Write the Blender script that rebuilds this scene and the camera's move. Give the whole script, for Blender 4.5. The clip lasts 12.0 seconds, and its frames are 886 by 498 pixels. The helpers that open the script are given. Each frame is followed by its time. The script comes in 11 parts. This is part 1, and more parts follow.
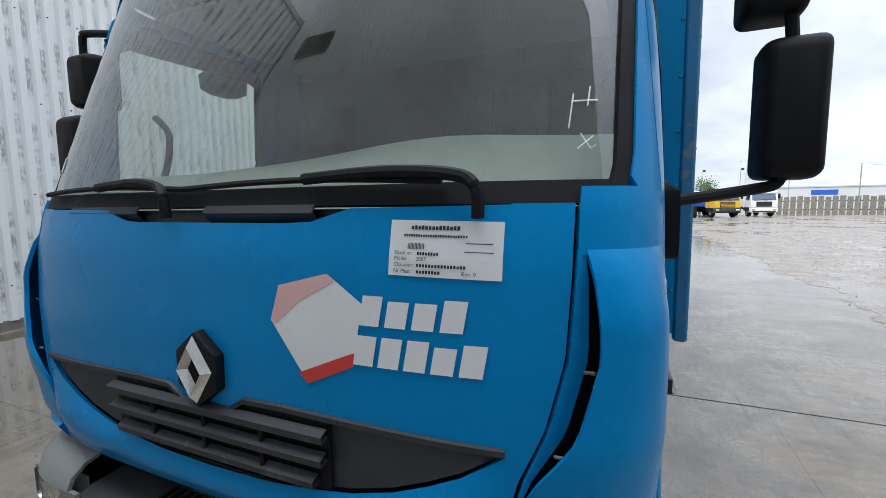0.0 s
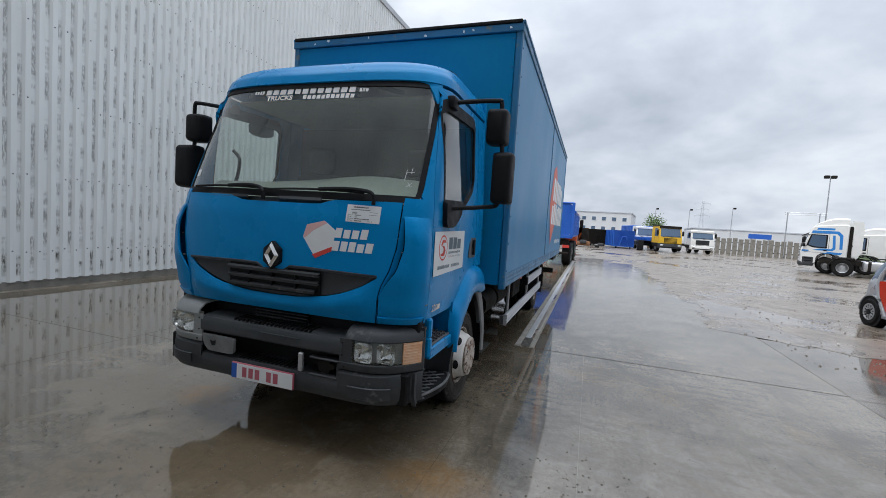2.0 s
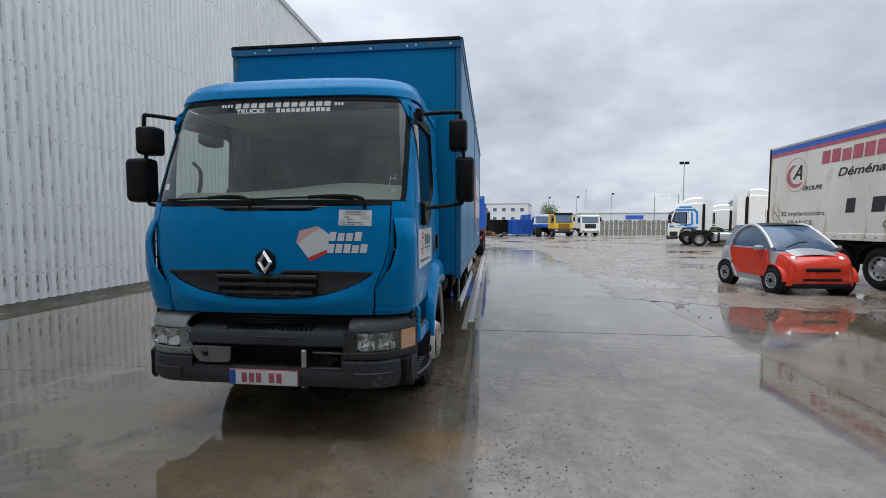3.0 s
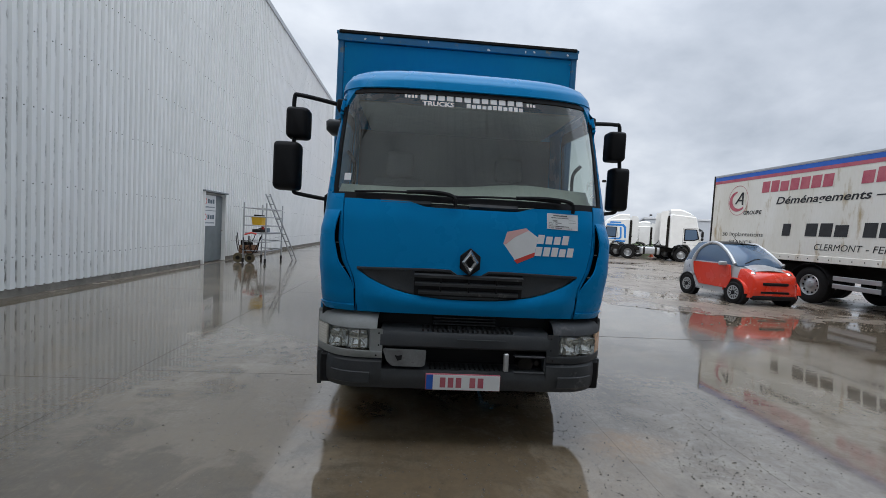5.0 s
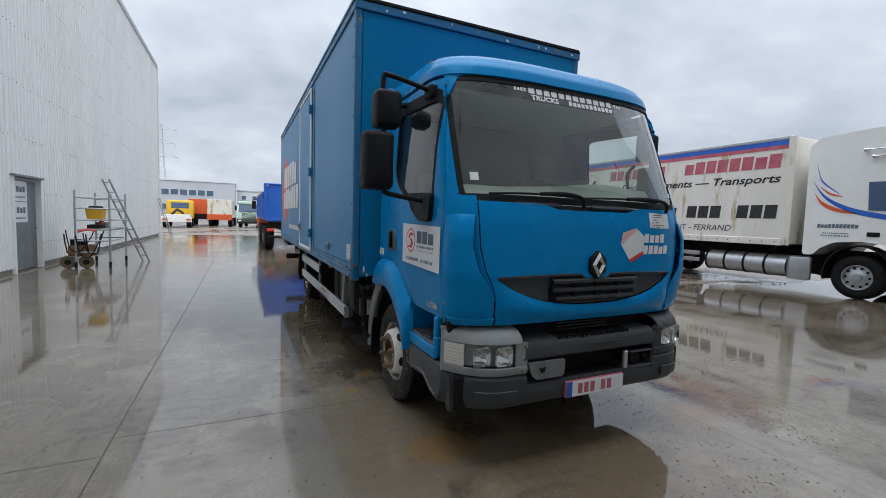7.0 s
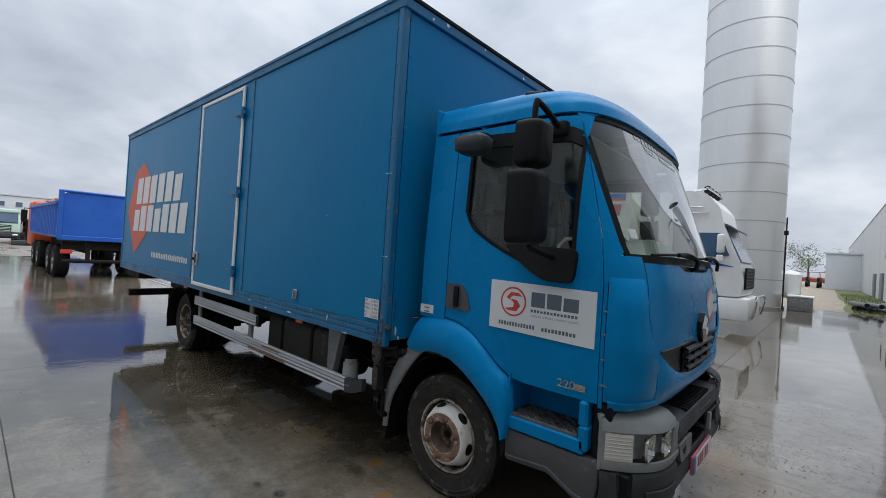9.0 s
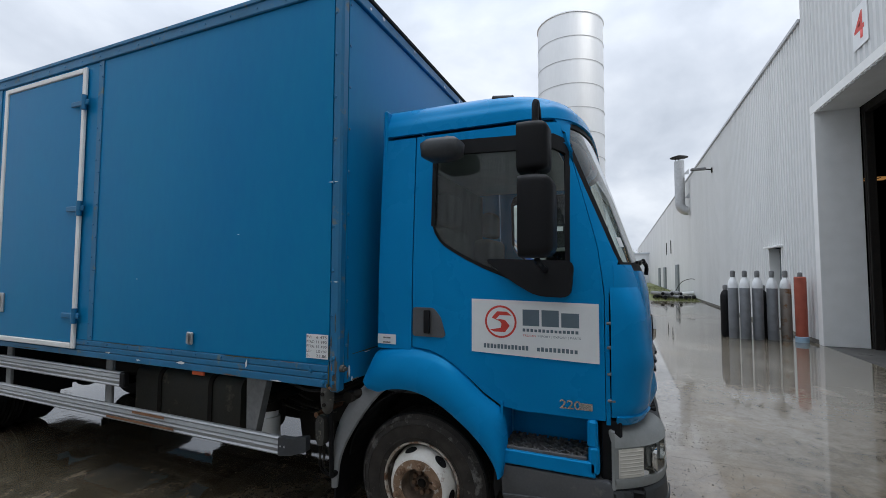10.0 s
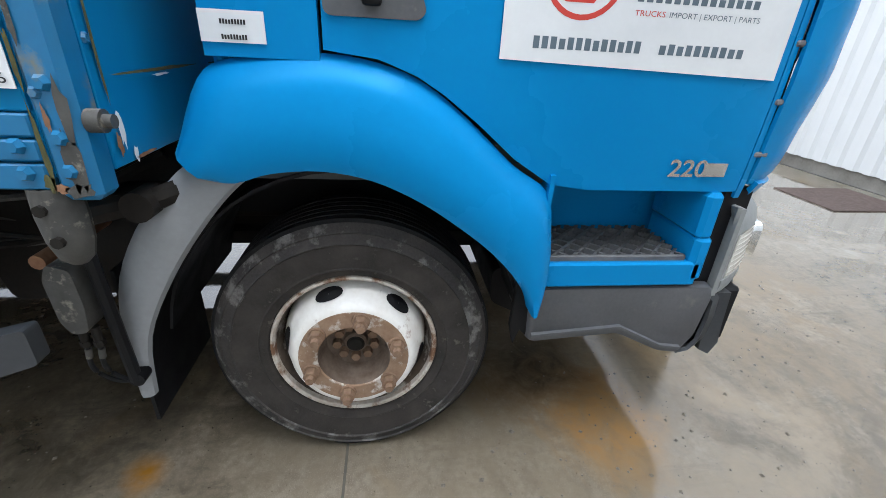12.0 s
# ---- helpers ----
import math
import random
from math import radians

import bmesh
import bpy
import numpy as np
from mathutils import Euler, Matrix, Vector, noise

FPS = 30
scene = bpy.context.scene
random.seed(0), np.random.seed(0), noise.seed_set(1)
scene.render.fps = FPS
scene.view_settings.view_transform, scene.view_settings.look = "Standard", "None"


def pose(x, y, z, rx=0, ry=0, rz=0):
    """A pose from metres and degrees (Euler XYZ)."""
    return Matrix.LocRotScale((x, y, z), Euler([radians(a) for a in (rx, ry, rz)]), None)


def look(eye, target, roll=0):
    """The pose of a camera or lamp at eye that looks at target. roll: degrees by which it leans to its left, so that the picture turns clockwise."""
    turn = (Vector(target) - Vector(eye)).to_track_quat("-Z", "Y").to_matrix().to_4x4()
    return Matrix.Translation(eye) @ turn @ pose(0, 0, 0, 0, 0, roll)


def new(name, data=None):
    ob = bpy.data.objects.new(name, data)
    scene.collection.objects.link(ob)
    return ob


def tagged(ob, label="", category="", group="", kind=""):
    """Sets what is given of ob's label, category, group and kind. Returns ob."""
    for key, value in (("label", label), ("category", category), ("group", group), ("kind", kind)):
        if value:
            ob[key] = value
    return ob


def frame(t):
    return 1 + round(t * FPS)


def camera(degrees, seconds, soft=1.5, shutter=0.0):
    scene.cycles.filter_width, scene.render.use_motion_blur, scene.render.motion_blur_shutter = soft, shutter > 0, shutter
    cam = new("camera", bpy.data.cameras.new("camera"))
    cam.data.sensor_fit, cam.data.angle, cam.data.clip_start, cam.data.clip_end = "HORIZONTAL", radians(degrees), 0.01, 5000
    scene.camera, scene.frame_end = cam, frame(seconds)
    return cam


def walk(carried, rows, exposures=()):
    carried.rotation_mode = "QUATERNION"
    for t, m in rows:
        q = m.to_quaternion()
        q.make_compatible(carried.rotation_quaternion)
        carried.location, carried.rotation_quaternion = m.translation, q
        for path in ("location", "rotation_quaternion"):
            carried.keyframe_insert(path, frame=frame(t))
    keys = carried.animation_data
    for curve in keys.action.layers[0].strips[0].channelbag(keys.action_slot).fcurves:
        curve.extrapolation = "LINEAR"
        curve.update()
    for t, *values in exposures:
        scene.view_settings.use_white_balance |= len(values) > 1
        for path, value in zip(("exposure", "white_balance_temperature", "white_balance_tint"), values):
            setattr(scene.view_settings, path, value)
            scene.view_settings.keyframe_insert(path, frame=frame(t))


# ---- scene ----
# camera and its walk
cam = camera(91.8, 12.0, soft=0.8)
PATH = [
    (0, (0.212, 0.206, 1.670), (-0.567, 2.037, 1.463), -0.7),
    (0.5, (0.464, -0.216, 1.679), (-0.503, 1.530, 1.550), 0.6),
    (1, (0.802, -0.664, 1.671), (-0.218, 1.053, 1.561), 2.1),
    (1.5, (1.072, -1.103, 1.611), (0.264, 0.725, 1.537), 4.4),
    (2, (1.242, -1.420, 1.561), (0.600, 0.471, 1.441), 3.8),
    (2.5, (1.081, -1.758, 1.548), (0.634, 0.187, 1.428), 1.7),
    (2.7, (0.992, -1.872, 1.546), (0.643, 0.092, 1.422), 1.0),
    (4.3, (-0.355, -1.99, 1.516), (-0.269, 0.006, 1.43), -0.9),
    (4.5, (-0.583, -1.939, 1.511), (-0.481, 0.056, 1.42), 0.3),
    (5, (-1.136, -1.958, 1.493), (-0.993, 0.035, 1.399), 3.1),
    (5.5, (-1.591, -1.878, 1.492), (-1.295, 0.097, 1.385), 2.4),
    (6, (-2.114, -1.725, 1.496), (-1.604, 0.205, 1.376), 1.7),
    (6.5, (-2.531, -1.549, 1.514), (-1.793, 0.306, 1.382), 1.8),
    (7, (-2.91, -1.24, 1.55), (-2.057, 0.564, 1.412), 1.7),
    (7.2, (-3.046, -1.118, 1.548), (-2.107, 0.643, 1.411), 1.7),
    (8.8, (-3.937, 0.14, 1.634), (-2.484, 1.514, 1.604), 4.2),
    (9, (-3.985, 0.321, 1.662), (-2.494, 1.654, 1.674), 3.7),
    (9.5, (-4.162, 0.717, 1.678), (-2.504, 1.833, 1.761), 1.9),
    (10, (-4.071, 1.091, 1.661), (-2.226, 1.857, 1.767), 0.2),
    (10.5, (-3.871, 1.488, 1.521), (-1.928, 1.887, 1.265), -1.2),
    (11, (-3.606, 1.802, 1.365), (-1.765, 2.074, 0.632), -0.8),
    (11.5, (-3.199, 2.013, 1.258), (-1.403, 2.127, 0.386), 0.9),
    (12, (-2.773, 2.102, 1.247), (-0.987, 1.855, 0.382), 3.2),
]
walk(cam, [(t, look(eye, target, roll)) for t, eye, target, roll in PATH],
     exposures=[(0.0, 0.95), (1.0, 0.74), (2.0, 0.50), (4.5, 0.36), (5.5, 0.46), (7.0, 0.55), (9.5, 0.38), (10.0, 0.56), (10.5, 1.42), (11.0, 2.04), (12.0, 2.03)])

# ---------------------------------------------------------------- world and light
def node(nt, kind, at=None, **values):
    n = nt.nodes.new(kind)
    for key, value in values.items():
        if key in n.inputs:
            n.inputs[key].default_value = value
    return n


def overcast():
    w = bpy.data.worlds.new("overcast_sky")
    scene.world = w
    w.use_nodes = True
    nt = w.node_tree
    nt.nodes.clear()
    L = nt.links.new
    out = nt.nodes.new("ShaderNodeOutputWorld")
    bg = nt.nodes.new("ShaderNodeBackground")
    bg.inputs["Strength"].default_value = 0.1
    sky = nt.nodes.new("ShaderNodeTexSky")
    sky.sky_type = "NISHITA"
    sky.sun_disc = False
    sky.sun_elevation = radians(52)
    sky.sun_rotation = radians(200)
    sky.air_density, sky.dust_density, sky.ozone_density = 1.0, 4.0, 1.0
    co = nt.nodes.new("ShaderNodeTexCoord")
    # clouds lie on a flat layer: the direction is divided by its height
    sep = nt.nodes.new("ShaderNodeSeparateXYZ")
    L(co.outputs["Generated"], sep.inputs[0])
    up = nt.nodes.new("ShaderNodeMath"); up.operation = "MAXIMUM"; up.inputs[1].default_value = 0.0
    L(sep.outputs["Z"], up.inputs[0])
    add = nt.nodes.new("ShaderNodeMath"); add.operation = "ADD"; add.inputs[1].default_value = 0.40
    L(up.outputs[0], add.inputs[0])
    div = nt.nodes.new("ShaderNodeVectorMath"); div.operation = "DIVIDE"
    L(co.outputs["Generated"], div.inputs[0])
    L(add.outputs[0], div.inputs[1])
    n1 = nt.nodes.new("ShaderNodeTexNoise")
    n1.inputs["Scale"].default_value, n1.inputs["Detail"].default_value, n1.inputs["Roughness"].default_value = 1.8, 8.0, 0.52
    n1.inputs["Distortion"].default_value = 0.35
    L(div.outputs[0], n1.inputs["Vector"])
    n2 = nt.nodes.new("ShaderNodeTexNoise")
    n2.inputs["Scale"].default_value, n2.inputs["Detail"].default_value = 6.5, 5.0
    L(div.outputs[0], n2.inputs["Vector"])
    mixn = nt.nodes.new("ShaderNodeMath"); mixn.operation = "MULTIPLY_ADD"; mixn.inputs[1].default_value = 0.35
    L(n2.outputs["Fac"], mixn.inputs[0]); L(n1.outputs["Fac"], mixn.inputs[2])
    ramp = nt.nodes.new("ShaderNodeValToRGB")
    ramp.color_ramp.elements[0].position, ramp.color_ramp.elements[0].color = 0.46, (4.45, 5.0, 5.85, 1)
    ramp.color_ramp.elements[1].position, ramp.color_ramp.elements[1].color = 0.90, (7.9, 8.4, 9.15, 1)
    e = ramp.color_ramp.elements.new(0.68); e.color = (6.0, 6.55, 7.45, 1)
    L(mixn.outputs[0], ramp.inputs[0])
    mix = nt.nodes.new("ShaderNodeMix"); mix.data_type = "RGBA"
    mix.inputs[0].default_value = 0.93
    L(sky.outputs[0], mix.inputs[6]); L(ramp.outputs[0], mix.inputs[7])
    # an overcast sky is about three times as bright overhead as at the horizon
    rise = nt.nodes.new("ShaderNodeMath"); rise.operation = "MULTIPLY_ADD"; rise.inputs[1].default_value, rise.inputs[2].default_value = 3.2, 0.78
    pw = nt.nodes.new("ShaderNodeMath"); pw.operation = "POWER"; pw.inputs[1].default_value = 4.0
    L(up.outputs[0], pw.inputs[0]); L(pw.outputs[0], rise.inputs[0])
    vm = nt.nodes.new("ShaderNodeVectorMath"); vm.operation = "SCALE"
    L(mix.outputs[2], vm.inputs[0]); L(rise.outputs[0], vm.inputs["Scale"])
    L(vm.outputs[0], bg.inputs["Color"])
    L(bg.outputs[0], out.inputs[0])
    sun = new("sun", bpy.data.lights.new("sun", "SUN"))
    sun.data.energy, sun.data.angle, sun.data.color = 1.2, radians(50), (1.0, 0.98, 0.95)
    el, az = radians(58), radians(200)
    d = Vector((math.sin(az) * math.cos(el), math.cos(az) * math.cos(el), math.sin(el)))
    sun.matrix_world = look(d * 50, (0, 0, 0))


overcast()


# ---------------------------------------------------------------- materials
MATS = {}


def material(name, color, rough=0.5, metal=0.0, color2=None, scale=8.0, amount=0.5, fine=60.0, bump=0.0, bump_scale=200.0,
             rough2=None, coat=0.0, stretch=(1, 1, 1), dirt=None, dirt_at=0.62, dirt_scale=3.0, spec=0.5, emit=None, detail=6.0, per_piece=0.0):
    """A painted, cast or natural surface: two scales of colour variation, uneven gloss, fine relief and optional dirt blotches."""
    if name in MATS:
        return MATS[name]
    m = bpy.data.materials.new(name)
    MATS[name] = m
    m.use_nodes = True
    nt = m.node_tree
    L = nt.links.new
    b = nt.nodes["Principled BSDF"]
    b.inputs["Roughness"].default_value = rough
    b.inputs["Metallic"].default_value = metal
    b.inputs["Specular IOR Level"].default_value = spec
    b.inputs["Coat Weight"].default_value = coat
    b.inputs["Coat Roughness"].default_value = 0.08
    c2 = color2 or tuple(v * 0.78 for v in color)
    geo = nt.nodes.new("ShaderNodeNewGeometry")
    mp = nt.nodes.new("ShaderNodeMapping")
    mp.inputs["Scale"].default_value = stretch
    L(geo.outputs["Position"], mp.inputs["Vector"])
    n1 = nt.nodes.new("ShaderNodeTexNoise")
    n1.inputs["Scale"].default_value, n1.inputs["Detail"].default_value = scale, detail
    L(mp.outputs[0], n1.inputs["Vector"])
    n2 = nt.nodes.new("ShaderNodeTexNoise")
    n2.inputs["Scale"].default_value, n2.inputs["Detail"].default_value = fine, 3.0
    L(mp.outputs[0], n2.inputs["Vector"])
    s = nt.nodes.new("ShaderNodeMath"); s.operation = "MULTIPLY_ADD"; s.inputs[1].default_value = 0.4
    L(n2.outputs["Fac"], s.inputs[0]); L(n1.outputs["Fac"], s.inputs[2])
    r = nt.nodes.new("ShaderNodeMapRange")
    r.inputs["From Min"].default_value, r.inputs["From Max"].default_value = 0.45, 0.95
    r.inputs["To Max"].default_value = amount
    L(s.outputs[0], r.inputs["Value"])
    mx = nt.nodes.new("ShaderNodeMix"); mx.data_type = "RGBA"
    mx.inputs[6].default_value, mx.inputs[7].default_value = (*color, 1), (*c2, 1)
    L(r.outputs[0], mx.inputs[0])
    col = mx.outputs[2]
    if per_piece:
        info = nt.nodes.new("ShaderNodeObjectInfo")
        hv = nt.nodes.new("ShaderNodeHueSaturation")
        mr = nt.nodes.new("ShaderNodeMapRange")
        mr.inputs["To Min"].default_value, mr.inputs["To Max"].default_value = 1 - per_piece, 1 + per_piece
        L(info.outputs["Random"], mr.inputs["Value"]); L(mr.outputs[0], hv.inputs["Value"]); L(col, hv.inputs["Color"])
        col = hv.outputs[0]
    rr = nt.nodes.new("ShaderNodeMapRange")
    rr.inputs["From Min"].default_value, rr.inputs["From Max"].default_value = 0.35, 0.65
    rr.inputs["To Min"].default_value, rr.inputs["To Max"].default_value = rough, rough2 if rough2 is not None else min(1.0, rough * 1.35)
    L(n1.outputs["Fac"], rr.inputs["Value"])
    ro = rr.outputs[0]
    if dirt:
        nd = nt.nodes.new("ShaderNodeTexNoise")
        nd.inputs["Scale"].default_value, nd.inputs["Detail"].default_value, nd.inputs["Roughness"].default_value = dirt_scale, 9.0, 0.65
        L(mp.outputs[0], nd.inputs["Vector"])
        rd = nt.nodes.new("ShaderNodeMapRange")
        rd.inputs["From Min"].default_value, rd.inputs["From Max"].default_value = dirt_at, dirt_at + 0.1
        L(nd.outputs["Fac"], rd.inputs["Value"])
        md = nt.nodes.new("ShaderNodeMix"); md.data_type = "RGBA"
        md.inputs[7].default_value = (*dirt, 1)
        L(rd.outputs[0], md.inputs[0]); L(col, md.inputs[6])
        col = md.outputs[2]
        mro = nt.nodes.new("ShaderNodeMix"); mro.data_type = "FLOAT"; mro.inputs[3].default_value = 0.85
        L(rd.outputs[0], mro.inputs[0]); L(ro, mro.inputs[2])
        ro = mro.outputs[0]
    L(col, b.inputs["Base Color"])
    L(ro, b.inputs["Roughness"])
    if bump:
        nb = nt.nodes.new("ShaderNodeTexNoise")
        nb.inputs["Scale"].default_value, nb.inputs["Detail"].default_value = bump_scale, 3.0
        L(mp.outputs[0], nb.inputs["Vector"])
        bp = nt.nodes.new("ShaderNodeBump")
        bp.inputs["Strength"].default_value, bp.inputs["Distance"].default_value = bump, 0.002
        L(nb.outputs["Fac"], bp.inputs["Height"])
        L(bp.outputs[0], b.inputs["Normal"])
    if emit:
        b.inputs["Emission Color"].default_value, b.inputs["Emission Strength"].default_value = (*emit[:3], 1), emit[3]
    return m


def glass(name, tint=(0.9, 0.95, 0.95), gloss=1.0, rough=0.0, film=0.0):
    """Thin pane: clear through, mirror by Fresnel, with a patchy pale film."""
    if name in MATS:
        return MATS[name]
    m = bpy.data.materials.new(name)
    MATS[name] = m
    m.use_nodes = True
    nt = m.node_tree
    L = nt.links.new
    nt.nodes.remove(nt.nodes["Principled BSDF"])
    out = nt.nodes["Material Output"]
    tr = node(nt, "ShaderNodeBsdfTransparent", Color=(*tint, 1))
    gl = node(nt, "ShaderNodeBsdfGlossy", Roughness=rough)
    # gloss of a thin pane, alike from both sides: little face on, strong at a glance
    fr = node(nt, "ShaderNodeLayerWeight", Blend=0.5)
    pw = nt.nodes.new("ShaderNodeMath"); pw.operation = "POWER"; pw.inputs[1].default_value = 3.3
    L(fr.outputs["Facing"], pw.inputs[0])
    mul = nt.nodes.new("ShaderNodeMath"); mul.operation = "MULTIPLY_ADD"
    mul.inputs[1].default_value, mul.inputs[2].default_value = 0.9 * gloss, 0.075 * gloss
    mul.use_clamp = True
    L(pw.outputs[0], mul.inputs[0])
    mx = nt.nodes.new("ShaderNodeMixShader")
    L(mul.outputs[0], mx.inputs[0]); L(tr.outputs[0], mx.inputs[1]); L(gl.outputs[0], mx.inputs[2])
    end = mx.outputs[0]
    if film:
        geo = nt.nodes.new("ShaderNodeNewGeometry")
        n = node(nt, "ShaderNodeTexNoise", Scale=5.0, Detail=8.0, Roughness=0.65)
        L(geo.outputs["Position"], n.inputs["Vector"])
        rg = nt.nodes.new("ShaderNodeMapRange")
        rg.inputs["From Min"].default_value, rg.inputs["From Max"].default_value, rg.inputs["To Max"].default_value = 0.35, 0.8, film
        L(n.outputs["Fac"], rg.inputs["Value"])
        df = node(nt, "ShaderNodeBsdfDiffuse", Color=(0.42, 0.46, 0.41, 1))
        m2 = nt.nodes.new("ShaderNodeMixShader")
        L(rg.outputs[0], m2.inputs[0]); L(end, m2.inputs[1]); L(df.outputs[0], m2.inputs[2])
        end = m2.outputs[0]
    L(end, out.inputs["Surface"])
    return m


def wet_ground(name, base, base2, wet=0.55, dirt=None, pebble=0.0, puddle_at=0.5, zones=(), tracks=False, grain=False, bump=0.12, ripple=0.9):
    """Rain-wet ground: dark soaked areas and standing water with a mirror gloss, dry lighter areas, brown silt, fine
    grit; zones add stains and painted shade.
    """
    m = bpy.data.materials.new(name)
    MATS[name] = m
    m.use_nodes = True
    nt = m.node_tree
    L = nt.links.new
    b = nt.nodes["Principled BSDF"]
    geo = nt.nodes.new("ShaderNodeNewGeometry")
    pos = geo.outputs["Position"]

    def noise_of(scale, detail=5.0, rough=0.55, distort=0.0, stretch=None):
        n = node(nt, "ShaderNodeTexNoise", Scale=scale, Detail=detail, Roughness=rough, Distortion=distort)
        if stretch:
            mp = nt.nodes.new("ShaderNodeMapping"); mp.inputs["Scale"].default_value = stretch
            L(pos, mp.inputs["Vector"]); L(mp.outputs[0], n.inputs["Vector"])
        else:
            L(pos, n.inputs["Vector"])
        return n.outputs["Fac"]

    def ranged(v, a, bb, c=0.0, d=1.0):
        r = nt.nodes.new("ShaderNodeMapRange")
        for key, val in (("From Min", a), ("From Max", bb), ("To Min", c), ("To Max", d)):
            r.inputs[key].default_value = val
        L(v, r.inputs["Value"])
        return r.outputs[0]

    def mixed(f, a, bb):
        x = nt.nodes.new("ShaderNodeMix"); x.data_type = "RGBA"
        for slot, v in ((6, a), (7, bb)):
            if isinstance(v, tuple):
                x.inputs[slot].default_value = (*v, 1)
            else:
                L(v, x.inputs[slot])
        L(f, x.inputs[0])
        return x.outputs[2]

    def mixf(f, a, bb):
        x = nt.nodes.new("ShaderNodeMix"); x.data_type = "FLOAT"
        for slot, v in ((2, a), (3, bb)):
            if isinstance(v, float):
                x.inputs[slot].default_value = v
            else:
                L(v, x.inputs[slot])
        L(f, x.inputs[0])
        return x.outputs[0]

    big = noise_of(0.32, 6.0, 0.6, 0.4)
    mid = noise_of(1.7, 10.0, 0.70)
    fine = noise_of(38.0, 4.0)
    grit = noise_of(240.0, 2.0)
    col = mixed(ranged(mid, 0.42, 0.60), base, base2)
    col = mixed(ranged(fine, 0.40, 0.62, 0.0, 0.55), col, tuple(v * 0.5 for v in base))
    col = mixed(ranged(grit, 0.55, 0.66, 0.0, 0.35), col, tuple(min(1, v * 1.5) for v in base))
    if dirt:
        d = noise_of(0.9, 9.0, 0.68, 0.8)
        col = mixed(ranged(d, 0.55, 0.68, 0.0, 0.75), col, dirt)
        d2 = noise_of(2.6, 9.0, 0.7, 1.2)
        col = mixed(ranged(d2, 0.64, 0.74, 0.0, 0.6), col, tuple(v * 0.4 for v in dirt))
    if grain:
        # gravelly crust: pale stones and dark hollows
        vo = node(nt, "ShaderNodeTexVoronoi", Scale=26.0)
        L(pos, vo.inputs["Vector"])
        col = mixed(ranged(vo.outputs["Distance"], 0.12, 0.30, 0.55, 0.0), col, tuple(min(1, v * 1.9) for v in base))
        col = mixed(ranged(noise_of(5.5, 8.0, 0.72), 0.5, 0.66, 0.0, 0.6), col, tuple(v * 0.5 for v in base2))
    # wiping strokes and drip trails
    trail = noise_of(2.2, 4.0, 0.5, 1.5, (0.5, 1.6, 1.0))
    col = mixed(ranged(trail, 0.6, 0.72, 0.0, 0.12), col, tuple(v * 0.45 for v in base))
    if tracks:
        # long wiping streaks beside the lorry
        col = mixed(ranged(noise_of(7.0, 8.0, 0.7, 0.7, (1.5, 0.22, 1.0)), 0.54, 0.68, 0.0, 0.62), col, tuple(v * 0.42 for v in base))
        col = mixed(ranged(noise_of(9.0, 8.0, 0.7, 0.5, (1.3, 0.3, 1.0)), 0.58, 0.70, 0.0, 0.45), col, tuple(min(1, v * 1.45) for v in base))
        # smeared arcs of tyre tread, broken up
        wv = node(nt, "ShaderNodeTexWave", Scale=2.3, Distortion=9.0, Detail=4.0)
        wv.wave_type = "RINGS"
        mp = nt.nodes.new("ShaderNodeMapping"); mp.inputs["Location"].default_value = (4.3, -2.5, 0)
        L(pos, mp.inputs["Vector"]); L(mp.outputs[0], wv.inputs["Vector"])
        mk = nt.nodes.new("ShaderNodeMath"); mk.operation = "MULTIPLY"
        L(ranged(wv.outputs["Fac"], 0.45, 0.9, 0.0, 0.55), mk.inputs[0])
        L(ranged(noise_of(1.3, 7.0, 0.7, 0.6), 0.48, 0.60), mk.inputs[1])
        col = mixed(mk.outputs[0], col, tuple(v * 0.42 for v in base))
        # pale dried drips and specks of grit
        col = mixed(ranged(noise_of(7.0, 6.0, 0.65, 1.0), 0.66, 0.72, 0.0, 0.45), col, tuple(min(1, v * 1.5) for v in base))
        col = mixed(ranged(noise_of(75.0, 2.0), 0.70, 0.73, 0.0, 0.85), col, tuple(v * 0.14 for v in base))
    edge = noise_of(2.3, 7.0, 0.62, 0.6)
    patchy = noise_of(11.0, 7.0, 0.7, 0.8)
    wetter, drier = None, []
    # each zone tints an ellipse: stains, silt, pale ground, painted truck shade
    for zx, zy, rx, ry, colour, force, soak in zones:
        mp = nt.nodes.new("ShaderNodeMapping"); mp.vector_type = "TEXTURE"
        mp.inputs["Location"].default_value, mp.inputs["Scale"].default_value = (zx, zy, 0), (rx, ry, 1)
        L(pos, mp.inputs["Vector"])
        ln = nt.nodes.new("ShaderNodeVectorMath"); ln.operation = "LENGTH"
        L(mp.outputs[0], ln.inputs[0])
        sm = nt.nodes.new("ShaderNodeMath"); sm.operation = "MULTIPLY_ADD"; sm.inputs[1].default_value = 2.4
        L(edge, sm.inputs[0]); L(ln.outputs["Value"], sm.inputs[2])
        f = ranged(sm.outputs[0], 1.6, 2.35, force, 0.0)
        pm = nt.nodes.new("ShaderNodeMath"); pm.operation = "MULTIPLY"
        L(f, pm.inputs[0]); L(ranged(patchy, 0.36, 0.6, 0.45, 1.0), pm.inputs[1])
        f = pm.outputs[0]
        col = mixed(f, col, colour)
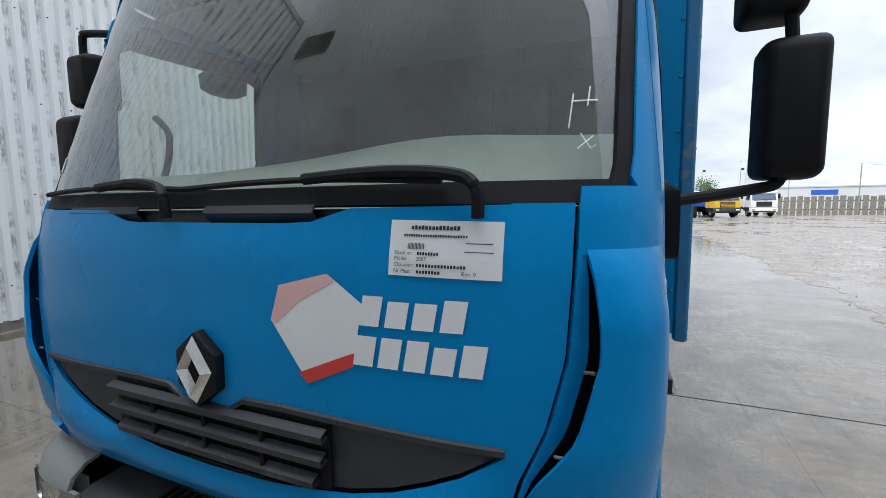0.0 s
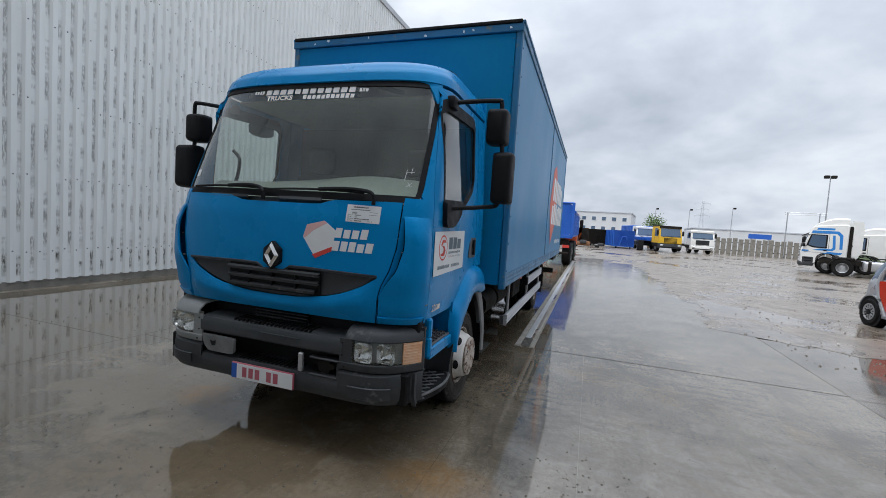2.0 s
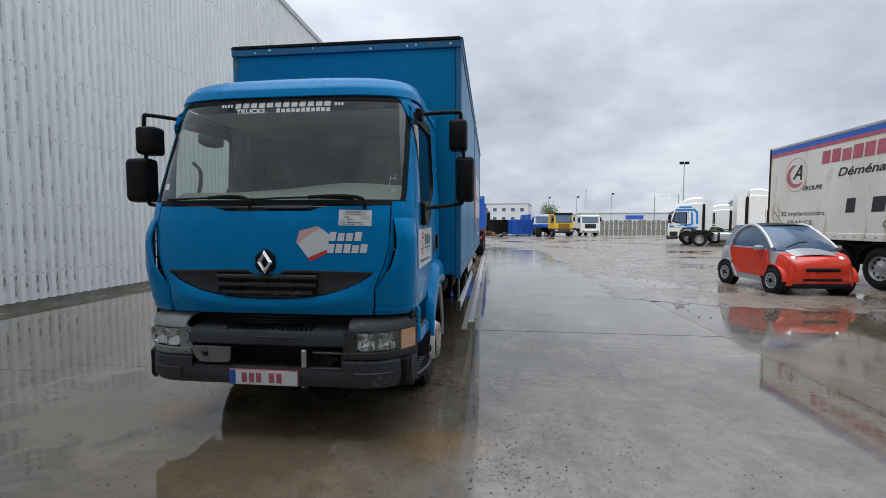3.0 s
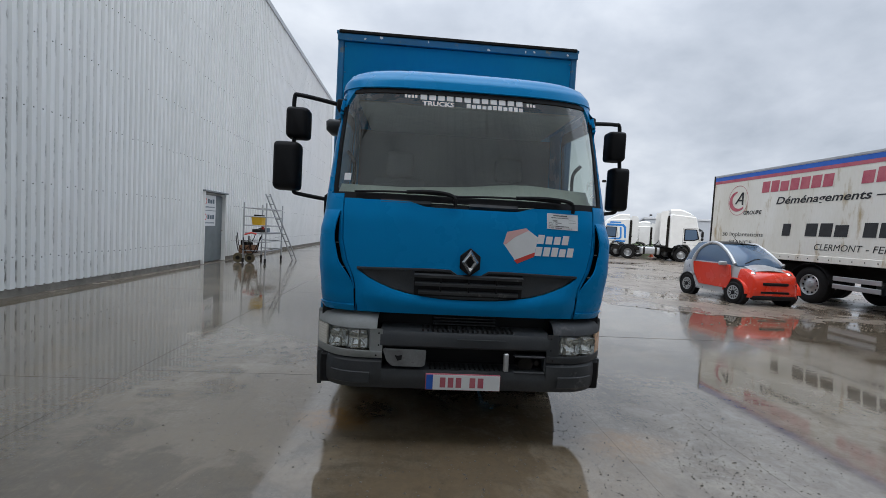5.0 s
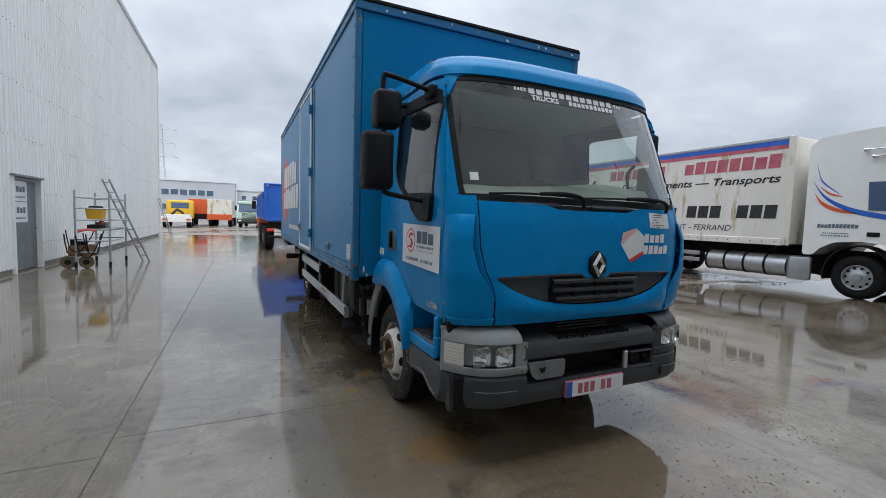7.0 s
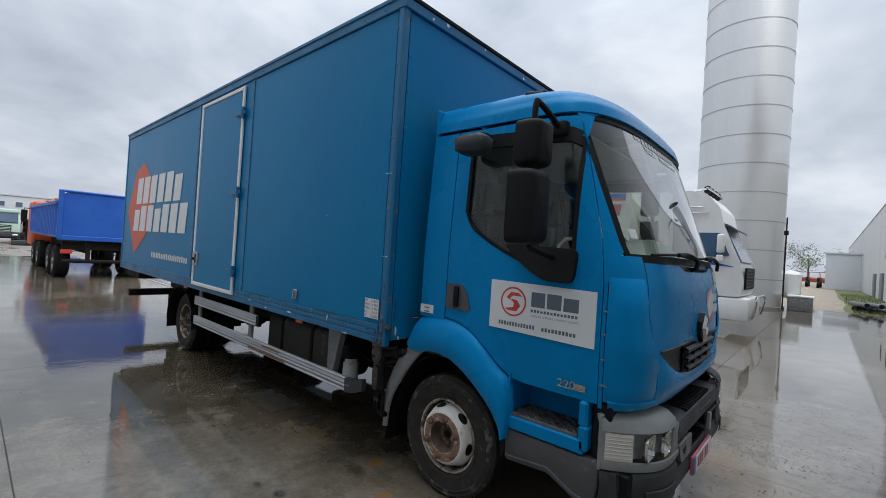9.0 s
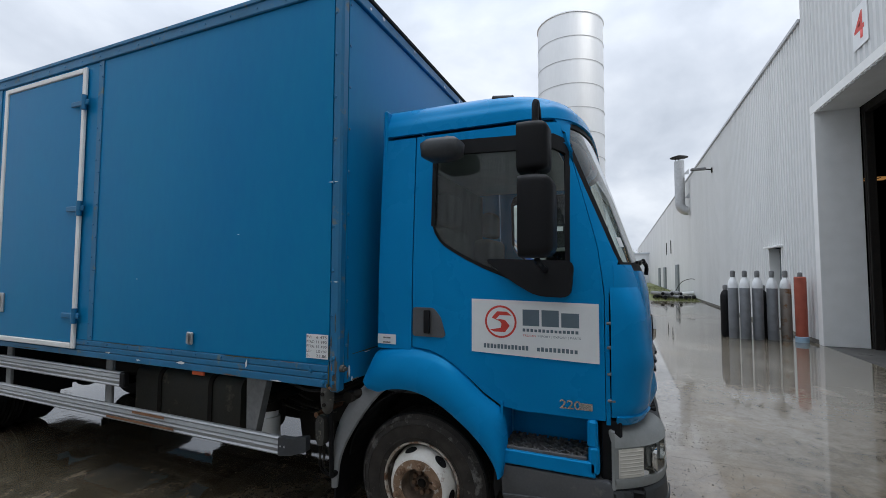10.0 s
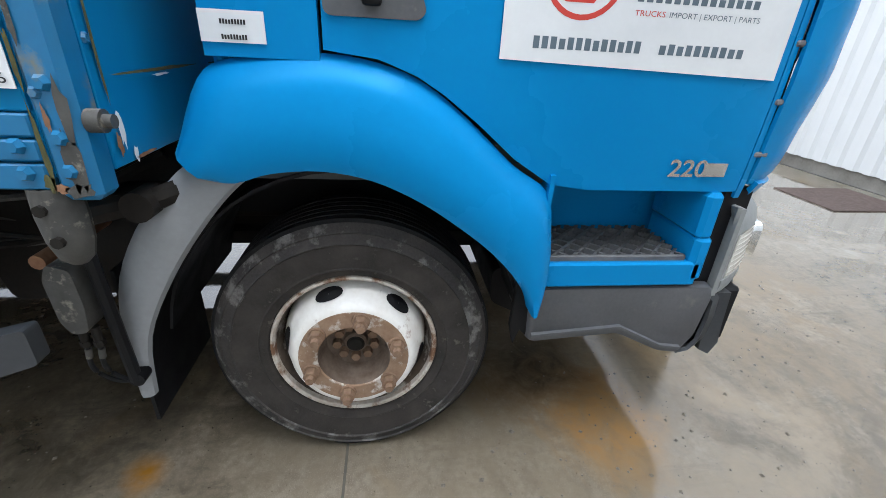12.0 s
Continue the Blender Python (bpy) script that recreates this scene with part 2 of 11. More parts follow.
        if soak < 0:
            drier.append(ranged(sm.outputs[0], 1.6, 2.35, soak, 0.0))
        elif soak:
            more = ranged(sm.outputs[0], 1.7, 2.5, soak, 0.0)
            if wetter is not None:
                both = nt.nodes.new("ShaderNodeMath"); both.operation = "MAXIMUM"
                L(wetter, both.inputs[0]); L(more, both.inputs[1])
                more = both.outputs[0]
            wetter = more
    s = nt.nodes.new("ShaderNodeMath"); s.operation = "MULTIPLY_ADD"; s.inputs[1].default_value = 0.3
    L(mid, s.inputs[0]); L(big, s.inputs[2])
    if wetter is not None:
        s2 = nt.nodes.new("ShaderNodeMath"); s2.operation = "ADD"
        L(s.outputs[0], s2.inputs[0]); L(wetter, s2.inputs[1])
        s = s2
    for d3 in drier:
        s3 = nt.nodes.new("ShaderNodeMath"); s3.operation = "ADD"
        L(s.outputs[0], s3.inputs[0]); L(d3, s3.inputs[1])
        s = s3
    water = ranged(s.outputs[0], puddle_at + 0.06, puddle_at + 0.16)
    soaked = nt.nodes.new("ShaderNodeHueSaturation")
    soaked.inputs["Saturation"].default_value, soaked.inputs["Value"].default_value = 1.10, 0.72
    L(col, soaked.inputs["Color"])
    col = mixed(water, col, soaked.outputs[0])
    L(col, b.inputs["Base Color"])
    ro = mixf(water, ranged(mid, 0.3, 0.7, wet * 0.55, wet * 1.15), 0.035)
    L(ro, b.inputs["Roughness"])
    b.inputs["IOR"].default_value = 1.56
    b.inputs["Specular IOR Level"].default_value = 0.9
    h = nt.nodes.new("ShaderNodeMath"); h.operation = "MULTIPLY_ADD"; h.inputs[1].default_value = 0.5
    L(grit, h.inputs[0]); L(fine, h.inputs[2])
    bp = nt.nodes.new("ShaderNodeBump")
    bp.inputs["Distance"].default_value = 0.002
    L(mixf(water, bump + pebble, 0.012), bp.inputs["Strength"])
    L(h.outputs[0], bp.inputs["Height"])
    # faint ripples of the water film, in patches
    rp = nt.nodes.new("ShaderNodeBump")
    rp.inputs["Distance"].default_value = 0.004
    L(noise_of(13.0, 3.0, 0.5, 0.6), rp.inputs["Height"])
    # wind roughens the standing water in the open yard, the paving close to the halls lies calm
    sp = nt.nodes.new("ShaderNodeSeparateXYZ"); L(pos, sp.inputs[0])
    rm = nt.nodes.new("ShaderNodeMath"); rm.operation = "MULTIPLY"
    L(ranged(sp.outputs["Y"], 6.0, 10.0, 0.12, 1.0), rm.inputs[0])
    L(ranged(noise_of(0.55, 3.0, 0.5), 0.38, 0.60, 0.3 * ripple, ripple), rm.inputs[1])
    L(rm.outputs[0], rp.inputs["Strength"])
    L(rp.outputs[0], bp.inputs["Normal"])
    L(bp.outputs[0], b.inputs["Normal"])
    return m


SILT, OCHRE, OIL, PALE = (0.23, 0.175, 0.115), (0.28, 0.140, 0.035), (0.035, 0.032, 0.026), (0.345, 0.312, 0.265)
# first and fifth zones paint the box truck's shade into the soaked concrete
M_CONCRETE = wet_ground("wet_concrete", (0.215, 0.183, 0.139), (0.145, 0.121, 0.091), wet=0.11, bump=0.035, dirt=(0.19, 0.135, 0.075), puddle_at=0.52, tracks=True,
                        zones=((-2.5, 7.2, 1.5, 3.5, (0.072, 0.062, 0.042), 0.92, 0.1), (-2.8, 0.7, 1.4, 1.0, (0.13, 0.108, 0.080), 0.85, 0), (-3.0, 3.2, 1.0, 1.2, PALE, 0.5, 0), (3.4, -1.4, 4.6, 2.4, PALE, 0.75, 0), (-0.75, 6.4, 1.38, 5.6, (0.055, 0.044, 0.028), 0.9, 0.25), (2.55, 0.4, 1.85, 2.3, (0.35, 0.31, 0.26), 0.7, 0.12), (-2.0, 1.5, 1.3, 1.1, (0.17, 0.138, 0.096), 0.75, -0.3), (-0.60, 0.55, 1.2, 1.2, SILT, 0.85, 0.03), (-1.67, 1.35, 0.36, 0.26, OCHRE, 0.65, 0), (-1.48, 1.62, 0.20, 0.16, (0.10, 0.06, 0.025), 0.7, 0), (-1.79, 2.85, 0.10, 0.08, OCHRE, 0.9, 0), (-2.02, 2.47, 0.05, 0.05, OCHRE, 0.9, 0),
                               (-1.36, 1.45, 0.22, 0.20, OIL, 0.8, 0), (-1.9, 3.15, 0.42, 0.25, OIL, 0.5, 0), (0.5, 1.0, 0.35, 0.22, OCHRE, 0.5, 0), (-2.7, 1.75, 0.3, 0.2, OIL, 0.35, 0), (-2.573, 3.135, 0.030, 0.055, OIL, 0.9, 0), (-2.517, 2.928, 0.045, 0.055, OIL, 0.85, 0), (-1.98, 2.90, 0.10, 0.16, OIL, 0.7, 0)))
M_CONCRETE2 = wet_ground("dark_wet_concrete", (0.185, 0.153, 0.115), (0.117, 0.095, 0.070), wet=0.16, bump=0.10, dirt=(0.10, 0.07, 0.04), puddle_at=0.50, tracks=True)
M_YARD = wet_ground("wet_yard_dirt", (0.25, 0.205, 0.160), (0.115, 0.092, 0.070), wet=0.42, dirt=(0.10, 0.072, 0.050), pebble=0.6, puddle_at=0.60, tracks=True, grain=True)
M_BLUE = material("blue_paint", (0.003, 0.214, 0.50), 0.24, 0.0, (0.002, 0.194, 0.455), 2.5, 0.6, 90, 0.02, 300, spec=0.34)
M_BLUE.node_tree.nodes["Principled BSDF"].inputs["Specular Tint"].default_value = (0.12, 0.66, 1.0, 1)
M_BLUEBOX = material("blue_panel", (0.002, 0.154, 0.36), 0.34, 0.0, (0.004, 0.198, 0.385), 1.2, 0.9, 20, 0.03, 40, stretch=(1, 1, 0.35), rough2=0.42, spec=0.3)
M_BLUEBOX.node_tree.nodes["Principled BSDF"].inputs["Specular Tint"].default_value = (0.2, 0.7, 1.0, 1)
M_BLUETRIM = material("blue_trim", (0.001, 0.150, 0.33), 0.35, 0.0, (0.02, 0.09, 0.15), 3.0, 0.5, 60, 0.05, 120, dirt=(0.17, 0.18, 0.145), dirt_at=0.58, dirt_scale=7)
M_PLASTIC = material("black_plastic", (0.005, 0.005, 0.006), 0.5, 0.0, (0.010, 0.010, 0.011), 12, 0.8, 150, 0.15, 500, spec=0.2)
M_GREYPL = material("dark_grey_plastic", (0.018, 0.022, 0.026), 0.48, 0.0, (0.045, 0.047, 0.05), 6, 0.9, 80, 0.12, 350, dirt=(0.15, 0.15, 0.145), dirt_at=0.63, dirt_scale=5)
M_LAMPGREY = material("grey_lamp_housing", (0.20, 0.205, 0.205), 0.45, 0.0, (0.10, 0.10, 0.10), 8, 0.9, 60, 0.1, 250, dirt=(0.04, 0.04, 0.04), dirt_at=0.66, dirt_scale=9)
M_RUBBER = material("tyre_rubber", (0.006, 0.006, 0.007), 0.6, 0.0, (0.016, 0.015, 0.014), 14, 0.9, 120, 0.3, 260, dirt=(0.07, 0.065, 0.06), dirt_at=0.64, dirt_scale=16, spec=0.15)
M_SIDEWALL = material("dusty_sidewall", (0.044, 0.037, 0.032), 0.75, 0.0, (0.022, 0.020, 0.018), 11, 0.9, 130, 0.4, 200, dirt=(0.10, 0.088, 0.076), dirt_at=0.60, dirt_scale=22, spec=0.3)
M_SCUFF = material("scuffed_sidewall", (0.022, 0.020, 0.019), 0.75, 0.0, (0.062, 0.055, 0.050), 13, 0.9, 150, 0.6, 140, dirt=(0.15, 0.142, 0.132), dirt_at=0.54, dirt_scale=11, spec=0.3)
M_FENDERGREY = material("grey_mudguard", (0.30, 0.31, 0.32), 0.5, 0.0, (0.22, 0.225, 0.23), 5, 0.8, 60, 0.05, 250, dirt=(0.12, 0.12, 0.11), dirt_at=0.64, dirt_scale=5)
M_LIP = material("rusty_rim_lip", (0.55, 0.52, 0.47), 0.55, 0.0, (0.30, 0.22, 0.16), 16, 0.9, 90, 0.2, 160, dirt=(0.15, 0.075, 0.04), dirt_at=0.50, dirt_scale=15)
M_WHITE = material("white_paint", (0.78, 0.78, 0.76), 0.35, 0.0, (0.66, 0.66, 0.63), 3, 0.6, 60, 0.03, 200)
M_STICKER = material("white_vinyl", (0.74, 0.75, 0.75), 0.4, 0.0, (0.66, 0.67, 0.67), 9, 0.6, 90)
M_BLACKINK = material("black_ink", (0.02, 0.02, 0.022), 0.5)
M_GREYINK = material("slate_ink", (0.11, 0.15, 0.18), 0.5)
M_REDINK = material("red_ink", (0.62, 0.05, 0.035), 0.45)
M_WINEINK = material("maroon_ink", (0.36, 0.05, 0.09), 0.5, 0, (0.5, 0.16, 0.18), 4, 0.8)
M_SALMON = material("faded_red_vinyl", (0.62, 0.10, 0.06), 0.45, 0, (0.68, 0.18, 0.11), 2, 0.7)
M_PINK = material("pale_pink_vinyl", (0.74, 0.45, 0.42), 0.45)
M_CHROME = material("worn_chrome", (0.72, 0.72, 0.71), 0.18, 1.0, (0.5, 0.5, 0.5), 15, 0.7, 120)
M_ALU = material("aluminium", (0.48, 0.49, 0.50), 0.42, 0.75, (0.33, 0.34, 0.35), 5, 0.8, 60, 0.05, 120, stretch=(1, 0.15, 1), dirt=(0.2, 0.17, 0.14), dirt_at=0.66)
M_STEEL = material("dark_steel", (0.012, 0.011, 0.010), 0.6, 0.2, (0.028, 0.024, 0.02), 10, 0.9, 70, 0.25, 150, dirt=(0.085, 0.055, 0.03), dirt_at=0.64, dirt_scale=12, spec=0.15)
M_CORNER = material("scuffed_grey_plastic", (0.19, 0.20, 0.195), 0.48, 0.0, (0.28, 0.285, 0.28), 7, 0.9, 60, 0.12, 250, dirt=(0.24, 0.245, 0.24), dirt_at=0.56, dirt_scale=6)
M_RUST = material("rust", (0.17, 0.075, 0.035), 0.8, 0.1, (0.30, 0.16, 0.09), 18, 0.9, 120, 0.35, 160)
M_RIM = material("rusty_white_rim", (0.78, 0.76, 0.72), 0.5, 0.0, (0.64, 0.60, 0.54), 12, 0.9, 90, 0.12, 160, dirt=(0.22, 0.10, 0.05), dirt_at=0.62, dirt_scale=11)
M_NUT = material("brown_wheel_nut", (0.17, 0.095, 0.055), 0.75, 0.1, (0.27, 0.18, 0.12), 40, 0.9, 150, 0.3, 200)
M_HUB = material("brown_hub", (0.21, 0.120, 0.07), 0.8, 0.05, (0.31, 0.21, 0.14), 26, 0.9, 120, 0.5, 160, dirt=(0.55, 0.50, 0.44), dirt_at=0.53, dirt_scale=17)
M_HUBCONE = material("dark_brown_hub_recess", (0.17, 0.125, 0.092), 0.7, 0.1, (0.09, 0.060, 0.042), 22, 0.9, 110, 0.3, 160)
# rust, darkened so that the shadow behind the rim lip is in the colour
M_BARREL = material("shaded_rusty_barrel", (0.13, 0.095, 0.07), 0.7, 0.1, (0.05, 0.038, 0.03), 14, 0.9, 90, 0.2, 160, dirt=(0.45, 0.42, 0.38), dirt_at=0.54, dirt_scale=12)
M_SATIN = material("satin_reflector", (0.90, 0.90, 0.89), 0.16, 0.9, (0.7, 0.7, 0.7), 30, 0.6)
M_GLASS = glass("windscreen_glass", (0.80, 0.87, 0.83), 1.5, 0.0, 0.16)
M_CLEAR = glass("lamp_lens", (0.96, 0.97, 0.97), 0.4, 0.0, 0.04)
M_WIN = glass("window_glass", (0.76, 0.82, 0.80), 1.0, 0.0, 0.03)
M_AMBER = material("amber_lens", (0.64, 0.41, 0.26), 0.2, 0, (0.60, 0.23, 0.07), 20, 0.6, coat=0.5)
M_CREAMLENS = material("cloudy_clear_lens", (0.60, 0.58, 0.52), 0.18, 0, (0.5, 0.46, 0.4), 14, 0.7, coat=0.5)
M_LAMPBACK = material("silvered_lamp_back", (0.55, 0.56, 0.56), 0.30, 0.15, (0.36, 0.37, 0.37), 18, 0.8)
M_REFL = material("reflector_chrome", (0.85, 0.85, 0.84), 0.06, 1.0)
M_SKIRT = material("grey_skirt_plastic", (0.060, 0.062, 0.066), 0.45, 0.0, (0.10, 0.10, 0.105), 5, 0.9, 90, 0.12, 300, dirt=(0.17, 0.165, 0.15), dirt_at=0.62, dirt_scale=6)
M_TREAD = material("worn_tread_plastic", (0.07, 0.071, 0.073), 0.5, 0, (0.14, 0.14, 0.14), 20, 0.9, 120, 0.1, 300)
M_DUST = material("dusty_cast_metal", (0.085, 0.082, 0.074), 0.6, 0.2, (0.05, 0.048, 0.044), 14, 0.9, 70, 0.3, 160, dirt=(0.27, 0.25, 0.20), dirt_at=0.58, dirt_scale=18)
M_MOSS = material("dark_moss", (0.045, 0.045, 0.018), 0.9, 0, (0.11, 0.10, 0.03), 40, 0.9, 200, 0.4, 200)
M_TANK = material("dusty_tank_plastic", (0.022, 0.022, 0.018), 0.6, 0, (0.050, 0.047, 0.036), 5, 0.9, 60, 0.2, 120, dirt=(0.13, 0.12, 0.09), dirt_at=0.58, dirt_scale=5)
M_JOINT = material("dark_joint_seal", (0.060, 0.054, 0.045), 0.85, 0, (0.10, 0.09, 0.072), 9, 0.9, 60, spec=0.2)
M_DASH = material("grey_dashboard", (0.46, 0.48, 0.42), 0.6, 0, (0.38, 0.40, 0.35), 10, 0.7, 90, 0.2, 300)
M_HEADLINER = material("pale_cab_headliner", (0.42, 0.44, 0.42), 0.9, 0, (0.34, 0.36, 0.34), 10, 0.7, 90, 0.2, 300)
M_CABIN = material("cabin_grey_cloth", (0.065, 0.07, 0.068), 0.85, 0, (0.045, 0.048, 0.046), 12, 0.8, 120, 0.3, 300)
M_WALLW = material("white_steel_cladding", (0.80, 0.805, 0.79), 0.48, 0.0, (0.69, 0.70, 0.68), 0.9, 0.8, 14, 0.03, 60, stretch=(1, 1, 0.22))
M_WALLB = material("white_hall_cladding", (0.63, 0.635, 0.625), 0.45, 0.0, (0.55, 0.555, 0.54), 0.8, 0.7, 14, 0.03, 60, stretch=(1, 1, 0.25))
M_PLINTH = material("concrete_plinth", (0.25, 0.235, 0.205), 0.8, 0, (0.14, 0.13, 0.11), 4, 0.9, 50, 0.4, 90, dirt=(0.07, 0.075, 0.05), dirt_at=0.58)
M_GALV = material("galvanised_steel", (0.50, 0.51, 0.52), 0.36, 0.85, (0.40, 0.41, 0.42), 9, 0.8, 60)
M_DOORGREY = material("grey_steel_door", (0.18, 0.205, 0.21), 0.45, 0, (0.13, 0.15, 0.155), 3, 0.7, 60, dirt=(0.18, 0.14, 0.10), dirt_at=0.68)
M_TIPBLUE = material("tipper_blue", (0.012, 0.085, 0.42), 0.4, 0, (0.02, 0.13, 0.5), 2, 0.8, 40, 0.1, 80, dirt=(0.16, 0.24, 0.4), dirt_at=0.66, dirt_scale=4)
M_SILO = material("silo_steel", (0.70, 0.70, 0.69), 0.30, 0.72, (0.60, 0.60, 0.59), 0.7, 0.7, 12, 0.02, 60, stretch=(1, 1, 0.2))
M_ORANGE = material("orange_paint", (0.62, 0.10, 0.025), 0.4, 0, (0.5, 0.08, 0.02), 4, 0.7)
M_RED = material("red_car_paint", (0.62, 0.035, 0.012), 0.22, 0, (0.55, 0.03, 0.012), 4, 0.6, coat=0.6)
M_SILVER = material("silver_car_paint", (0.44, 0.45, 0.46), 0.26, 0.5, (0.38, 0.39, 0.40), 4, 0.6, coat=0.6)
M_YELLOW = material("yellow_paint", (0.72, 0.43, 0.02), 0.4, 0, (0.6, 0.35, 0.02), 4, 0.7)
M_MINT = material("mint_paint", (0.50, 0.66, 0.56), 0.4, 0, (0.42, 0.56, 0.48), 4, 0.7)
M_TRAILER = material("soiled_white_panel", (0.72, 0.705, 0.66), 0.5, 0, (0.60, 0.57, 0.49), 1.1, 0.9, 20, stretch=(1, 1, 0.25), dirt=(0.40, 0.32, 0.20), dirt_at=0.555, dirt_scale=2.6)
# near-black colour stands in for the deep shade inside the hall
M_DARKROOM = material("unlit_hall_lining", (0.007, 0.007, 0.007), 0.9, 0, (0.004, 0.004, 0.004), 1, 0.8, 20, spec=0.2)
M_HALLFLOOR = material("dark_worn_hall_floor", (0.085, 0.080, 0.072), 0.55, 0, (0.05, 0.047, 0.042), 0.8, 0.9, 20, 0.1, 80, dirt=(0.03, 0.03, 0.03), dirt_at=0.58)
M_FARWALL = material("far_grey_wall", (0.46, 0.49, 0.53), 0.7, 0, (0.40, 0.43, 0.47), 0.2, 0.7, 3)
M_FARWHITE = material("far_white_wall", (0.58, 0.60, 0.62), 0.7, 0, (0.52, 0.54, 0.56), 0.2, 0.7, 3)
M_FARGLASS = material("far_window_glass", (0.06, 0.10, 0.16), 0.12, 0, (0.10, 0.15, 0.22), 0.5, 0.8)
M_LEAF = material("green_leaves", (0.07, 0.13, 0.03), 0.6, 0, (0.11, 0.18, 0.05), 3, 0.8, 30)
M_GRASS = material("wet_grass", (0.09, 0.12, 0.03), 0.7, 0, (0.16, 0.15, 0.06), 2, 0.9, 30)
M_BARK = material("bark", (0.10, 0.075, 0.05), 0.9, 0, (0.16, 0.12, 0.08), 12, 0.9, 80)
M_GRAVEL = wet_ground("brown_gravel", (0.33, 0.265, 0.18), (0.27, 0.215, 0.145), wet=0.9, pebble=0.5, puddle_at=0.8)

# ---------------------------------------------------------------- mesh tools
def thing(name, at, label, category, group="", turn=0.0, kind=""):
    e = new(name)
    e.empty_display_size = 0.2
    e.matrix_basis = pose(*at, 0, 0, turn)
    return tagged(e, label, category, group, kind)


def part(name, bm, mat, parent=None, label="", smooth=35.0, matrix=None):
    """Links a bmesh as one mesh object, under a thing or a part; its coordinates are those of the thing."""
    me = bpy.data.meshes.new(name)
    bmesh.ops.recalc_face_normals(bm, faces=bm.faces)
    bm.to_mesh(me)
    bm.free()
    me.materials.append(mat)
    if smooth:
        me.shade_smooth()
        me.set_sharp_from_angle(angle=radians(smooth))
    return place(name, me, parent, label, matrix)


def pieces(name, bm, mat, parent=None, label="", smooth=35.0):
    """Links every separate piece of a bmesh as a part of its own."""
    bm.verts.ensure_lookup_table()
    bm.verts.index_update()
    seen, out = set(), []
    for v in bm.verts:
        if v.index in seen:
            continue
        todo, isle = [v], []
        seen.add(v.index)
        while todo:
            a = todo.pop()
            isle.append(a)
            for e in a.link_edges:
                b = e.other_vert(a)
                if b.index not in seen:
                    seen.add(b.index)
                    todo.append(b)
        one = BM()
        m = {a.index: one.verts.new(a.co) for a in isle}
        for f in {f for a in isle for f in a.link_faces}:
            one.faces.new([m[a.index] for a in f.verts])
        out.append(part(name, one, mat, parent, label, smooth))
    bm.free()
    return out


def place(name, me, parent=None, label="", matrix=None):
    ob = new(name, me)
    if matrix is not None:
        ob.matrix_basis = matrix
    if parent is not None:
        ob.parent = parent
    if label:
        ob["label"] = label
    return ob


def BM():
    return bmesh.new()


def box(bm, x0, x1, y0, y1, z0, z1, bevel=0.0, seg=1):
    vs = [bm.verts.new((x, y, z)) for z in (z0, z1) for y in (y0, y1) for x in (x0, x1)]
    fs = [(0, 2, 3, 1), (4, 5, 7, 6), (0, 1, 5, 4), (2, 6, 7, 3), (0, 4, 6, 2), (1, 3, 7, 5)]
    faces = [bm.faces.new([vs[i] for i in f]) for f in fs]
    if bevel:
        edges = {e for f in faces for e in f.edges}
        bmesh.ops.bevel(bm, geom=list(edges), offset=bevel, segments=seg, affect="EDGES", profile=0.5)
    return bm


def ring_tube(bm, rings, closed=False, cap=True):
    """Joins rings of points into a skin."""
    vs = [[bm.verts.new(p) for p in r] for r in rings]
    n = len(vs[0])
    for a, b in zip(vs, vs[1:] + ([vs[0]] if closed else [])):
        for i in range(n):
            bm.faces.new((a[i], a[(i + 1) % n], b[(i + 1) % n], b[i]))
    if cap and not closed:
        bm.faces.new(vs[0][::-1])
        bm.faces.new(vs[-1])
    return bm


def cyl(bm, p0, p1, r0, r1=None, seg=16):
    r1 = r0 if r1 is None else r1
    p0, p1 = Vector(p0), Vector(p1)
    q = (p1 - p0).to_track_quat("Z", "Y")
    rings = []
    for p, r in ((p0, r0), (p1, r1)):
        rings.append([p + q @ Vector((r * math.cos(2 * math.pi * i / seg), r * math.sin(2 * math.pi * i / seg), 0)) for i in range(seg)])
    return ring_tube(bm, rings)


def tube(bm, pts, r, seg=8):
    pts = [Vector(p) for p in pts]
    rings = []
    for i, p in enumerate(pts):
        d = (pts[min(i + 1, len(pts) - 1)] - pts[max(i - 1, 0)]).normalized()
        up = Vector((0, 0, 1)) if abs(d.z) < 0.9 else Vector((0, 1, 0))
        a = d.cross(up).normalized()
        b = a.cross(d)
        rings.append([p + r * (a * math.cos(2 * math.pi * k / seg) + b * math.sin(2 * math.pi * k / seg)) for k in range(seg)])
    return ring_tube(bm, rings)


def smooth_path(pts, n=6):
    """Catmull-Rom through the points."""
    pts = [Vector(p) for p in pts]
    out = []
    for i in range(len(pts) - 1):
        a, b, c, d = pts[max(i - 1, 0)], pts[i], pts[i + 1], pts[min(i + 2, len(pts) - 1)]
        for k in range(n):
            t = k / n
            out.append(0.5 * ((2 * b) + (c - a) * t + (2 * a - 5 * b + 4 * c - d) * t * t + (3 * b - a - 3 * c + d) * t ** 3))
    return out + [pts[-1]]


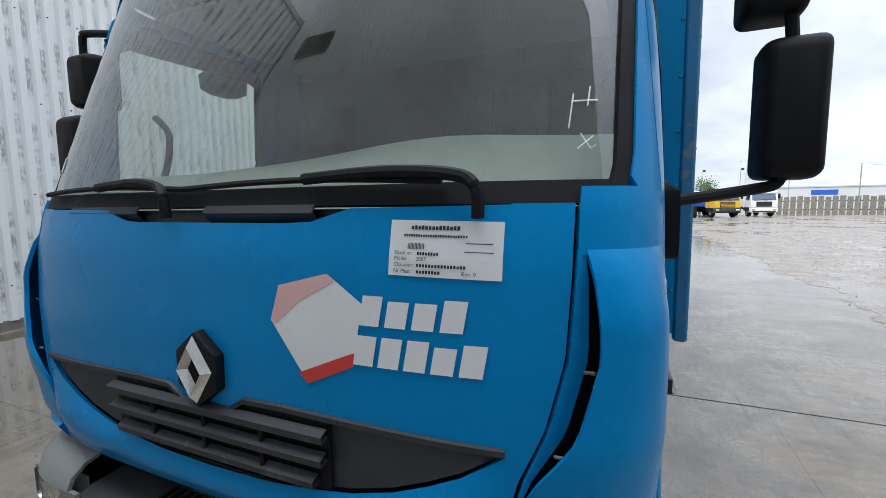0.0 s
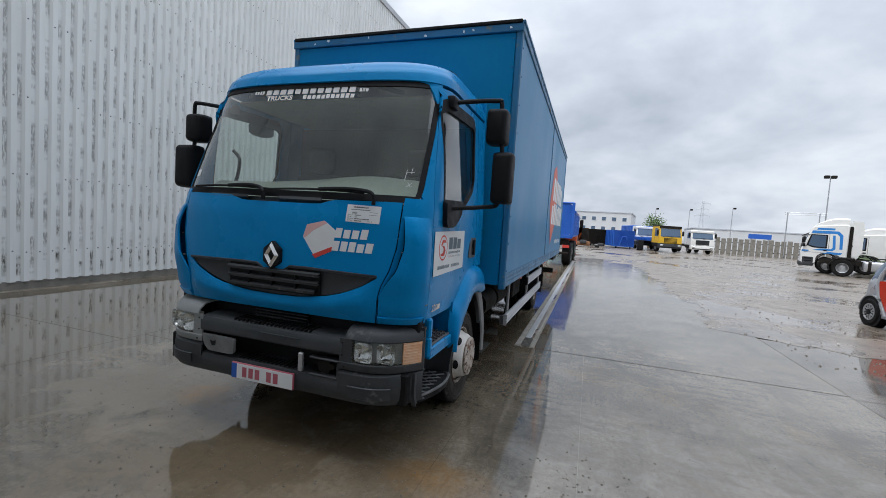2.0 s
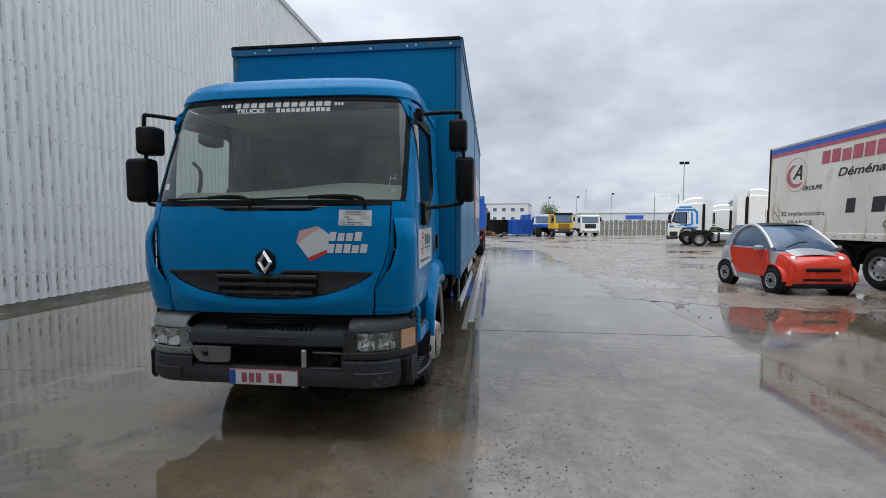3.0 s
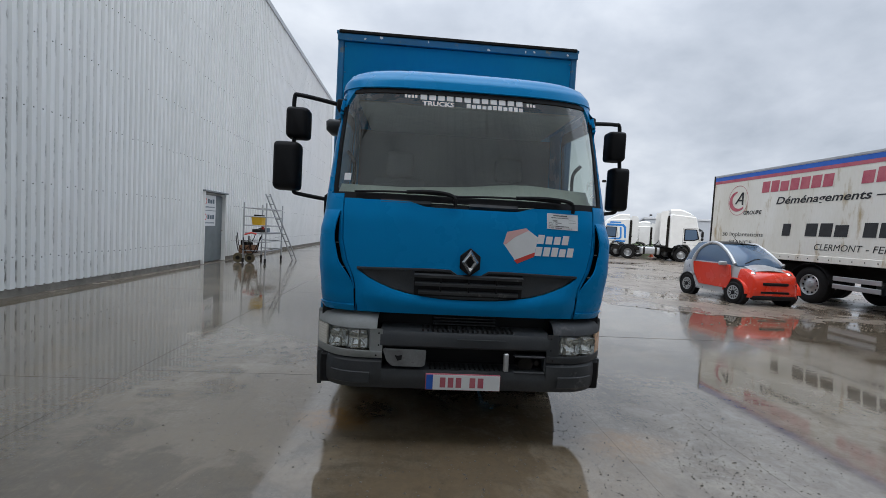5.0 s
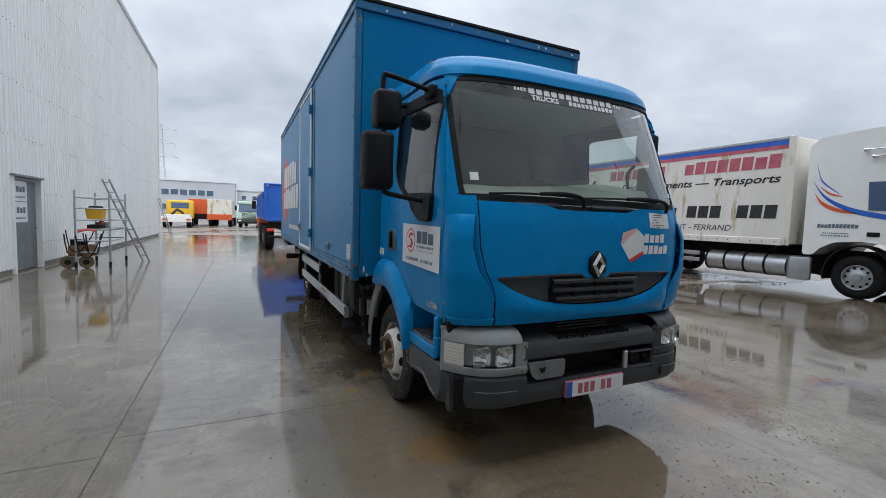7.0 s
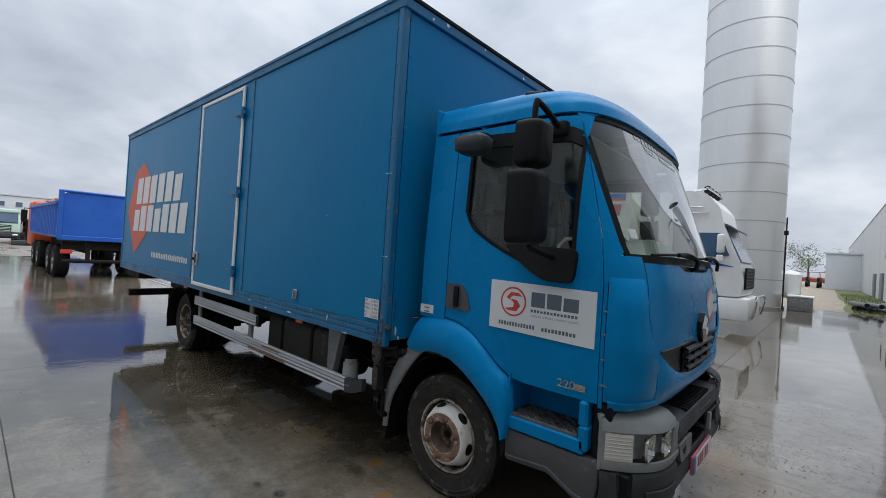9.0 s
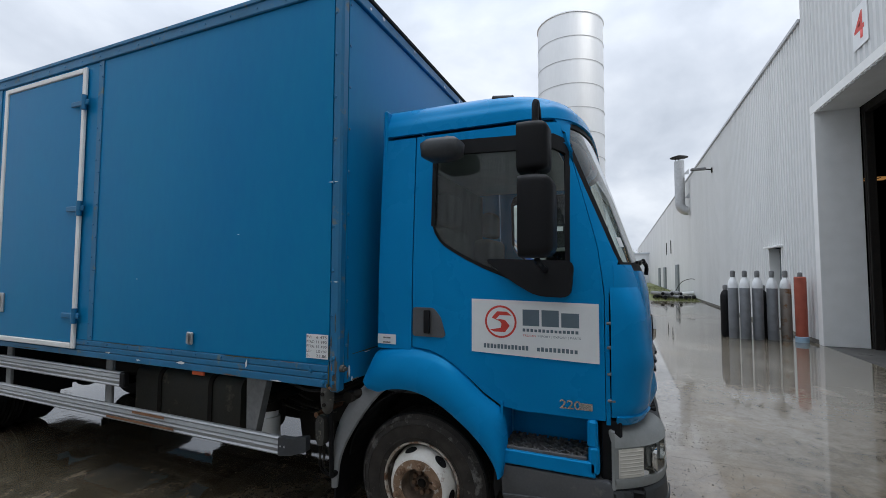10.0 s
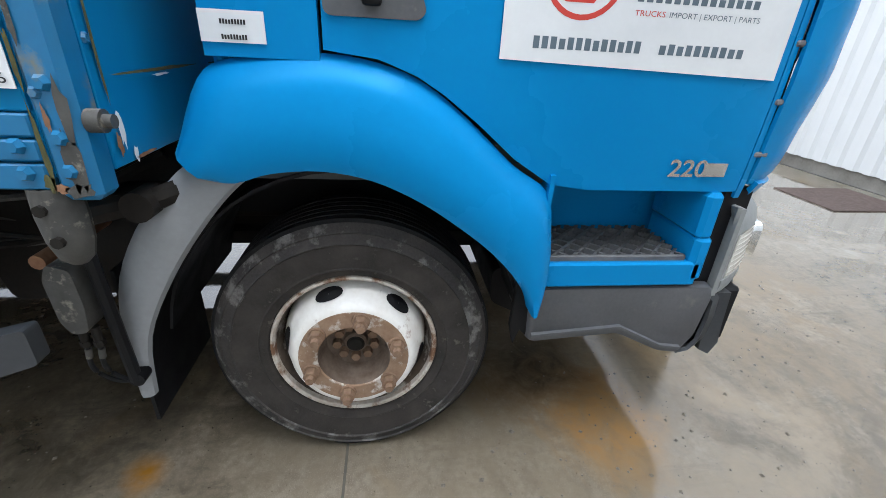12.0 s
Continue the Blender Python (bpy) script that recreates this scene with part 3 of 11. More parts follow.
def lathe(bm, profile, centre, axis="x", seg=40, closed=True):
    """Turns a profile of (radius, along) round an axis through centre."""
    rings = []
    for r, h in profile:
        ring = []
        for i in range(seg):
            a = 2 * math.pi * i / seg
            c, s = r * math.cos(a), r * math.sin(a)
            v = {"x": (h, c, s), "y": (c, h, s), "z": (c, s, h)}[axis]
            ring.append(Vector(centre) + Vector(v))
        rings.append(ring)
    return ring_tube(bm, rings, closed=False, cap=closed)


def prism(bm, poly, axis, a, b, bevel=0.0):
    """Extrudes a polygon along an axis; its points are the other two coordinates in order."""
    def at(p, h):
        return {"x": (h, p[0], p[1]), "y": (p[0], h, p[1]), "z": (p[0], p[1], h)}[axis]
    lo, hi = [bm.verts.new(at(p, a)) for p in poly], [bm.verts.new(at(p, b)) for p in poly]
    n = len(poly)
    faces = [bm.faces.new(lo[::-1]), bm.faces.new(hi)]
    faces += [bm.faces.new((lo[i], lo[(i + 1) % n], hi[(i + 1) % n], hi[i])) for i in range(n)]
    if bevel:
        bmesh.ops.bevel(bm, geom=list({e for f in faces for e in f.edges}), offset=bevel, segments=2, affect="EDGES", profile=0.5)
    return bm


def rounded(poly, r, n=4):
    """A polygon with its corners rounded."""
    out, m = [], len(poly)
    for i in range(m):
        a, b, c = Vector(poly[i - 1]), Vector(poly[i]), Vector(poly[(i + 1) % m])
        ra = min(r, (a - b).length * 0.45, (c - b).length * 0.45)
        p, q = b + (a - b).normalized() * ra, b + (c - b).normalized() * ra
        for k in range(n + 1):
            t = k / n
            out.append(tuple((1 - t) ** 2 * p + 2 * t * (1 - t) * b + t * t * q))
    return out


def plate(bm, poly, fn, lift=0.0, thick=0.0):
    """A flat polygon laid onto a surface by fn(u, v, lift)."""
    top = [bm.verts.new(fn(u, v, lift)) for u, v in poly]
    bm.faces.new(top)
    if thick:
        low = [bm.verts.new(fn(u, v, lift - thick)) for u, v in poly]
        n = len(poly)
        for i in range(n):
            bm.faces.new((top[i], low[i], low[(i + 1) % n], top[(i + 1) % n]))
    return bm


def sheet(bm, grid, thick, flip=1.0):
    """A curved panel of given thickness from a grid of points (rows of equal length)."""
    rows, cols = len(grid), len(grid[0])
    g = [[Vector(p) for p in r] for r in grid]
    def nrm(i, j):
        a = g[min(i + 1, rows - 1)][j] - g[max(i - 1, 0)][j]
        b = g[i][min(j + 1, cols - 1)] - g[i][max(j - 1, 0)]
        n = a.cross(b)
        return n.normalized() * flip if n.length > 1e-9 else Vector((0, 0, 0))
    top = [[bm.verts.new(g[i][j]) for j in range(cols)] for i in range(rows)]
    low = [[bm.verts.new(g[i][j] - nrm(i, j) * thick) for j in range(cols)] for i in range(rows)] if thick else None
    for k in (top, low) if thick else (top,):
        for i in range(rows - 1):
            for j in range(cols - 1):
                q = (k[i][j], k[i][j + 1], k[i + 1][j + 1], k[i + 1][j])
                if len({tuple(v.co) for v in q}) > 2:
                    bm.faces.new(q if k is top else q[::-1])
    if not thick:
        return bm
    rim = [(i, 0) for i in range(rows)] + [(rows - 1, j) for j in range(1, cols)] + [(i, cols - 1) for i in range(rows - 2, -1, -1)] + [(0, j) for j in range(cols - 2, 0, -1)]
    for (i, j), (k, l) in zip(rim, rim[1:] + rim[:1]):
        bm.faces.new((top[i][j], low[i][j], low[k][l], top[k][l]))
    return bm


def lerp(table, v):
    xs, ys = zip(*table)
    return float(np.interp(v, xs, ys))


def lettering(body, size, mat, name, parent, fn, bold=0.0, shear=0.0, width=None, align="LEFT", spacing=1.0):
    """Words in the built-in font as a thin mesh: fn(u, v) gives the place of a point u along and v above the base line."""
    cu = bpy.data.curves.new(name, "FONT")
    cu.body, cu.size, cu.offset, cu.shear, cu.space_character = body, size, bold, shear, spacing
    cu.align_x = align
    cu.resolution_u = 3
    ob = bpy.data.objects.new(name, cu)
    scene.collection.objects.link(ob)
    dg = bpy.context.evaluated_depsgraph_get()
    me = bpy.data.meshes.new_from_object(ob.evaluated_get(dg))
    bpy.data.objects.remove(ob)
    bpy.data.curves.remove(cu)
    xs = [v.co.x for v in me.vertices]
    k = width / (max(xs) - min(xs)) if width else 1.0
    x0 = min(xs) if width else 0.0
    for v in me.vertices:
        v.co = fn((v.co.x - x0) * k, v.co.y)
    me.materials.clear()
    me.materials.append(mat)
    return place(name, me, parent)


def bars(bm, fn, u0, v0, width, height, count, gap=0.25, slant=0.0, lift=0.0015, seed=1):
    """A word that is not to be read: one plain upright bar for each of its characters."""
    rnd = random.Random(seed)
    w = width / count
    for i in range(count):
        a, b = u0 + i * w, u0 + (i + 1 - gap) * w
        h = height * (1 if count < 3 else rnd.choice((1, 1, 0.86)))
        bm.faces.new([bm.verts.new(fn(p, q, lift)) for p, q in ((a, v0), (b, v0), (b + slant * h, v0 + h), (a + slant * h, v0 + h))])
    return bm

# ---------------------------------------------------------------- setting: ground
def ground_sheet():
    bm = BM()
    xs = [-1500, -60, -30, -8, 4, 20, 60, 140, 1500]
    ys = [-1500, -60, -4, 6, 30, 70, 160, 1500]
    vs = [[bm.verts.new((x, y, -0.006)) for x in xs] for y in ys]
    for a, b in zip(vs, vs[1:]):
        for i in range(len(xs) - 1):
            bm.faces.new((a[i], a[i + 1], b[i + 1], b[i]))
    return tagged(part("ground", bm, M_YARD, smooth=0), "rain-soaked brown dirt yard with shallow puddles", "ground", kind="structure")


ground_sheet()


def slabs():
    """Cast concrete bays with sawn joints; each bay is a piece of the paving."""
    paving = tagged(new("pavement"), "wet grey concrete paving cast in large bays", "pavement", kind="structure")
    cols = [(-7.45, -3.7, (-3.15, 2.0, 7.0, 12.0, 17.0, 22.0, 27.0, 32.0)),
            (-3.7, 0.40, (-3.15, 2.245, 7.2, 12.2, 17.2, 22.2, 27.2, 32.0)),
            (0.40, 1.29, (-3.15, 4.27)), (1.29, 4.0, (-3.15, 4.27)), (0.66, 4.0, (4.27, 9.3, 14.4, 19.5, 24.0)),
            (4.0, 9.0, (-3.15, 1.6, 4.18, 6.9)), (9.0, 14.0, (-3.15, 1.6, 4.1, 6.4)), (14.0, 19.0, (-3.15, 1.6, 5.0)), (19.0, 24.2, (-3.15, 1.6, 5.0))]
    g = 0.0045
    for x0, x1, ys in cols:
        for y0, y1 in zip(ys, ys[1:]):
            bm = BM()
            # the joint across the yard is broken out wide, the cut along x = 1.29 is thin
            gx0, gx1 = (0.0008 if x0 in (0.40, 1.29) else g), (0.0008 if x1 in (0.40, 1.29) else g)
            gy = 0.015 if y1 == 4.27 else g
            box(bm, x0 + gx0, x1 - gx1, y0 + g, y1 - gy, -0.05, 0.0)
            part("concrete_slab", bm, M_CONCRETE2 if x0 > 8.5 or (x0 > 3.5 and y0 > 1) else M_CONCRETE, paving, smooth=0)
            # dark seal in the sawn joints
            bm = BM()
            box(bm, x1 - g, x1 + g, y0, y1, -0.03, -0.0012 if x1 not in (0.40, 1.29) else -0.02)
            part("joint_seal", bm, M_JOINT, paving, smooth=0)
            bm = BM()
            box(bm, x0 + g, x1 - g, y1 - gy, y1 + g, -0.03, -0.0012 if gy == g else -0.004)
            part("joint_seal", bm, M_JOINT if gy == g else M_STEEL, paving, smooth=0)
    return paving


slabs()


def channel():
    t = thing("channel_drain", (0.53, 4.30, 0), "long concrete channel drain with a rusty iron grating at its end", "drain", kind="structure")
    bm = BM()
    box(bm, -0.125, -0.055, 0.0, 18.0, -0.05, 0.006, 0.004)
    box(bm, 0.07, 0.125, 0.0, 18.0, -0.05, 0.004, 0.004)
    part("channel_edge", bm, M_PLINTH, t)
    bm = BM()
    box(bm, -0.054, 0.069, 0.0, 18.0, -0.05, -0.02)
    part("channel_bed", bm, M_STEEL, t, smooth=0)
    bm = BM()
    box(bm, -0.052, 0.03, 0.5, 18.0, -0.02, -0.002, 0.003)
    part("channel_cover", bm, M_ALU, t)
    for i in range(9):
        bm = BM()
        box(bm, -0.052, 0.067, 0.02 + i * 0.05, 0.045 + i * 0.05, -0.02, 0.002, 0.003)
        part("grating_bar", bm, M_DUST, t)


channel()


# ---------------------------------------------------------------- setting: halls
RIB = 0.183


def cladding_material():
    """White steel sheet with grey-brown mould in its troughs, sheet by sheet, and thin streaks higher up."""
    m = MATS["white_steel_cladding"].copy()
    m.name = "mouldy_white_cladding"
    nt = m.node_tree
    L = nt.links.new
    b = nt.nodes["Principled BSDF"]
    col = b.inputs["Base Color"].links[0].from_socket

    def sums(op, a, c):
        n = nt.nodes.new("ShaderNodeMath"); n.operation = op
        for slot, v in ((0, a), (1, c)):
            if v is None:
                continue
            if isinstance(v, (int, float)):
                n.inputs[slot].default_value = v
            else:
                L(v, n.inputs[slot])
        return n.outputs[0]

    def ranged(v, a, c, d=0.0, e=1.0):
        r = nt.nodes.new("ShaderNodeMapRange")
        for key, val in (("From Min", a), ("From Max", c), ("To Min", d), ("To Max", e)):
            r.inputs[key].default_value = val
        L(v, r.inputs["Value"])
        return r.outputs[0]

    geo = nt.nodes.new("ShaderNodeNewGeometry")
    sep = nt.nodes.new("ShaderNodeSeparateXYZ")
    L(geo.outputs["Position"], sep.inputs[0])
    u = sums("DIVIDE", sums("ADD", sep.outputs["Y"], 9.0), RIB)
    lane, along = sums("FLOOR", u, None), sums("FRACT", u, None)
    trough = sums("MULTIPLY", ranged(along, 0.36, 0.42), ranged(along, 0.76, 0.68))
    # mould sits in short runs, a different set in every trough
    vec = nt.nodes.new("ShaderNodeCombineXYZ")
    L(sums("MULTIPLY", lane, 3.71), vec.inputs[0]); L(sep.outputs["Z"], vec.inputs[1])
    runs = node(nt, "ShaderNodeTexNoise", Scale=2.2, Detail=3.0, Roughness=0.6)
    L(vec.outputs[0], runs.inputs["Vector"])
    mp = nt.nodes.new("ShaderNodeMapping"); mp.inputs["Scale"].default_value = (1, 1.6, 0.35)
    L(geo.outputs["Position"], mp.inputs["Vector"])
    speck = node(nt, "ShaderNodeTexNoise", Scale=26.0, Detail=6.0, Roughness=0.7)
    L(mp.outputs[0], speck.inputs["Vector"])
    band = nt.nodes.new("ShaderNodeValToRGB")
    for z, v in ((0.20, 0.0), (0.27, 0.9), (0.58, 1.0), (0.63, 0.15), (0.70, 0.55), (1.02, 0.8), (1.10, 0.15), (1.20, 0.6), (1.48, 0.6), (1.56, 0.15), (1.62, 0.5), (1.86, 0.5), (1.92, 0.15), (2.2, 0.6), (3.1, 0.6), (4.5, 0.5), (7.9, 0.3)):
        e = band.color_ramp.elements.new(z / 8); e.color = (v, v, v, 1)
    L(sums("MULTIPLY", sep.outputs["Z"], 0.125), band.inputs[0])
    amount = sums("MULTIPLY", trough, band.outputs[0])
    amount = sums("MULTIPLY", amount, ranged(runs.outputs["Fac"], 0.45, 0.55))
    amount = sums("MULTIPLY", amount, ranged(speck.outputs["Fac"], 0.40, 0.54, 0.10, 1.0))
    amount = sums("MULTIPLY", amount, ranged(sep.outputs["Y"], 5.5, 10.0, 1.0, 0.12))
    mx = nt.nodes.new("ShaderNodeMix"); mx.data_type = "RGBA"
    mx.inputs[7].default_value = (0.075, 0.068, 0.048, 1)
    L(amount, mx.inputs[0]); L(col, mx.inputs[6]); L(mx.outputs[2], b.inputs["Base Color"])
    return m


M_MOULDY = cladding_material()


def ribbed(bm, a0, a1, z0, z1, at, axis, pitch=0.3, depth=0.035, out=1.0, thick=0.06):
    """Trapezoid steel cladding along x or y; at: the place of its outer crowns, out: the side it faces."""
    prof = []
    k = int(round((a1 - a0) / pitch))
    for i in range(k):
        s = a0 + i * pitch
        prof += [(s, 0), (s + pitch * 0.30, 0), (s + pitch * 0.42, depth), (s + pitch * 0.58, depth), (s + pitch * 0.70, depth), (s + pitch * 0.88, 0)]
    prof = [(s, d) for s, d in prof if s < a1] + [(a1, 0)]
    def v(s, d, z):
        o = at - out * d
        return bm.verts.new((s, o, z) if axis == "x" else (o, s, z))
    lo, hi = [v(s, d, z0) for s, d in prof], [v(s, d, z1) for s, d in prof]
    for i in range(len(prof) - 1):
        bm.faces.new((lo[i], lo[i + 1], hi[i + 1], hi[i]))
    bk = [v(s, thick, z) for s, z in ((a0, z0), (a1, z0), (a1, z1), (a0, z1))]
    bm.faces.new(bk)
    bm.faces.new([hi[0], *hi[1:], bk[2], bk[3]])
    bm.faces.new([lo[0], bk[0], bk[1], *lo[:0:-1]])
    bm.faces.new((lo[0], hi[0], bk[3], bk[0]))
    bm.faces.new((lo[-1], bk[1], bk[2], hi[-1]))
    return bm


def hall_a():
    X, H = -7.6, 10.4
    wall = lambda n, bm, m, lab="": tagged(part(n, bm, m, smooth=0), lab or "white ribbed steel cladding with mould streaks", "wall", kind="structure")
    bm = BM()
    ribbed(bm, -9.0, 11.75, 0.13, H, X, "y", RIB, 0.044)
    ribbed(bm, 13.3, 31.2, 0.13, H, X, "y", RIB, 0.044)
    ribbed(bm, 11.75, 13.3, 2.28, H, X, "y", RIB, 0.044)
    wall("wall_west", bm, M_MOULDY)
    bm = BM()
    box(bm, X - 0.25, X - 0.03, -9, 11.75, -0.05, 0.14, 0.01)
    box(bm, X - 0.25, X - 0.03, 13.3, 31.2, -0.05, 0.14, 0.01)
    tagged(part("plinth_west", bm, M_PLINTH), "stained concrete plinth under the cladding", "plinth", kind="structure")
    bm = BM()
    box(bm, X - 0.35, X + 0.04, -9.05, 31.28, H, H + 0.22, 0.01)
    tagged(part("roof_trim_west", bm, M_GALV), "grey folded steel roof edge trim", "trim", kind="structure")
    bm = BM()
    box(bm, X + 0.004, X + 0.07, 31.2, 31.28, 0.28, H, 0.008)
    tagged(part("corner_trim_west", bm, M_WHITE), "white folded corner trim of the hall", "trim", kind="structure")
    bm = BM()
    box(bm, X - 40, X - 0.06, 31.0, 31.2, 0.0, H)
    box(bm, X - 40, X - 0.36, -9.0, 31.0, H - 0.1, H)
    wall("hall_roof_west", bm, M_WALLW, "flat roof and end wall of the white hall")
    # steel service door in its deep frame
    d = thing("door_1", (X - 0.10, 11.75, 0), "closed grey steel service door with two white notices", "door", kind="structure")
    bm = BM()
    box(bm, -0.02, 0.03, 0.06, 1.49, 0.03, 2.18, 0.006)
    part("door_leaf", bm, M_DOORGREY, d)
    bm = BM()
    box(bm, -0.03, 0.15, 0.0, 0.06, 0.0, 2.25, 0.005)
    fr = part("door_frame", bm, M_WHITE, d, "pale lined door frame")
    bm = BM()
    box(bm, -0.03, 0.15, 1.49, 1.55, 0.0, 2.25, 0.005)
    part("far_jamb", bm, M_WHITE, fr)
    bm = BM()
    box(bm, -0.03, 0.20, -0.03, 1.58, 2.25, 2.30, 0.005)
    part("frame_head", bm, M_DOORGREY, fr)
    bm = BM()
    cyl(bm, (0.03, 1.38, 1.02), (0.09, 1.38, 1.02), 0.012)
    box(bm, 0.08, 0.10, 1.24, 1.40, 1.005, 1.035, 0.005)
    part("door_handle", bm, M_CHROME, d)
    for z in (1.22, 1.72):
        bm = BM()
        box(bm, 0.031, 0.034, 0.08, 1.00, z - 0.04, z + 0.44)
        n = part("notice", bm, M_STICKER, d, "white notice with a red ring and grey bars", smooth=0)
        bm = BM()
        ring_flat(bm, 0.0365, 0.27, z + 0.24, 0.11, 0.08)
        part("ring_mark", bm, M_REDINK, n, smooth=0)
        bm = BM()
        bars(bm, lambda u, v, l: (0.0365, 0.08 + u, z + v), 0.36, 0.18, 0.48, 0.14, 3, 0.2)
        bars(bm, lambda u, v, l: (0.0365, 0.08 + u, z + v), 0.08, 0.04, 0.76, 0.04, 16, 0.3)
        part("bar_writing", bm, M_GREYINK, n, smooth=0)
    bm = BM()
    box(bm, X - 3.0, X - 0.25, 11.75, 13.3, 0.0, 0.01)
    tagged(part("threshold", bm, M_PLINTH), "concrete threshold behind the service door", "floor", kind="structure")


def wall_screws():
    """Rows of dark screw heads that hold the cladding."""
    bm = BM()
    rnd = random.Random(5)
    for z in (0.64, 1.90, 3.16, 4.42, 5.68, 6.94, 8.20, 9.46):
        for i in range(0, 214):
            y = -9.0 + RIB * (i + 0.05)
            if y > 30 or (11.6 < y < 13.4 and z < 2.5) or (z > 0.7 and rnd.random() < 0.3):
                continue
            zz, r = z + rnd.uniform(-0.02, 0.02), 0.011
            ring = [bm.verts.new((-7.594, y + r * math.cos(k * 1.0472), zz + r * math.sin(k * 1.0472))) for k in range(6)]
            back = [bm.verts.new((-7.602, v.co.y, v.co.z)) for v in ring]
            bm.faces.new(ring)
            for k in range(6):
                bm.faces.new((ring[k], ring[(k + 1) % 6], back[(k + 1) % 6], back[k]))
    tagged(part("wall_screws", bm, M_STEEL, smooth=0), "rows of small dark screw heads in the cladding", "screws", kind="stuff")


def ring_flat(bm, x, y, z, r0, r1, seg=28):
    """A flat ring in the plane x."""
    a = [[bm.verts.new((x, y + r * math.cos(2 * math.pi * i / seg), z + r * math.sin(2 * math.pi * i / seg))) for i in range(seg)] for r in (r0, r1)]
    for i in range(seg):
        j = (i + 1) % seg
        bm.faces.new((a[0][i], a[0][j], a[1][j], a[1][i]))
    return bm


hall_a()
wall_screws()


def hall_b():
    Y, H, HT = -3.15, 7.95, 15.0
    tag = lambda ob, lab, cat="wall": tagged(ob, lab, cat, kind="structure")
    bm = BM()
    ribbed(bm, -7.5, 3.1, 0.16, HT, Y, "x", 0.2, 0.03)
    ribbed(bm, 3.1, 8.4, 5.4, HT, Y, "x", 0.2, 0.03)
    ribbed(bm, 8.4, 9.0, 0.1, HT, Y, "x", 0.2, 0.03)
    ribbed(bm, -30.0, -7.5, 10.7, HT, Y, "x", 0.2, 0.03)
    tag(part("wall_south", bm, M_WALLB, smooth=0), "white ribbed steel cladding of the tall hall")
    bm = BM()
    ribbed(bm, 9.0, 10.9, 0.1, H, Y, "x", 0.2, 0.03)
    ribbed(bm, 10.9, 12.1, 2.4, H, Y, "x", 0.2, 0.03)
    ribbed(bm, 12.1, 38.1, 0.1, H, Y, "x", 0.2, 0.03)
    tag(part("wall_south_long", bm, M_WALLB, smooth=0), "white ribbed steel cladding of the long low hall")
    bm = BM()
    box(bm, 38.1, 125, Y - 0.06, Y, 0.0, H)
    box(bm, 9.0, 125, Y - 20, Y - 0.06, H - 0.12, H)
    tag(part("wall_south_far", bm, M_WALLB, smooth=0), "far stretch of the white hall with its roof")
    bm = BM()
    box(bm, 9.02, 125.0, Y - 0.3, Y + 0.05, H, H + 0.1, 0.008)
    box(bm, -7.5, 9.08, Y - 0.3, Y + 0.05, HT, HT + 0.15, 0.008)
    tag(part("roof_trim_south", bm, M_GALV), "grey steel roof edge trim", "trim")
    bm = BM()
    box(bm, -7.5, 3.1, Y - 0.3, Y - 0.045, -0.05, 0.165, 0.01)
    box(bm, 8.4, 10.9, Y - 0.3, Y - 0.045, -0.05, 0.11, 0.01)
    box(bm, 12.1, 60, Y - 0.3, Y - 0.045, -0.05, 0.11, 0.01)
    tag(part("plinth_south", bm, M_PLINTH), "dark stained concrete plinth", "plinth")
    # gate reveal
    bm = BM()
    for a in ((8.38, 8.62, 0.0, 5.42), (2.86, 3.12, 0.0, 5.42), (2.86, 8.62, 5.422, 5.62)):
        tag(part("gate_reveal", box(BM(), a[0], a[1], Y - 0.82, Y + 0.012, a[2], a[3], 0.006), M_WHITE), "smooth white steel lining of the wide open gate", "trim")
    bm = BM()
    for x in (8.20, 8.29):
        box(bm, x, x + 0.06, Y - 0.98, Y - 0.83, 0.0, 5.3, 0.006)
    box(bm, 3.15, 3.24, Y - 0.98, Y - 0.83, 0.0, 5.3, 0.006)
    box(bm, 3.15, 8.37, Y - 0.98, Y - 0.83, 5.25, 5.42, 0.006)
    tag(part("gate_rail", bm, M_STEEL), "dark steel guide rails of the raised gate", "rail")
    sign = tagged(part("gate_sign", box(BM(), 5.9, 6.45, Y + 0.004, Y + 0.02, 5.92, 6.72, 0.004), M_STICKER), "white square gate sign with a red figure", "sign")
    lettering("4", 0.72, M_REDINK, "figure", sign, lambda u, v: (6.37 - u, Y + 0.023, 6.07 + v), bold=0.012)
    # inside of the tall hall; near-black walls and roof hold its shade as colour
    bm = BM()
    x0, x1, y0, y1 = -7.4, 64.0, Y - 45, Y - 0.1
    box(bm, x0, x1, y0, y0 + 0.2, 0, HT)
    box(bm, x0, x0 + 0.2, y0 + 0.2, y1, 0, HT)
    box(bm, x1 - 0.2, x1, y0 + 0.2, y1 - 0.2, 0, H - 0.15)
    tag(part("hall_inside_walls", bm, M_DARKROOM, smooth=0), "inside walls of the workshop hall, coloured near black for its shade")
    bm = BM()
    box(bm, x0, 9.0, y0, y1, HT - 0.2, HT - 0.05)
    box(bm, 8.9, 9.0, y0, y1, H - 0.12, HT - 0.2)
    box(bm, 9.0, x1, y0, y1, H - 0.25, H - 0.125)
    tag(part("ceiling", bm, M_DARKROOM, smooth=0), "roof of the workshop hall, coloured near black for its shade", "ceiling")
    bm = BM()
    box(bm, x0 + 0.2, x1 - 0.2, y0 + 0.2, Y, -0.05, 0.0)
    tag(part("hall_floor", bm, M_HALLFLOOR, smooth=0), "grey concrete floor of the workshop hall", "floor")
    return Y


HALL_Y = hall_b()


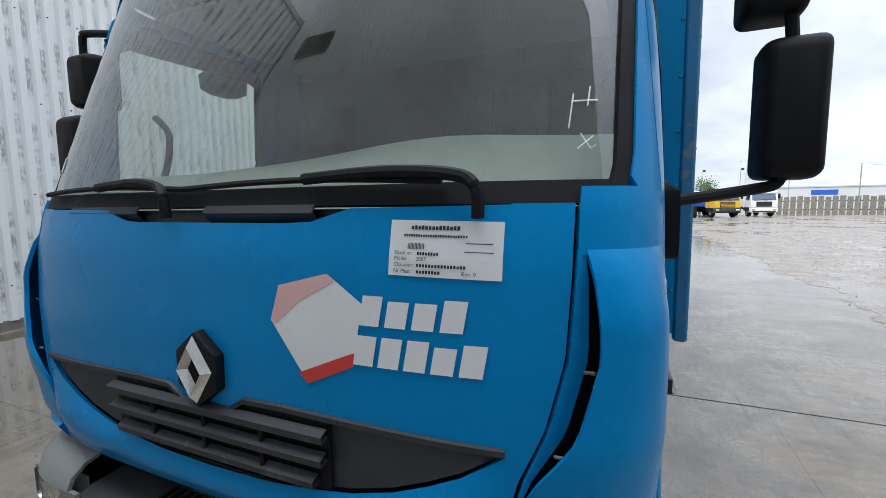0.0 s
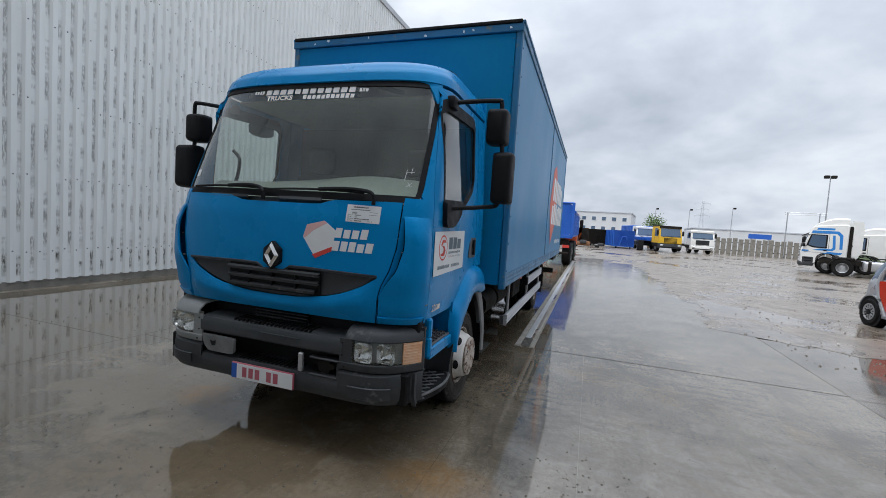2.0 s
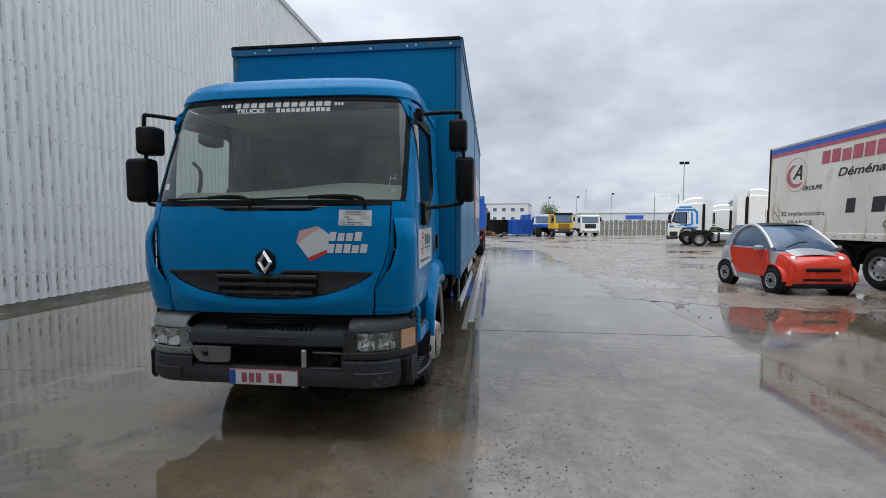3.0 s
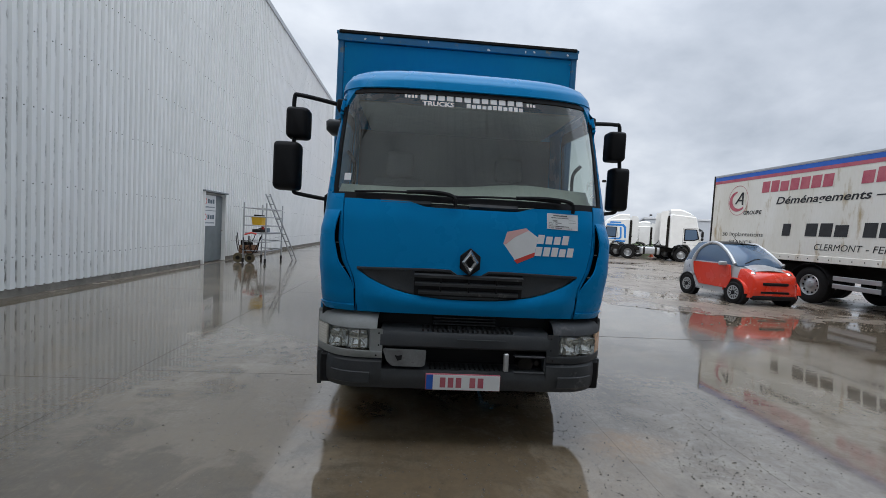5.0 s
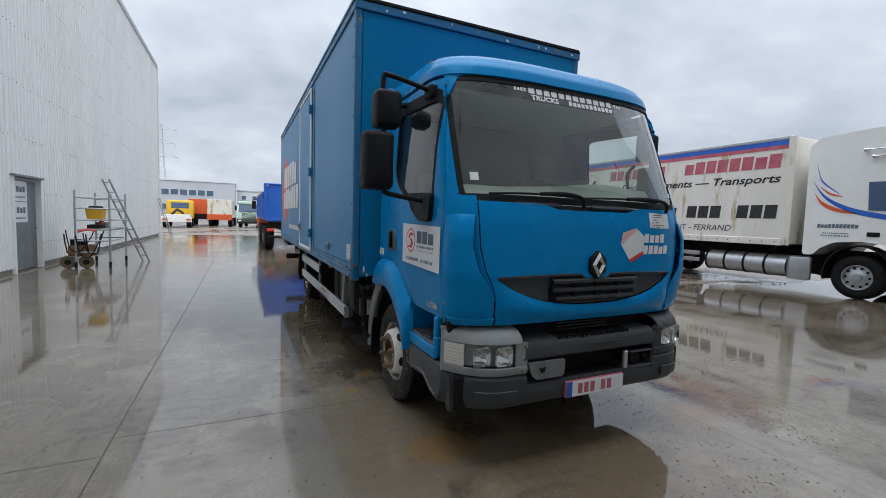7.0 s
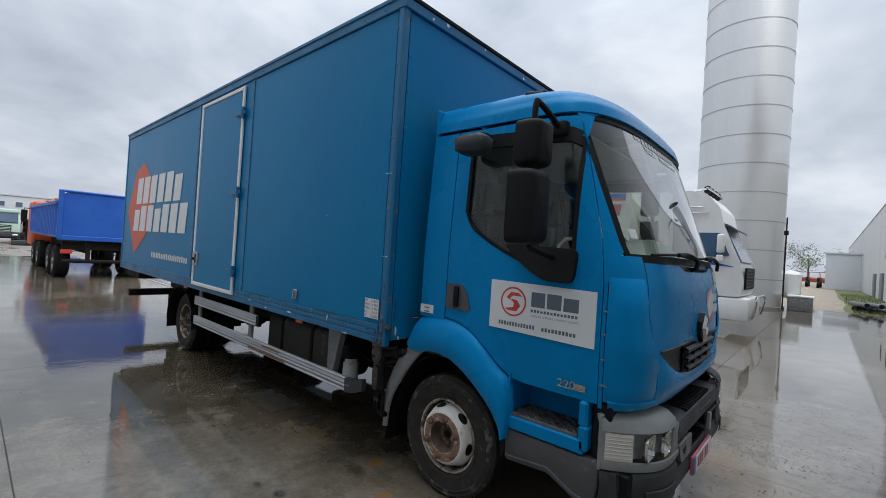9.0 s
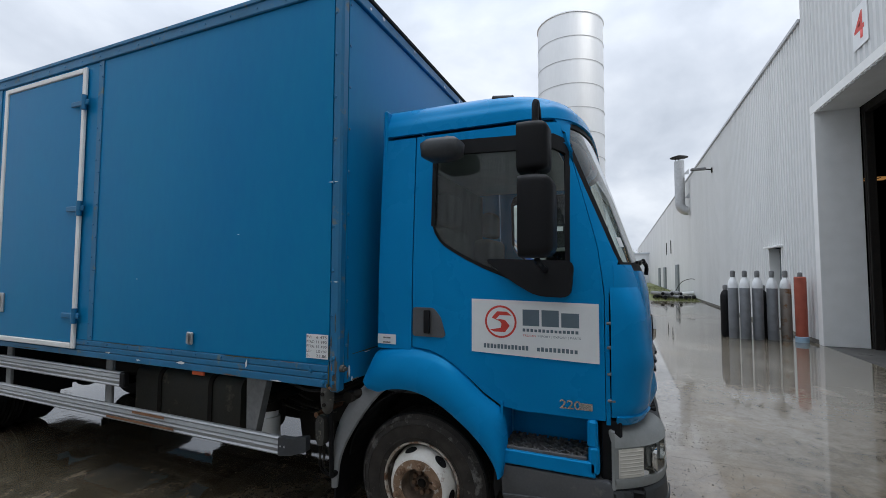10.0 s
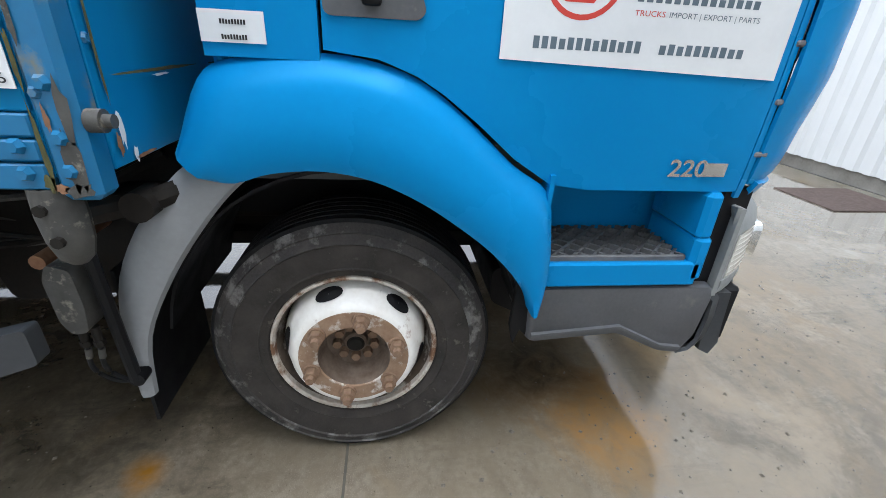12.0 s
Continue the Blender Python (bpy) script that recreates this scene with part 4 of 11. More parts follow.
M_SEAM = material("grimy_seam", (0.36, 0.36, 0.35), 0.45, 0.6, (0.46, 0.46, 0.45), 3, 0.8)


def silo():
    t = thing("silo", (21.65, 3.68, 0), "tall round bright steel storage silo with ring seams", "silo")
    R, H, n = 1.85, 16.0, 12
    step = H / n
    for i in range(n):
        bm = BM()
        z0, z1 = i * step, (i + 1) * step
        lathe(bm, [(R, z0 + 0.004), (R, z1 - 0.004), (R - 0.02, z1 - 0.004), (R - 0.02, z0 + 0.004)], (0, 0, 0), "z", 72, closed=False)
        part("shell_ring", bm, M_SILO, t, smooth=25)
        if i:
            bm = BM()
            lathe(bm, [(R + 0.014, z0 - 0.02), (R + 0.014, z0 + 0.02), (R - 0.01, z0 + 0.02), (R - 0.01, z0 - 0.02)], (0, 0, 0), "z", 72, closed=False)
            part("seam", bm, M_SEAM, t)
    bm = BM()
    lathe(bm, [(R - 0.02, H - 0.02), (R + 0.05, H), (R + 0.05, H + 0.05), (0.4, H + 0.45), (0.0, H + 0.45)], (0, 0, 0), "z", 72, closed=False)
    part("roof_cone", bm, M_SILO, t)
    bm = BM()
    lathe(bm, [(R + 0.12, 0.0), (R + 0.12, 0.10), (R + 0.01, 0.12)], (0, 0, 0), "z", 64, closed=False)
    part("base_ring", bm, M_PLINTH, t)
    bm = BM()
    cyl(bm, (-0.9, -R - 0.10, 0.0), (-0.9, -R - 0.10, 4.2), 0.03)
    box(bm, -0.99, -0.82, -R - 0.18, -R - 0.02, 3.4, 3.6, 0.01)
    part("fill_pipe", bm, M_STEEL, t)
    bm = BM()
    lathe(bm, [(0.0, -0.7), (0.3, -0.62), (0.42, -0.4), (0.42, 0.5), (0.3, 0.62), (0, 0.7)], (1.0, -2.1, 1.15), "z", 24, closed=False)
    for a in (-0.3, 0.3):
        cyl(bm, (1.0 + a, -2.1, 0), (1.0 + a, -2.1, 0.8), 0.03)
    part("side_tank", bm, M_WHITE, t)


silo()

# ---------------------------------------------------------------- the blue box truck
TRUCK = thing("box_truck", (-0.742, 0, 0), "blue box truck with a faded logo, parked on wet concrete", "truck")

# the cab's skin: an outline at each height, walked by its length s from the middle of the front
CAB_REAR = 2.47
NX = [(1.75, 4.0), (2.46, 3.5), (2.722, 3.4)]
YC = [(0.80, 0.985), (0.88, 0.955), (1.0, 0.928), (1.15, 0.922), (1.35, 0.925), (1.55, 0.938), (1.66, 0.962), (1.72, 0.985), (2.1, 1.105), (2.46, 1.226), (2.56, 1.258), (2.60, 1.275), (2.64, 1.305), (2.67, 1.35), (2.695, 1.43), (2.71, 1.53), (2.718, 1.66), (2.722, 1.8)]
HW = [(0.80, 1.005), (0.95, 1.025), (1.2, 1.035), (1.6, 1.035), (1.75, 1.03), (2.1, 1.012), (2.46, 0.992), (2.56, 0.984), (2.60, 0.976), (2.64, 0.962), (2.67, 0.942), (2.695, 0.905), (2.71, 0.86), (2.718, 0.77), (2.722, 0.62)]
DP = [(0.8, 0.36), (1.3, 0.40), (2.46, 0.40), (2.64, 0.45), (2.722, 0.55)]


def outline(z):
    w, y0, d, e = lerp(HW, z), lerp(YC, z), lerp(DP, z), lerp(NX, z)
    th = np.linspace(0, math.pi / 2, 60)
    xs = w * np.sin(th) ** (2 / e)
    ys = y0 + d - d * np.cos(th) ** (2 / e)
    xs, ys = np.append(xs, w), np.append(ys, CAB_REAR)
    s = np.append(0, np.cumsum(np.hypot(np.diff(xs), np.diff(ys))))
    return xs, ys, s


CACHE = {}


def out_at(z):
    key = round(z, 4)
    if key not in CACHE:
        CACHE[key] = outline(key)
    return CACHE[key]


def skin(s, z, lift=0.0):
    """A point of the cab's skin; s < 0 is the truck's right side."""
    xs, ys, ss = out_at(z)
    a = abs(s)
    x, y = np.interp(a, ss, xs), np.interp(a, ss, ys)
    if lift:
        e = 0.01
        x1, y1 = np.interp(a + e, ss, xs), np.interp(a + e, ss, ys)
        x0, y0 = np.interp(max(a - e, 0), ss, xs), np.interp(max(a - e, 0), ss, ys)
        t = Vector((x1 - x0, y1 - y0, 0)).normalized()
        x2, y2, _ = out_at(z + 0.02)
        yb = float(np.interp(a, _, y2)) - y
        xb = float(np.interp(a, _, x2)) - x
        up = Vector((xb, yb, 0.02)).normalized()
        n = t.cross(up).normalized()
        x, y, z = x + n.x * lift, y + n.y * lift, z + n.z * lift
    return Vector((math.copysign(x, s) if s else 0.0, y, z))


def s_x(x, z):
    xs, ys, ss = out_at(z)
    return math.copysign(float(np.interp(abs(x), xs, ss)), x)


def s_y(y, z):
    xs, ys, ss = out_at(z)
    return float(np.interp(y, ys, ss))


def patch(bm, zs, left, right, n=12, lift=0.0, thick=0.012):
    """A panel of the skin between two edges that are given as s by height."""
    rows = []
    for z in zs:
        a, b = left(z), right(z)
        rows.append([skin(a + (b - a) * k / n, z, lift(a + (b - a) * k / n, z) if callable(lift) else lift) for k in range(n + 1)])
    return sheet(bm, rows, thick, flip=-1.0)


def span(a, b, n):
    return [a + (b - a) * i / n for i in range(n + 1)]


HOOD_EDGE = [(0.86, 0.762), (1.07, 0.766), (1.142, 0.784), (1.247, 0.831), (1.383, 0.864), (1.54, 0.872), (1.70, 0.873)]
GRILLE_TOP = [(0, 1.168), (0.06, 1.168), (0.13, 1.212), (0.25, 1.215), (0.5, 1.21), (0.757, 1.203)]
GRILLE_LOW = [(0, 1.015), (0.2, 1.02), (0.4, 1.045), (0.55, 1.085), (0.67, 1.14), (0.757, 1.195)]


def hood_edge(z):
    return s_x(lerp(HOOD_EDGE, z), z)


def build_front():
    # hood: above and below the smile-shaped grille, in one panel
    bm = BM()
    edge_g = 0.004
    xs = [-0.757, -0.72, -0.67, -0.6, -0.52, -0.42, -0.32, -0.25, -0.19, -0.13, -0.09, -0.06, 0, 0.06, 0.09, 0.13, 0.19, 0.25, 0.32, 0.42, 0.52, 0.6, 0.67, 0.72, 0.757]
    topz = lambda x: lerp([(0, 1.632), (0.31, 1.632), (0.40, 1.664), (0.9, 1.670)], abs(x))
    rows = []
    for i in range(13):
        k = i / 12
        row = []
        for x in xs:
            z0 = lerp(GRILLE_TOP, abs(x)) + 0.006
            z = z0 + (topz(x) - z0) * k
            row.append(skin(s_x(x, z), z))
        rows.append(row)
    sheet(bm, rows, 0.014, -1.0)
    rows = []
    for i in range(9):
        k = i / 8
        row = []
        for x in xs:
            z1 = lerp(GRILLE_LOW, abs(x)) - 0.004
            z = 0.905 + (z1 - 0.905) * k
            lip = 0.022 * math.sin(math.pi * min(1, k * 1.0)) ** 0.7 if k > 0.45 else 0.022 * k / 0.45 * 0.9
            row.append(skin(s_x(x * (0.99 if k < 0.2 else 1), z), z, lip if abs(x) < 0.7 else lip * (0.757 - abs(x)) / 0.057))
        rows.append(row)
    sheet(bm, rows, 0.014, -1.0)
    for sg in (-1, 1):
        a = (lambda z: sg * s_x(0.757, z))
        b = (lambda z: sg * (hood_edge(z) - edge_g))
        zs = span(0.905, 1.670, 22)
        if sg > 0:
            patch(bm, zs, a, b, 6, 0.0, 0.014)
        else:
            patch(bm, zs, b, a, 6, 0.0, 0.014)
    hood = part("hood_panel", bm, M_BLUE, TRUCK, smooth=40)
    # grille: dark smile with three slats round a badge
    bm = BM()
    rows = []
    for i in range(7):
        k = i / 6
        rows.append([skin(s_x(x, z), z, -0.012 - 0.01 * math.sin(math.pi * k)) for x in xs for z in (lerp(GRILLE_LOW, abs(x)) + (lerp(GRILLE_TOP, abs(x)) - lerp(GRILLE_LOW, abs(x))) * k,)])
    sheet(bm, rows, 0.006, -1.0)
    grille = part("grille", bm, M_GREYPL, TRUCK, "dark grey plastic smile-shaped grille")
    bm = BM()
    rows = [[skin(s_x(x, z), z, -0.004) for x in span(-0.37, 0.37, 10)] for z in (1.035, 1.10, 1.165, 1.20)]
    sheet(bm, rows, 0.004, -1.0)
    part("grille_mesh", bm, M_PLASTIC, grille)
    for z, w in ((1.172, 0.37), (1.118, 0.365), (1.062, 0.34)):
        bm = BM()
        rows = [[skin(s_x(x, z), z + dz, lf) for x in span(-w, w, 14)] for dz, lf in ((-0.006, 0.0), (-0.012, 0.022), (0.006, 0.026), (0.016, 0.004))]
        sheet(bm, rows, 0.004, -1.0)
        part("slat", bm, M_GREYPL, grille)
    for x in (-0.19, 0.0, 0.19):
        bm = BM()
        box(bm, x - 0.006, x + 0.006, 0.905, 0.93, 1.04, 1.175, 0.003)
        part("grille_rib", bm, M_PLASTIC, grille)
    bm = BM()
    rows = [[skin(s_x(x, z), z + d, lf) for x in xs for z in (lerp(GRILLE_TOP, abs(x)),)] for d, lf in ((-0.010, 0.001), (-0.008, 0.008), (0.004, 0.009), (0.007, 0.001))]
    sheet(bm, rows, 0.003, -1.0)
    part("grille_lip", bm, M_GREYPL, grille)
    # badge: bright lozenge with a hollow middle in a black hexagon
    b = thing_part_badge(grille)
    # logo on the hood: white hexagon with pink and red flanks, word bars
    f = lambda u, v, l: skin(s_x(u, v), v, l)
    hexa = [(0.222, 1.415), (0.245, 1.495), (0.375, 1.527), (0.462, 1.468), (0.440, 1.335), (0.325, 1.283)]
    def fan(bm, poly, lift):
        c = (sum(p[0] for p in poly) / len(poly), sum(p[1] for p in poly) / len(poly))
        n = 5
        for i in range(len(poly)):
            p, q = poly[i], poly[(i + 1) % len(poly)]
            for k in range(n):
                a = [(c[0] + (p[0] - c[0]) * t, c[1] + (p[1] - c[1]) * t) for t in (k / n, (k + 1) / n)]
                d = [(c[0] + (q[0] - c[0]) * t, c[1] + (q[1] - c[1]) * t) for t in (k / n, (k + 1) / n)]
                bm.faces.new([bm.verts.new(f(*z, lift)) for z in ((a[0], a[1], d[1], d[0]) if k else (a[0], a[1], d[1]))])
        return bm
    part("logo_hexagon", fan(BM(), hexa, 0.0022), M_STICKER, hood, "white worn hexagon decal", smooth=0)
    part("logo_flank", fan(BM(), [(0.222, 1.415), (0.245, 1.495), (0.375, 1.527), (0.395, 1.512), (0.30, 1.462), (0.24, 1.41)], 0.0032), M_PINK, hood, smooth=0)
    part("logo_foot", fan(BM(), [(0.300, 1.305), (0.325, 1.283), (0.440, 1.335), (0.445, 1.365), (0.43, 1.36)], 0.0032), M_REDINK, hood, smooth=0)
    bm = BM()
    bars(bm, f, 0.455, 1.425, 0.235, 0.062, 4, 0.22, 0.16, 0.0036, 3)
    bars(bm, f, 0.442, 1.342, 0.285, 0.062, 5, 0.20, 0.16, 0.0036, 4)
    pieces("logo_bar", bm, M_STICKER, hood, smooth=0)
    # paper notice under the wiper
    g = lambda u, v, l=0.002: skin(s_x(0.522 + u, 1.532 + v + 0.012 * u), 1.532 + v - 0.02 * u, l)
    note = part("sale_notice", sheet(BM(), [[g(u, v, 0.003) for u in span(0, 0.226, 4)] for v in span(0, 0.108, 3)], 0.001, -1.0), M_STICKER, hood, "white printed stock notice", smooth=0)
    for txt, v in (("Stock nr:", 0.041), ("Model:      2007", 0.030), ("Chassisnr:", 0.018), ("Nr Plaat:", 0.006)):
        lettering(txt, 0.0105, M_BLACKINK, "print", note, lambda u, w, v=v: g(0.012 + u, v + w, 0.0045))
    lettering("Km:  0", 0.0105, M_BLACKINK, "print", note, lambda u, w: g(0.15 + u, 0.006 + w, 0.0045))
    bm = BM()
    bars(bm, g, 0.045, 0.090, 0.10, 0.008, 14, 0.25, 0, 0.0045, 5)
    bars(bm, g, 0.03, 0.076, 0.13, 0.005, 26, 0.3, 0, 0.0045, 6)
    bars(bm, g, 0.06, 0.041, 0.045, 0.006, 8, 0.3, 0, 0.0045, 7)
    bars(bm, g, 0.06, 0.018, 0.10, 0.006, 16, 0.3, 0, 0.0045, 8)
    bars(bm, g, 0.06, 0.006, 0.05, 0.006, 8, 0.3, 0, 0.0045, 9)
    bars(bm, g, 0.04, 0.052, 0.035, 0.012, 12, 0.5, 0, 0.0045, 10)
    box_line = [(0.155, 0.05), (0.208, 0.05), (0.208, 0.066), (0.155, 0.066)]
    for i in range(4):
        (a, c), (d, e) = box_line[i], box_line[(i + 1) % 4]
        t = 0.0008
        bm.faces.new([bm.verts.new(g(p, q, 0.0045)) for p, q in ((a - t, c - t), (d + t, e - t), (d + t, e + t), (a - t, c + t))])
    part("bar_print", bm, M_BLACKINK, note, smooth=0)


def thing_part_badge(parent):
    def loz(bm, pts, y0, y1):
        prism(bm, pts, "y", y0, y1)
    hexo = [(0, 1.372), (0.068, 1.318), (0.068, 1.232), (0, 1.182), (-0.068, 1.232), (-0.068, 1.318)]
    bm = BM()
    prism(bm, hexo, "y", 0.898, 0.93, 0.004)
    b = part("badge", bm, M_PLASTIC, parent, "black hexagonal badge plate")
    # four facets of the bright lozenge
    A, B, C, D = (0, 1.362), (0.058, 1.277), (0, 1.192), (-0.058, 1.277)
    a, bb, c, d = (0, 1.315), (0.024, 1.277), (0, 1.239), (-0.024, 1.277)
    bm = BM()
    rim = [bm.verts.new((p[0], 0.896, p[1])) for p in (A, B, C, D)]
    top = [bm.verts.new(((p[0] + q[0]) / 2, 0.878, (p[1] + q[1]) / 2)) for p, q in ((A, a), (B, bb), (C, c), (D, d))]
    inn = [bm.verts.new((p[0], 0.896, p[1])) for p in (a, bb, c, d)]
    for i in range(4):
        j = (i + 1) % 4
        bm.faces.new((rim[i], rim[j], top[j], top[i]))
        bm.faces.new((top[i], top[j], inn[j], inn[i]))
    part("lozenge", bm, M_CHROME, b, "worn chrome lozenge", smooth=0)


DOOR_FRONT = [(0.90, 1.175), (1.57, 1.175), (1.70, 1.192), (1.80, 1.205), (2.02, 1.262), (2.24, 1.32), (2.37, 1.358), (2.46, 1.39), (2.52, 1.43)]


def corner_parts():
    for sg in (-1, 1):
        two = lambda a, b: (a, b) if sg > 0 else (b, a)
        # cheek: a proud air deflector with an open slot behind it
        lo, hi = 0.945, 1.585
        l = lambda z: sg * (hood_edge(z) + lerp([(0.9, 0.006), (1.08, 0.010), (1.245, 0.046), (1.40, 0.046), (1.53, 0.032), (1.585, 0.02)], z))
        r = lambda z: sg * s_y(1.147, z)
        def lift(s, z):
            k = (z - lo) / (hi - lo)
            a = (abs(s) - abs(l(z))) / max(abs(r(z)) - abs(l(z)), 1e-3)
            env = min(1, k * 6) ** 0.5 * min(1, (1 - k) * 5) ** 0.8
            rim = 0.036 * min(1.0, max(0.0, (z - 1.07) / 0.15))
            return 0.002 + env * (rim * (1 - 0.85 * a) + 0.020 * math.sin(math.pi * min(1, a * 1.05)) + 0.006 * a)
        bm = BM()
        patch(bm, span(lo, hi, 22), *two(l, r), 10, lift, 0.012)
        part("cheek_panel", bm, M_BLUE, TRUCK, smooth=50)
        bm = BM()
        patch(bm, span(0.90, 1.64, 10), *two(lambda z: sg * (hood_edge(z) - 0.05), lambda z: sg * s_y(1.15, z)), 10, -0.035, 0.006)
        back = part("vent_back", bm, M_PLASTIC, TRUCK)
        # blue strip between the hood's joint and the slot
        bm = BM()
        patch(bm, span(1.06, 1.585, 18), *two(lambda z: sg * (hood_edge(z) + 0.004), lambda z: sg * (hood_edge(z) + lerp([(1.06, 0.008), (1.15, 0.020), (1.245, 0.039), (1.40, 0.041), (1.53, 0.029), (1.585, 0.018)], z))), 4, lambda s, z: 0.002 - 0.30 * max(0.0, abs(s) - hood_edge(z) - 0.008), 0.014)
        patch(bm, span(0.905, 0.95, 3), *two(lambda z: sg * (hood_edge(z) + 0.005), lambda z: sg * s_y(1.125, z)), 10, lambda s, z: 0.002 + (z - 0.905) * 0.3, 0.014)
        part("cheek_strip", bm, M_BLUE, back, smooth=50)
        # small clips that bridge the slot
        for z in (1.20, 1.36):
            bm = BM()
            p, q = skin(sg * (hood_edge(z) + 0.036), z, 0.0), skin(sg * (hood_edge(z) + 0.054), z, 0.012)
            box(bm, *sorted((p.x, q.x)), *sorted((p.y, q.y)), z, z + 0.007, 0.002)
            part("slot_clip", bm, M_LAMPGREY, back)
        for z in (1.02, 1.15, 1.28, 1.40):
            bm = BM()
            p, q = skin(sg * s_y(1.13, z), z, 0.012), skin(sg * s_y(1.16, z), z, -0.03)
            box(bm, *sorted((p.x, q.x)), *sorted((p.y, q.y)), z, z + 0.014, 0.004)
            part("vent_fin", bm, M_LAMPGREY, back)
        # pillar foot behind the slot and lower corner, A-pillar up to the roof
        bm = BM()
        patch(bm, span(0.905, 1.56, 12), *two(lambda z: sg * s_y(1.152, z), lambda z: sg * (s_y(lerp(DOOR_FRONT, z), z) - 0.004)), 4, 0.0, 0.02)
        patch(bm, span(1.575, 1.70, 5), *two(lambda z: sg * (hood_edge(min(z, 1.68)) + 0.005), lambda z: sg * (s_y(1.13, z))), 8, 0.002, 0.02)
        patch(bm, span(1.56, 2.515, 18), *two(lambda z: sg * (WS_EDGE(z) + 0.004) if z > 1.70 else sg * (s_y(1.12, z)), lambda z: sg * (s_y(lerp(DOOR_FRONT, z), z) - 0.004)), 6, 0.0, 0.025)
        part("a_pillar", bm, M_BLUE, TRUCK, smooth=45)


def WS_EDGE(z):
    """Half width of the windscreen opening, along the skin."""
    x = lerp([(1.66, 0.93), (1.70, 0.955), (1.74, 0.965), (2.10, 0.963), (2.38, 0.953), (2.45, 0.938), (2.48, 0.905), (2.495, 0.86), (2.505, 0.81)], z)
    return s_x(x, z)


def windscreen():
    zs = [1.685, 1.70, 1.72, 1.75, 1.8, 1.9, 2.0, 2.1, 2.2, 2.3, 2.38, 2.43, 2.46, 2.48, 2.495]
    bm = BM()
    patch(bm, zs, lambda z: -WS_EDGE(z), lambda z: WS_EDGE(z), 36, -0.012, 0.0)
    ws = part("windscreen", bm, M_GLASS, TRUCK, "tinted windscreen reflecting the hall", smooth=60)
    # black rubber and ceramic border
    for sg in (-1, 1):
        bm = BM()
        a, b = (lambda z: sg * (WS_EDGE(z) - 0.035)), (lambda z: sg * (WS_EDGE(z) + 0.003))
        patch(bm, zs, *((a, b) if sg > 0 else (b, a)), 3, -0.005, 0.012)
        part("windscreen_seal", bm, M_PLASTIC, ws)
    for z0, z1 in ((1.672, 1.715), (2.468, 2.505)):
        bm = BM()
        patch(bm, span(z0, z1, 3), lambda z: -WS_EDGE(z), lambda z: WS_EDGE(z), 30, -0.005, 0.012)
        part("windscreen_seal", bm, M_PLASTIC, ws)
    # writing along the top of the glass
    f = lambda u, v, l=0.0: skin(s_x(u, v), v, -0.009 + l)
    bm = BM()
    bars(bm, f, -0.505, 2.437, 0.10, 0.026, 4, 0.3, 0, 0.0, 11)
    bars(bm, f, -0.39, 2.428, 0.775, 0.055, 12, 0.25, 0, 0.0, 12)
    bars(bm, f, 0.40, 2.430, 0.075, 0.026, 3, 0.3, 0, 0.0, 13)
    bars(bm, f, -0.05, 2.385, 0.43, 0.034, 11, 0.25, 0, 0.0, 14)
    pieces("strip_bar", bm, M_STICKER, ws, smooth=0)
    lettering("TRUCKS", 0.048, M_STICKER, "sun_strip_word", ws, lambda u, v: f(-0.375 + u, 2.385 + v), bold=0.002, width=0.235)
    # chalk marks in the lower corner of the glass
    for path in ([(0.855, 1.885), (0.85, 1.815)], [(0.852, 1.87), (0.90, 1.872)], [(0.885, 1.90), (0.882, 1.86)], [(0.868, 1.775), (0.895, 1.80)], [(0.872, 1.805), (0.892, 1.775), (0.90, 1.782)]):
        bm = BM()
        tube(bm, [f(u, v, 0.002) for u, v in path], 0.0016, 5)
        part("chalk_mark", bm, M_STICKER, ws)
    # small sticker in the lower corner
    bm = BM()
    sheet(bm, [[f(u, v) for u in span(-0.895, -0.845, 2)] for v in span(1.80, 1.85, 2)], 0.001, -1.0)
    part("toll_sticker", bm, M_STICKER, ws, smooth=0)


def cowl():
    bm = BM()
    patch(bm, span(1.60, 1.675, 4), lambda z: -s_x(0.90, z), lambda z: s_x(0.90, z), 30, -0.035, 0.01)
    c = part("cowl", bm, M_GREYPL, TRUCK, "black plastic scuttle below the windscreen")
    for x0, x1 in ((-0.62, -0.28), (-0.02, 0.32)):
        bm = BM()
        rows = [[skin(s_x(x, 1.66), 1.655 + dz, lf) for x in span(x0, x1, 8)] for dz, lf in ((-0.02, -0.03), (0.0, 0.0), (0.02, -0.005), (0.03, -0.03))]
        sheet(bm, rows, 0.006, -1.0)
        part("scuttle_hump", bm, M_GREYPL, c)
    # two wipers: bent arm, blade carrier, rubber
    for x0, x1, xb0, xb1 in ((-0.12, -0.45, -0.80, -0.10), (0.70, 0.30, -0.10, 0.62)):
        bm = BM()
        pts = [skin(s_x(x0, 1.655), 1.640, 0.02), skin(s_x(x0 - 0.005, 1.68), 1.685, 0.04), skin(s_x(x0 - 0.05, 1.7), 1.715, 0.035), skin(s_x((x0 + x1) / 2, 1.7), 1.728, 0.03), skin(s_x(x1, 1.7), 1.722, 0.022)]
        tube(bm, smooth_path(pts, 5), 0.013, 8)
        w = part("wiper", bm, M_PLASTIC, TRUCK, "black windscreen wiper")
        bm = BM()
        tube(bm, [skin(s_x(x, 1.71), 1.712 + 0.012 * math.sin((x - xb0) / (xb1 - xb0) * 3.1), 0.012) for x in span(xb0, xb1, 10)], 0.008, 6)
        part("wiper_blade", bm, M_PLASTIC, w)


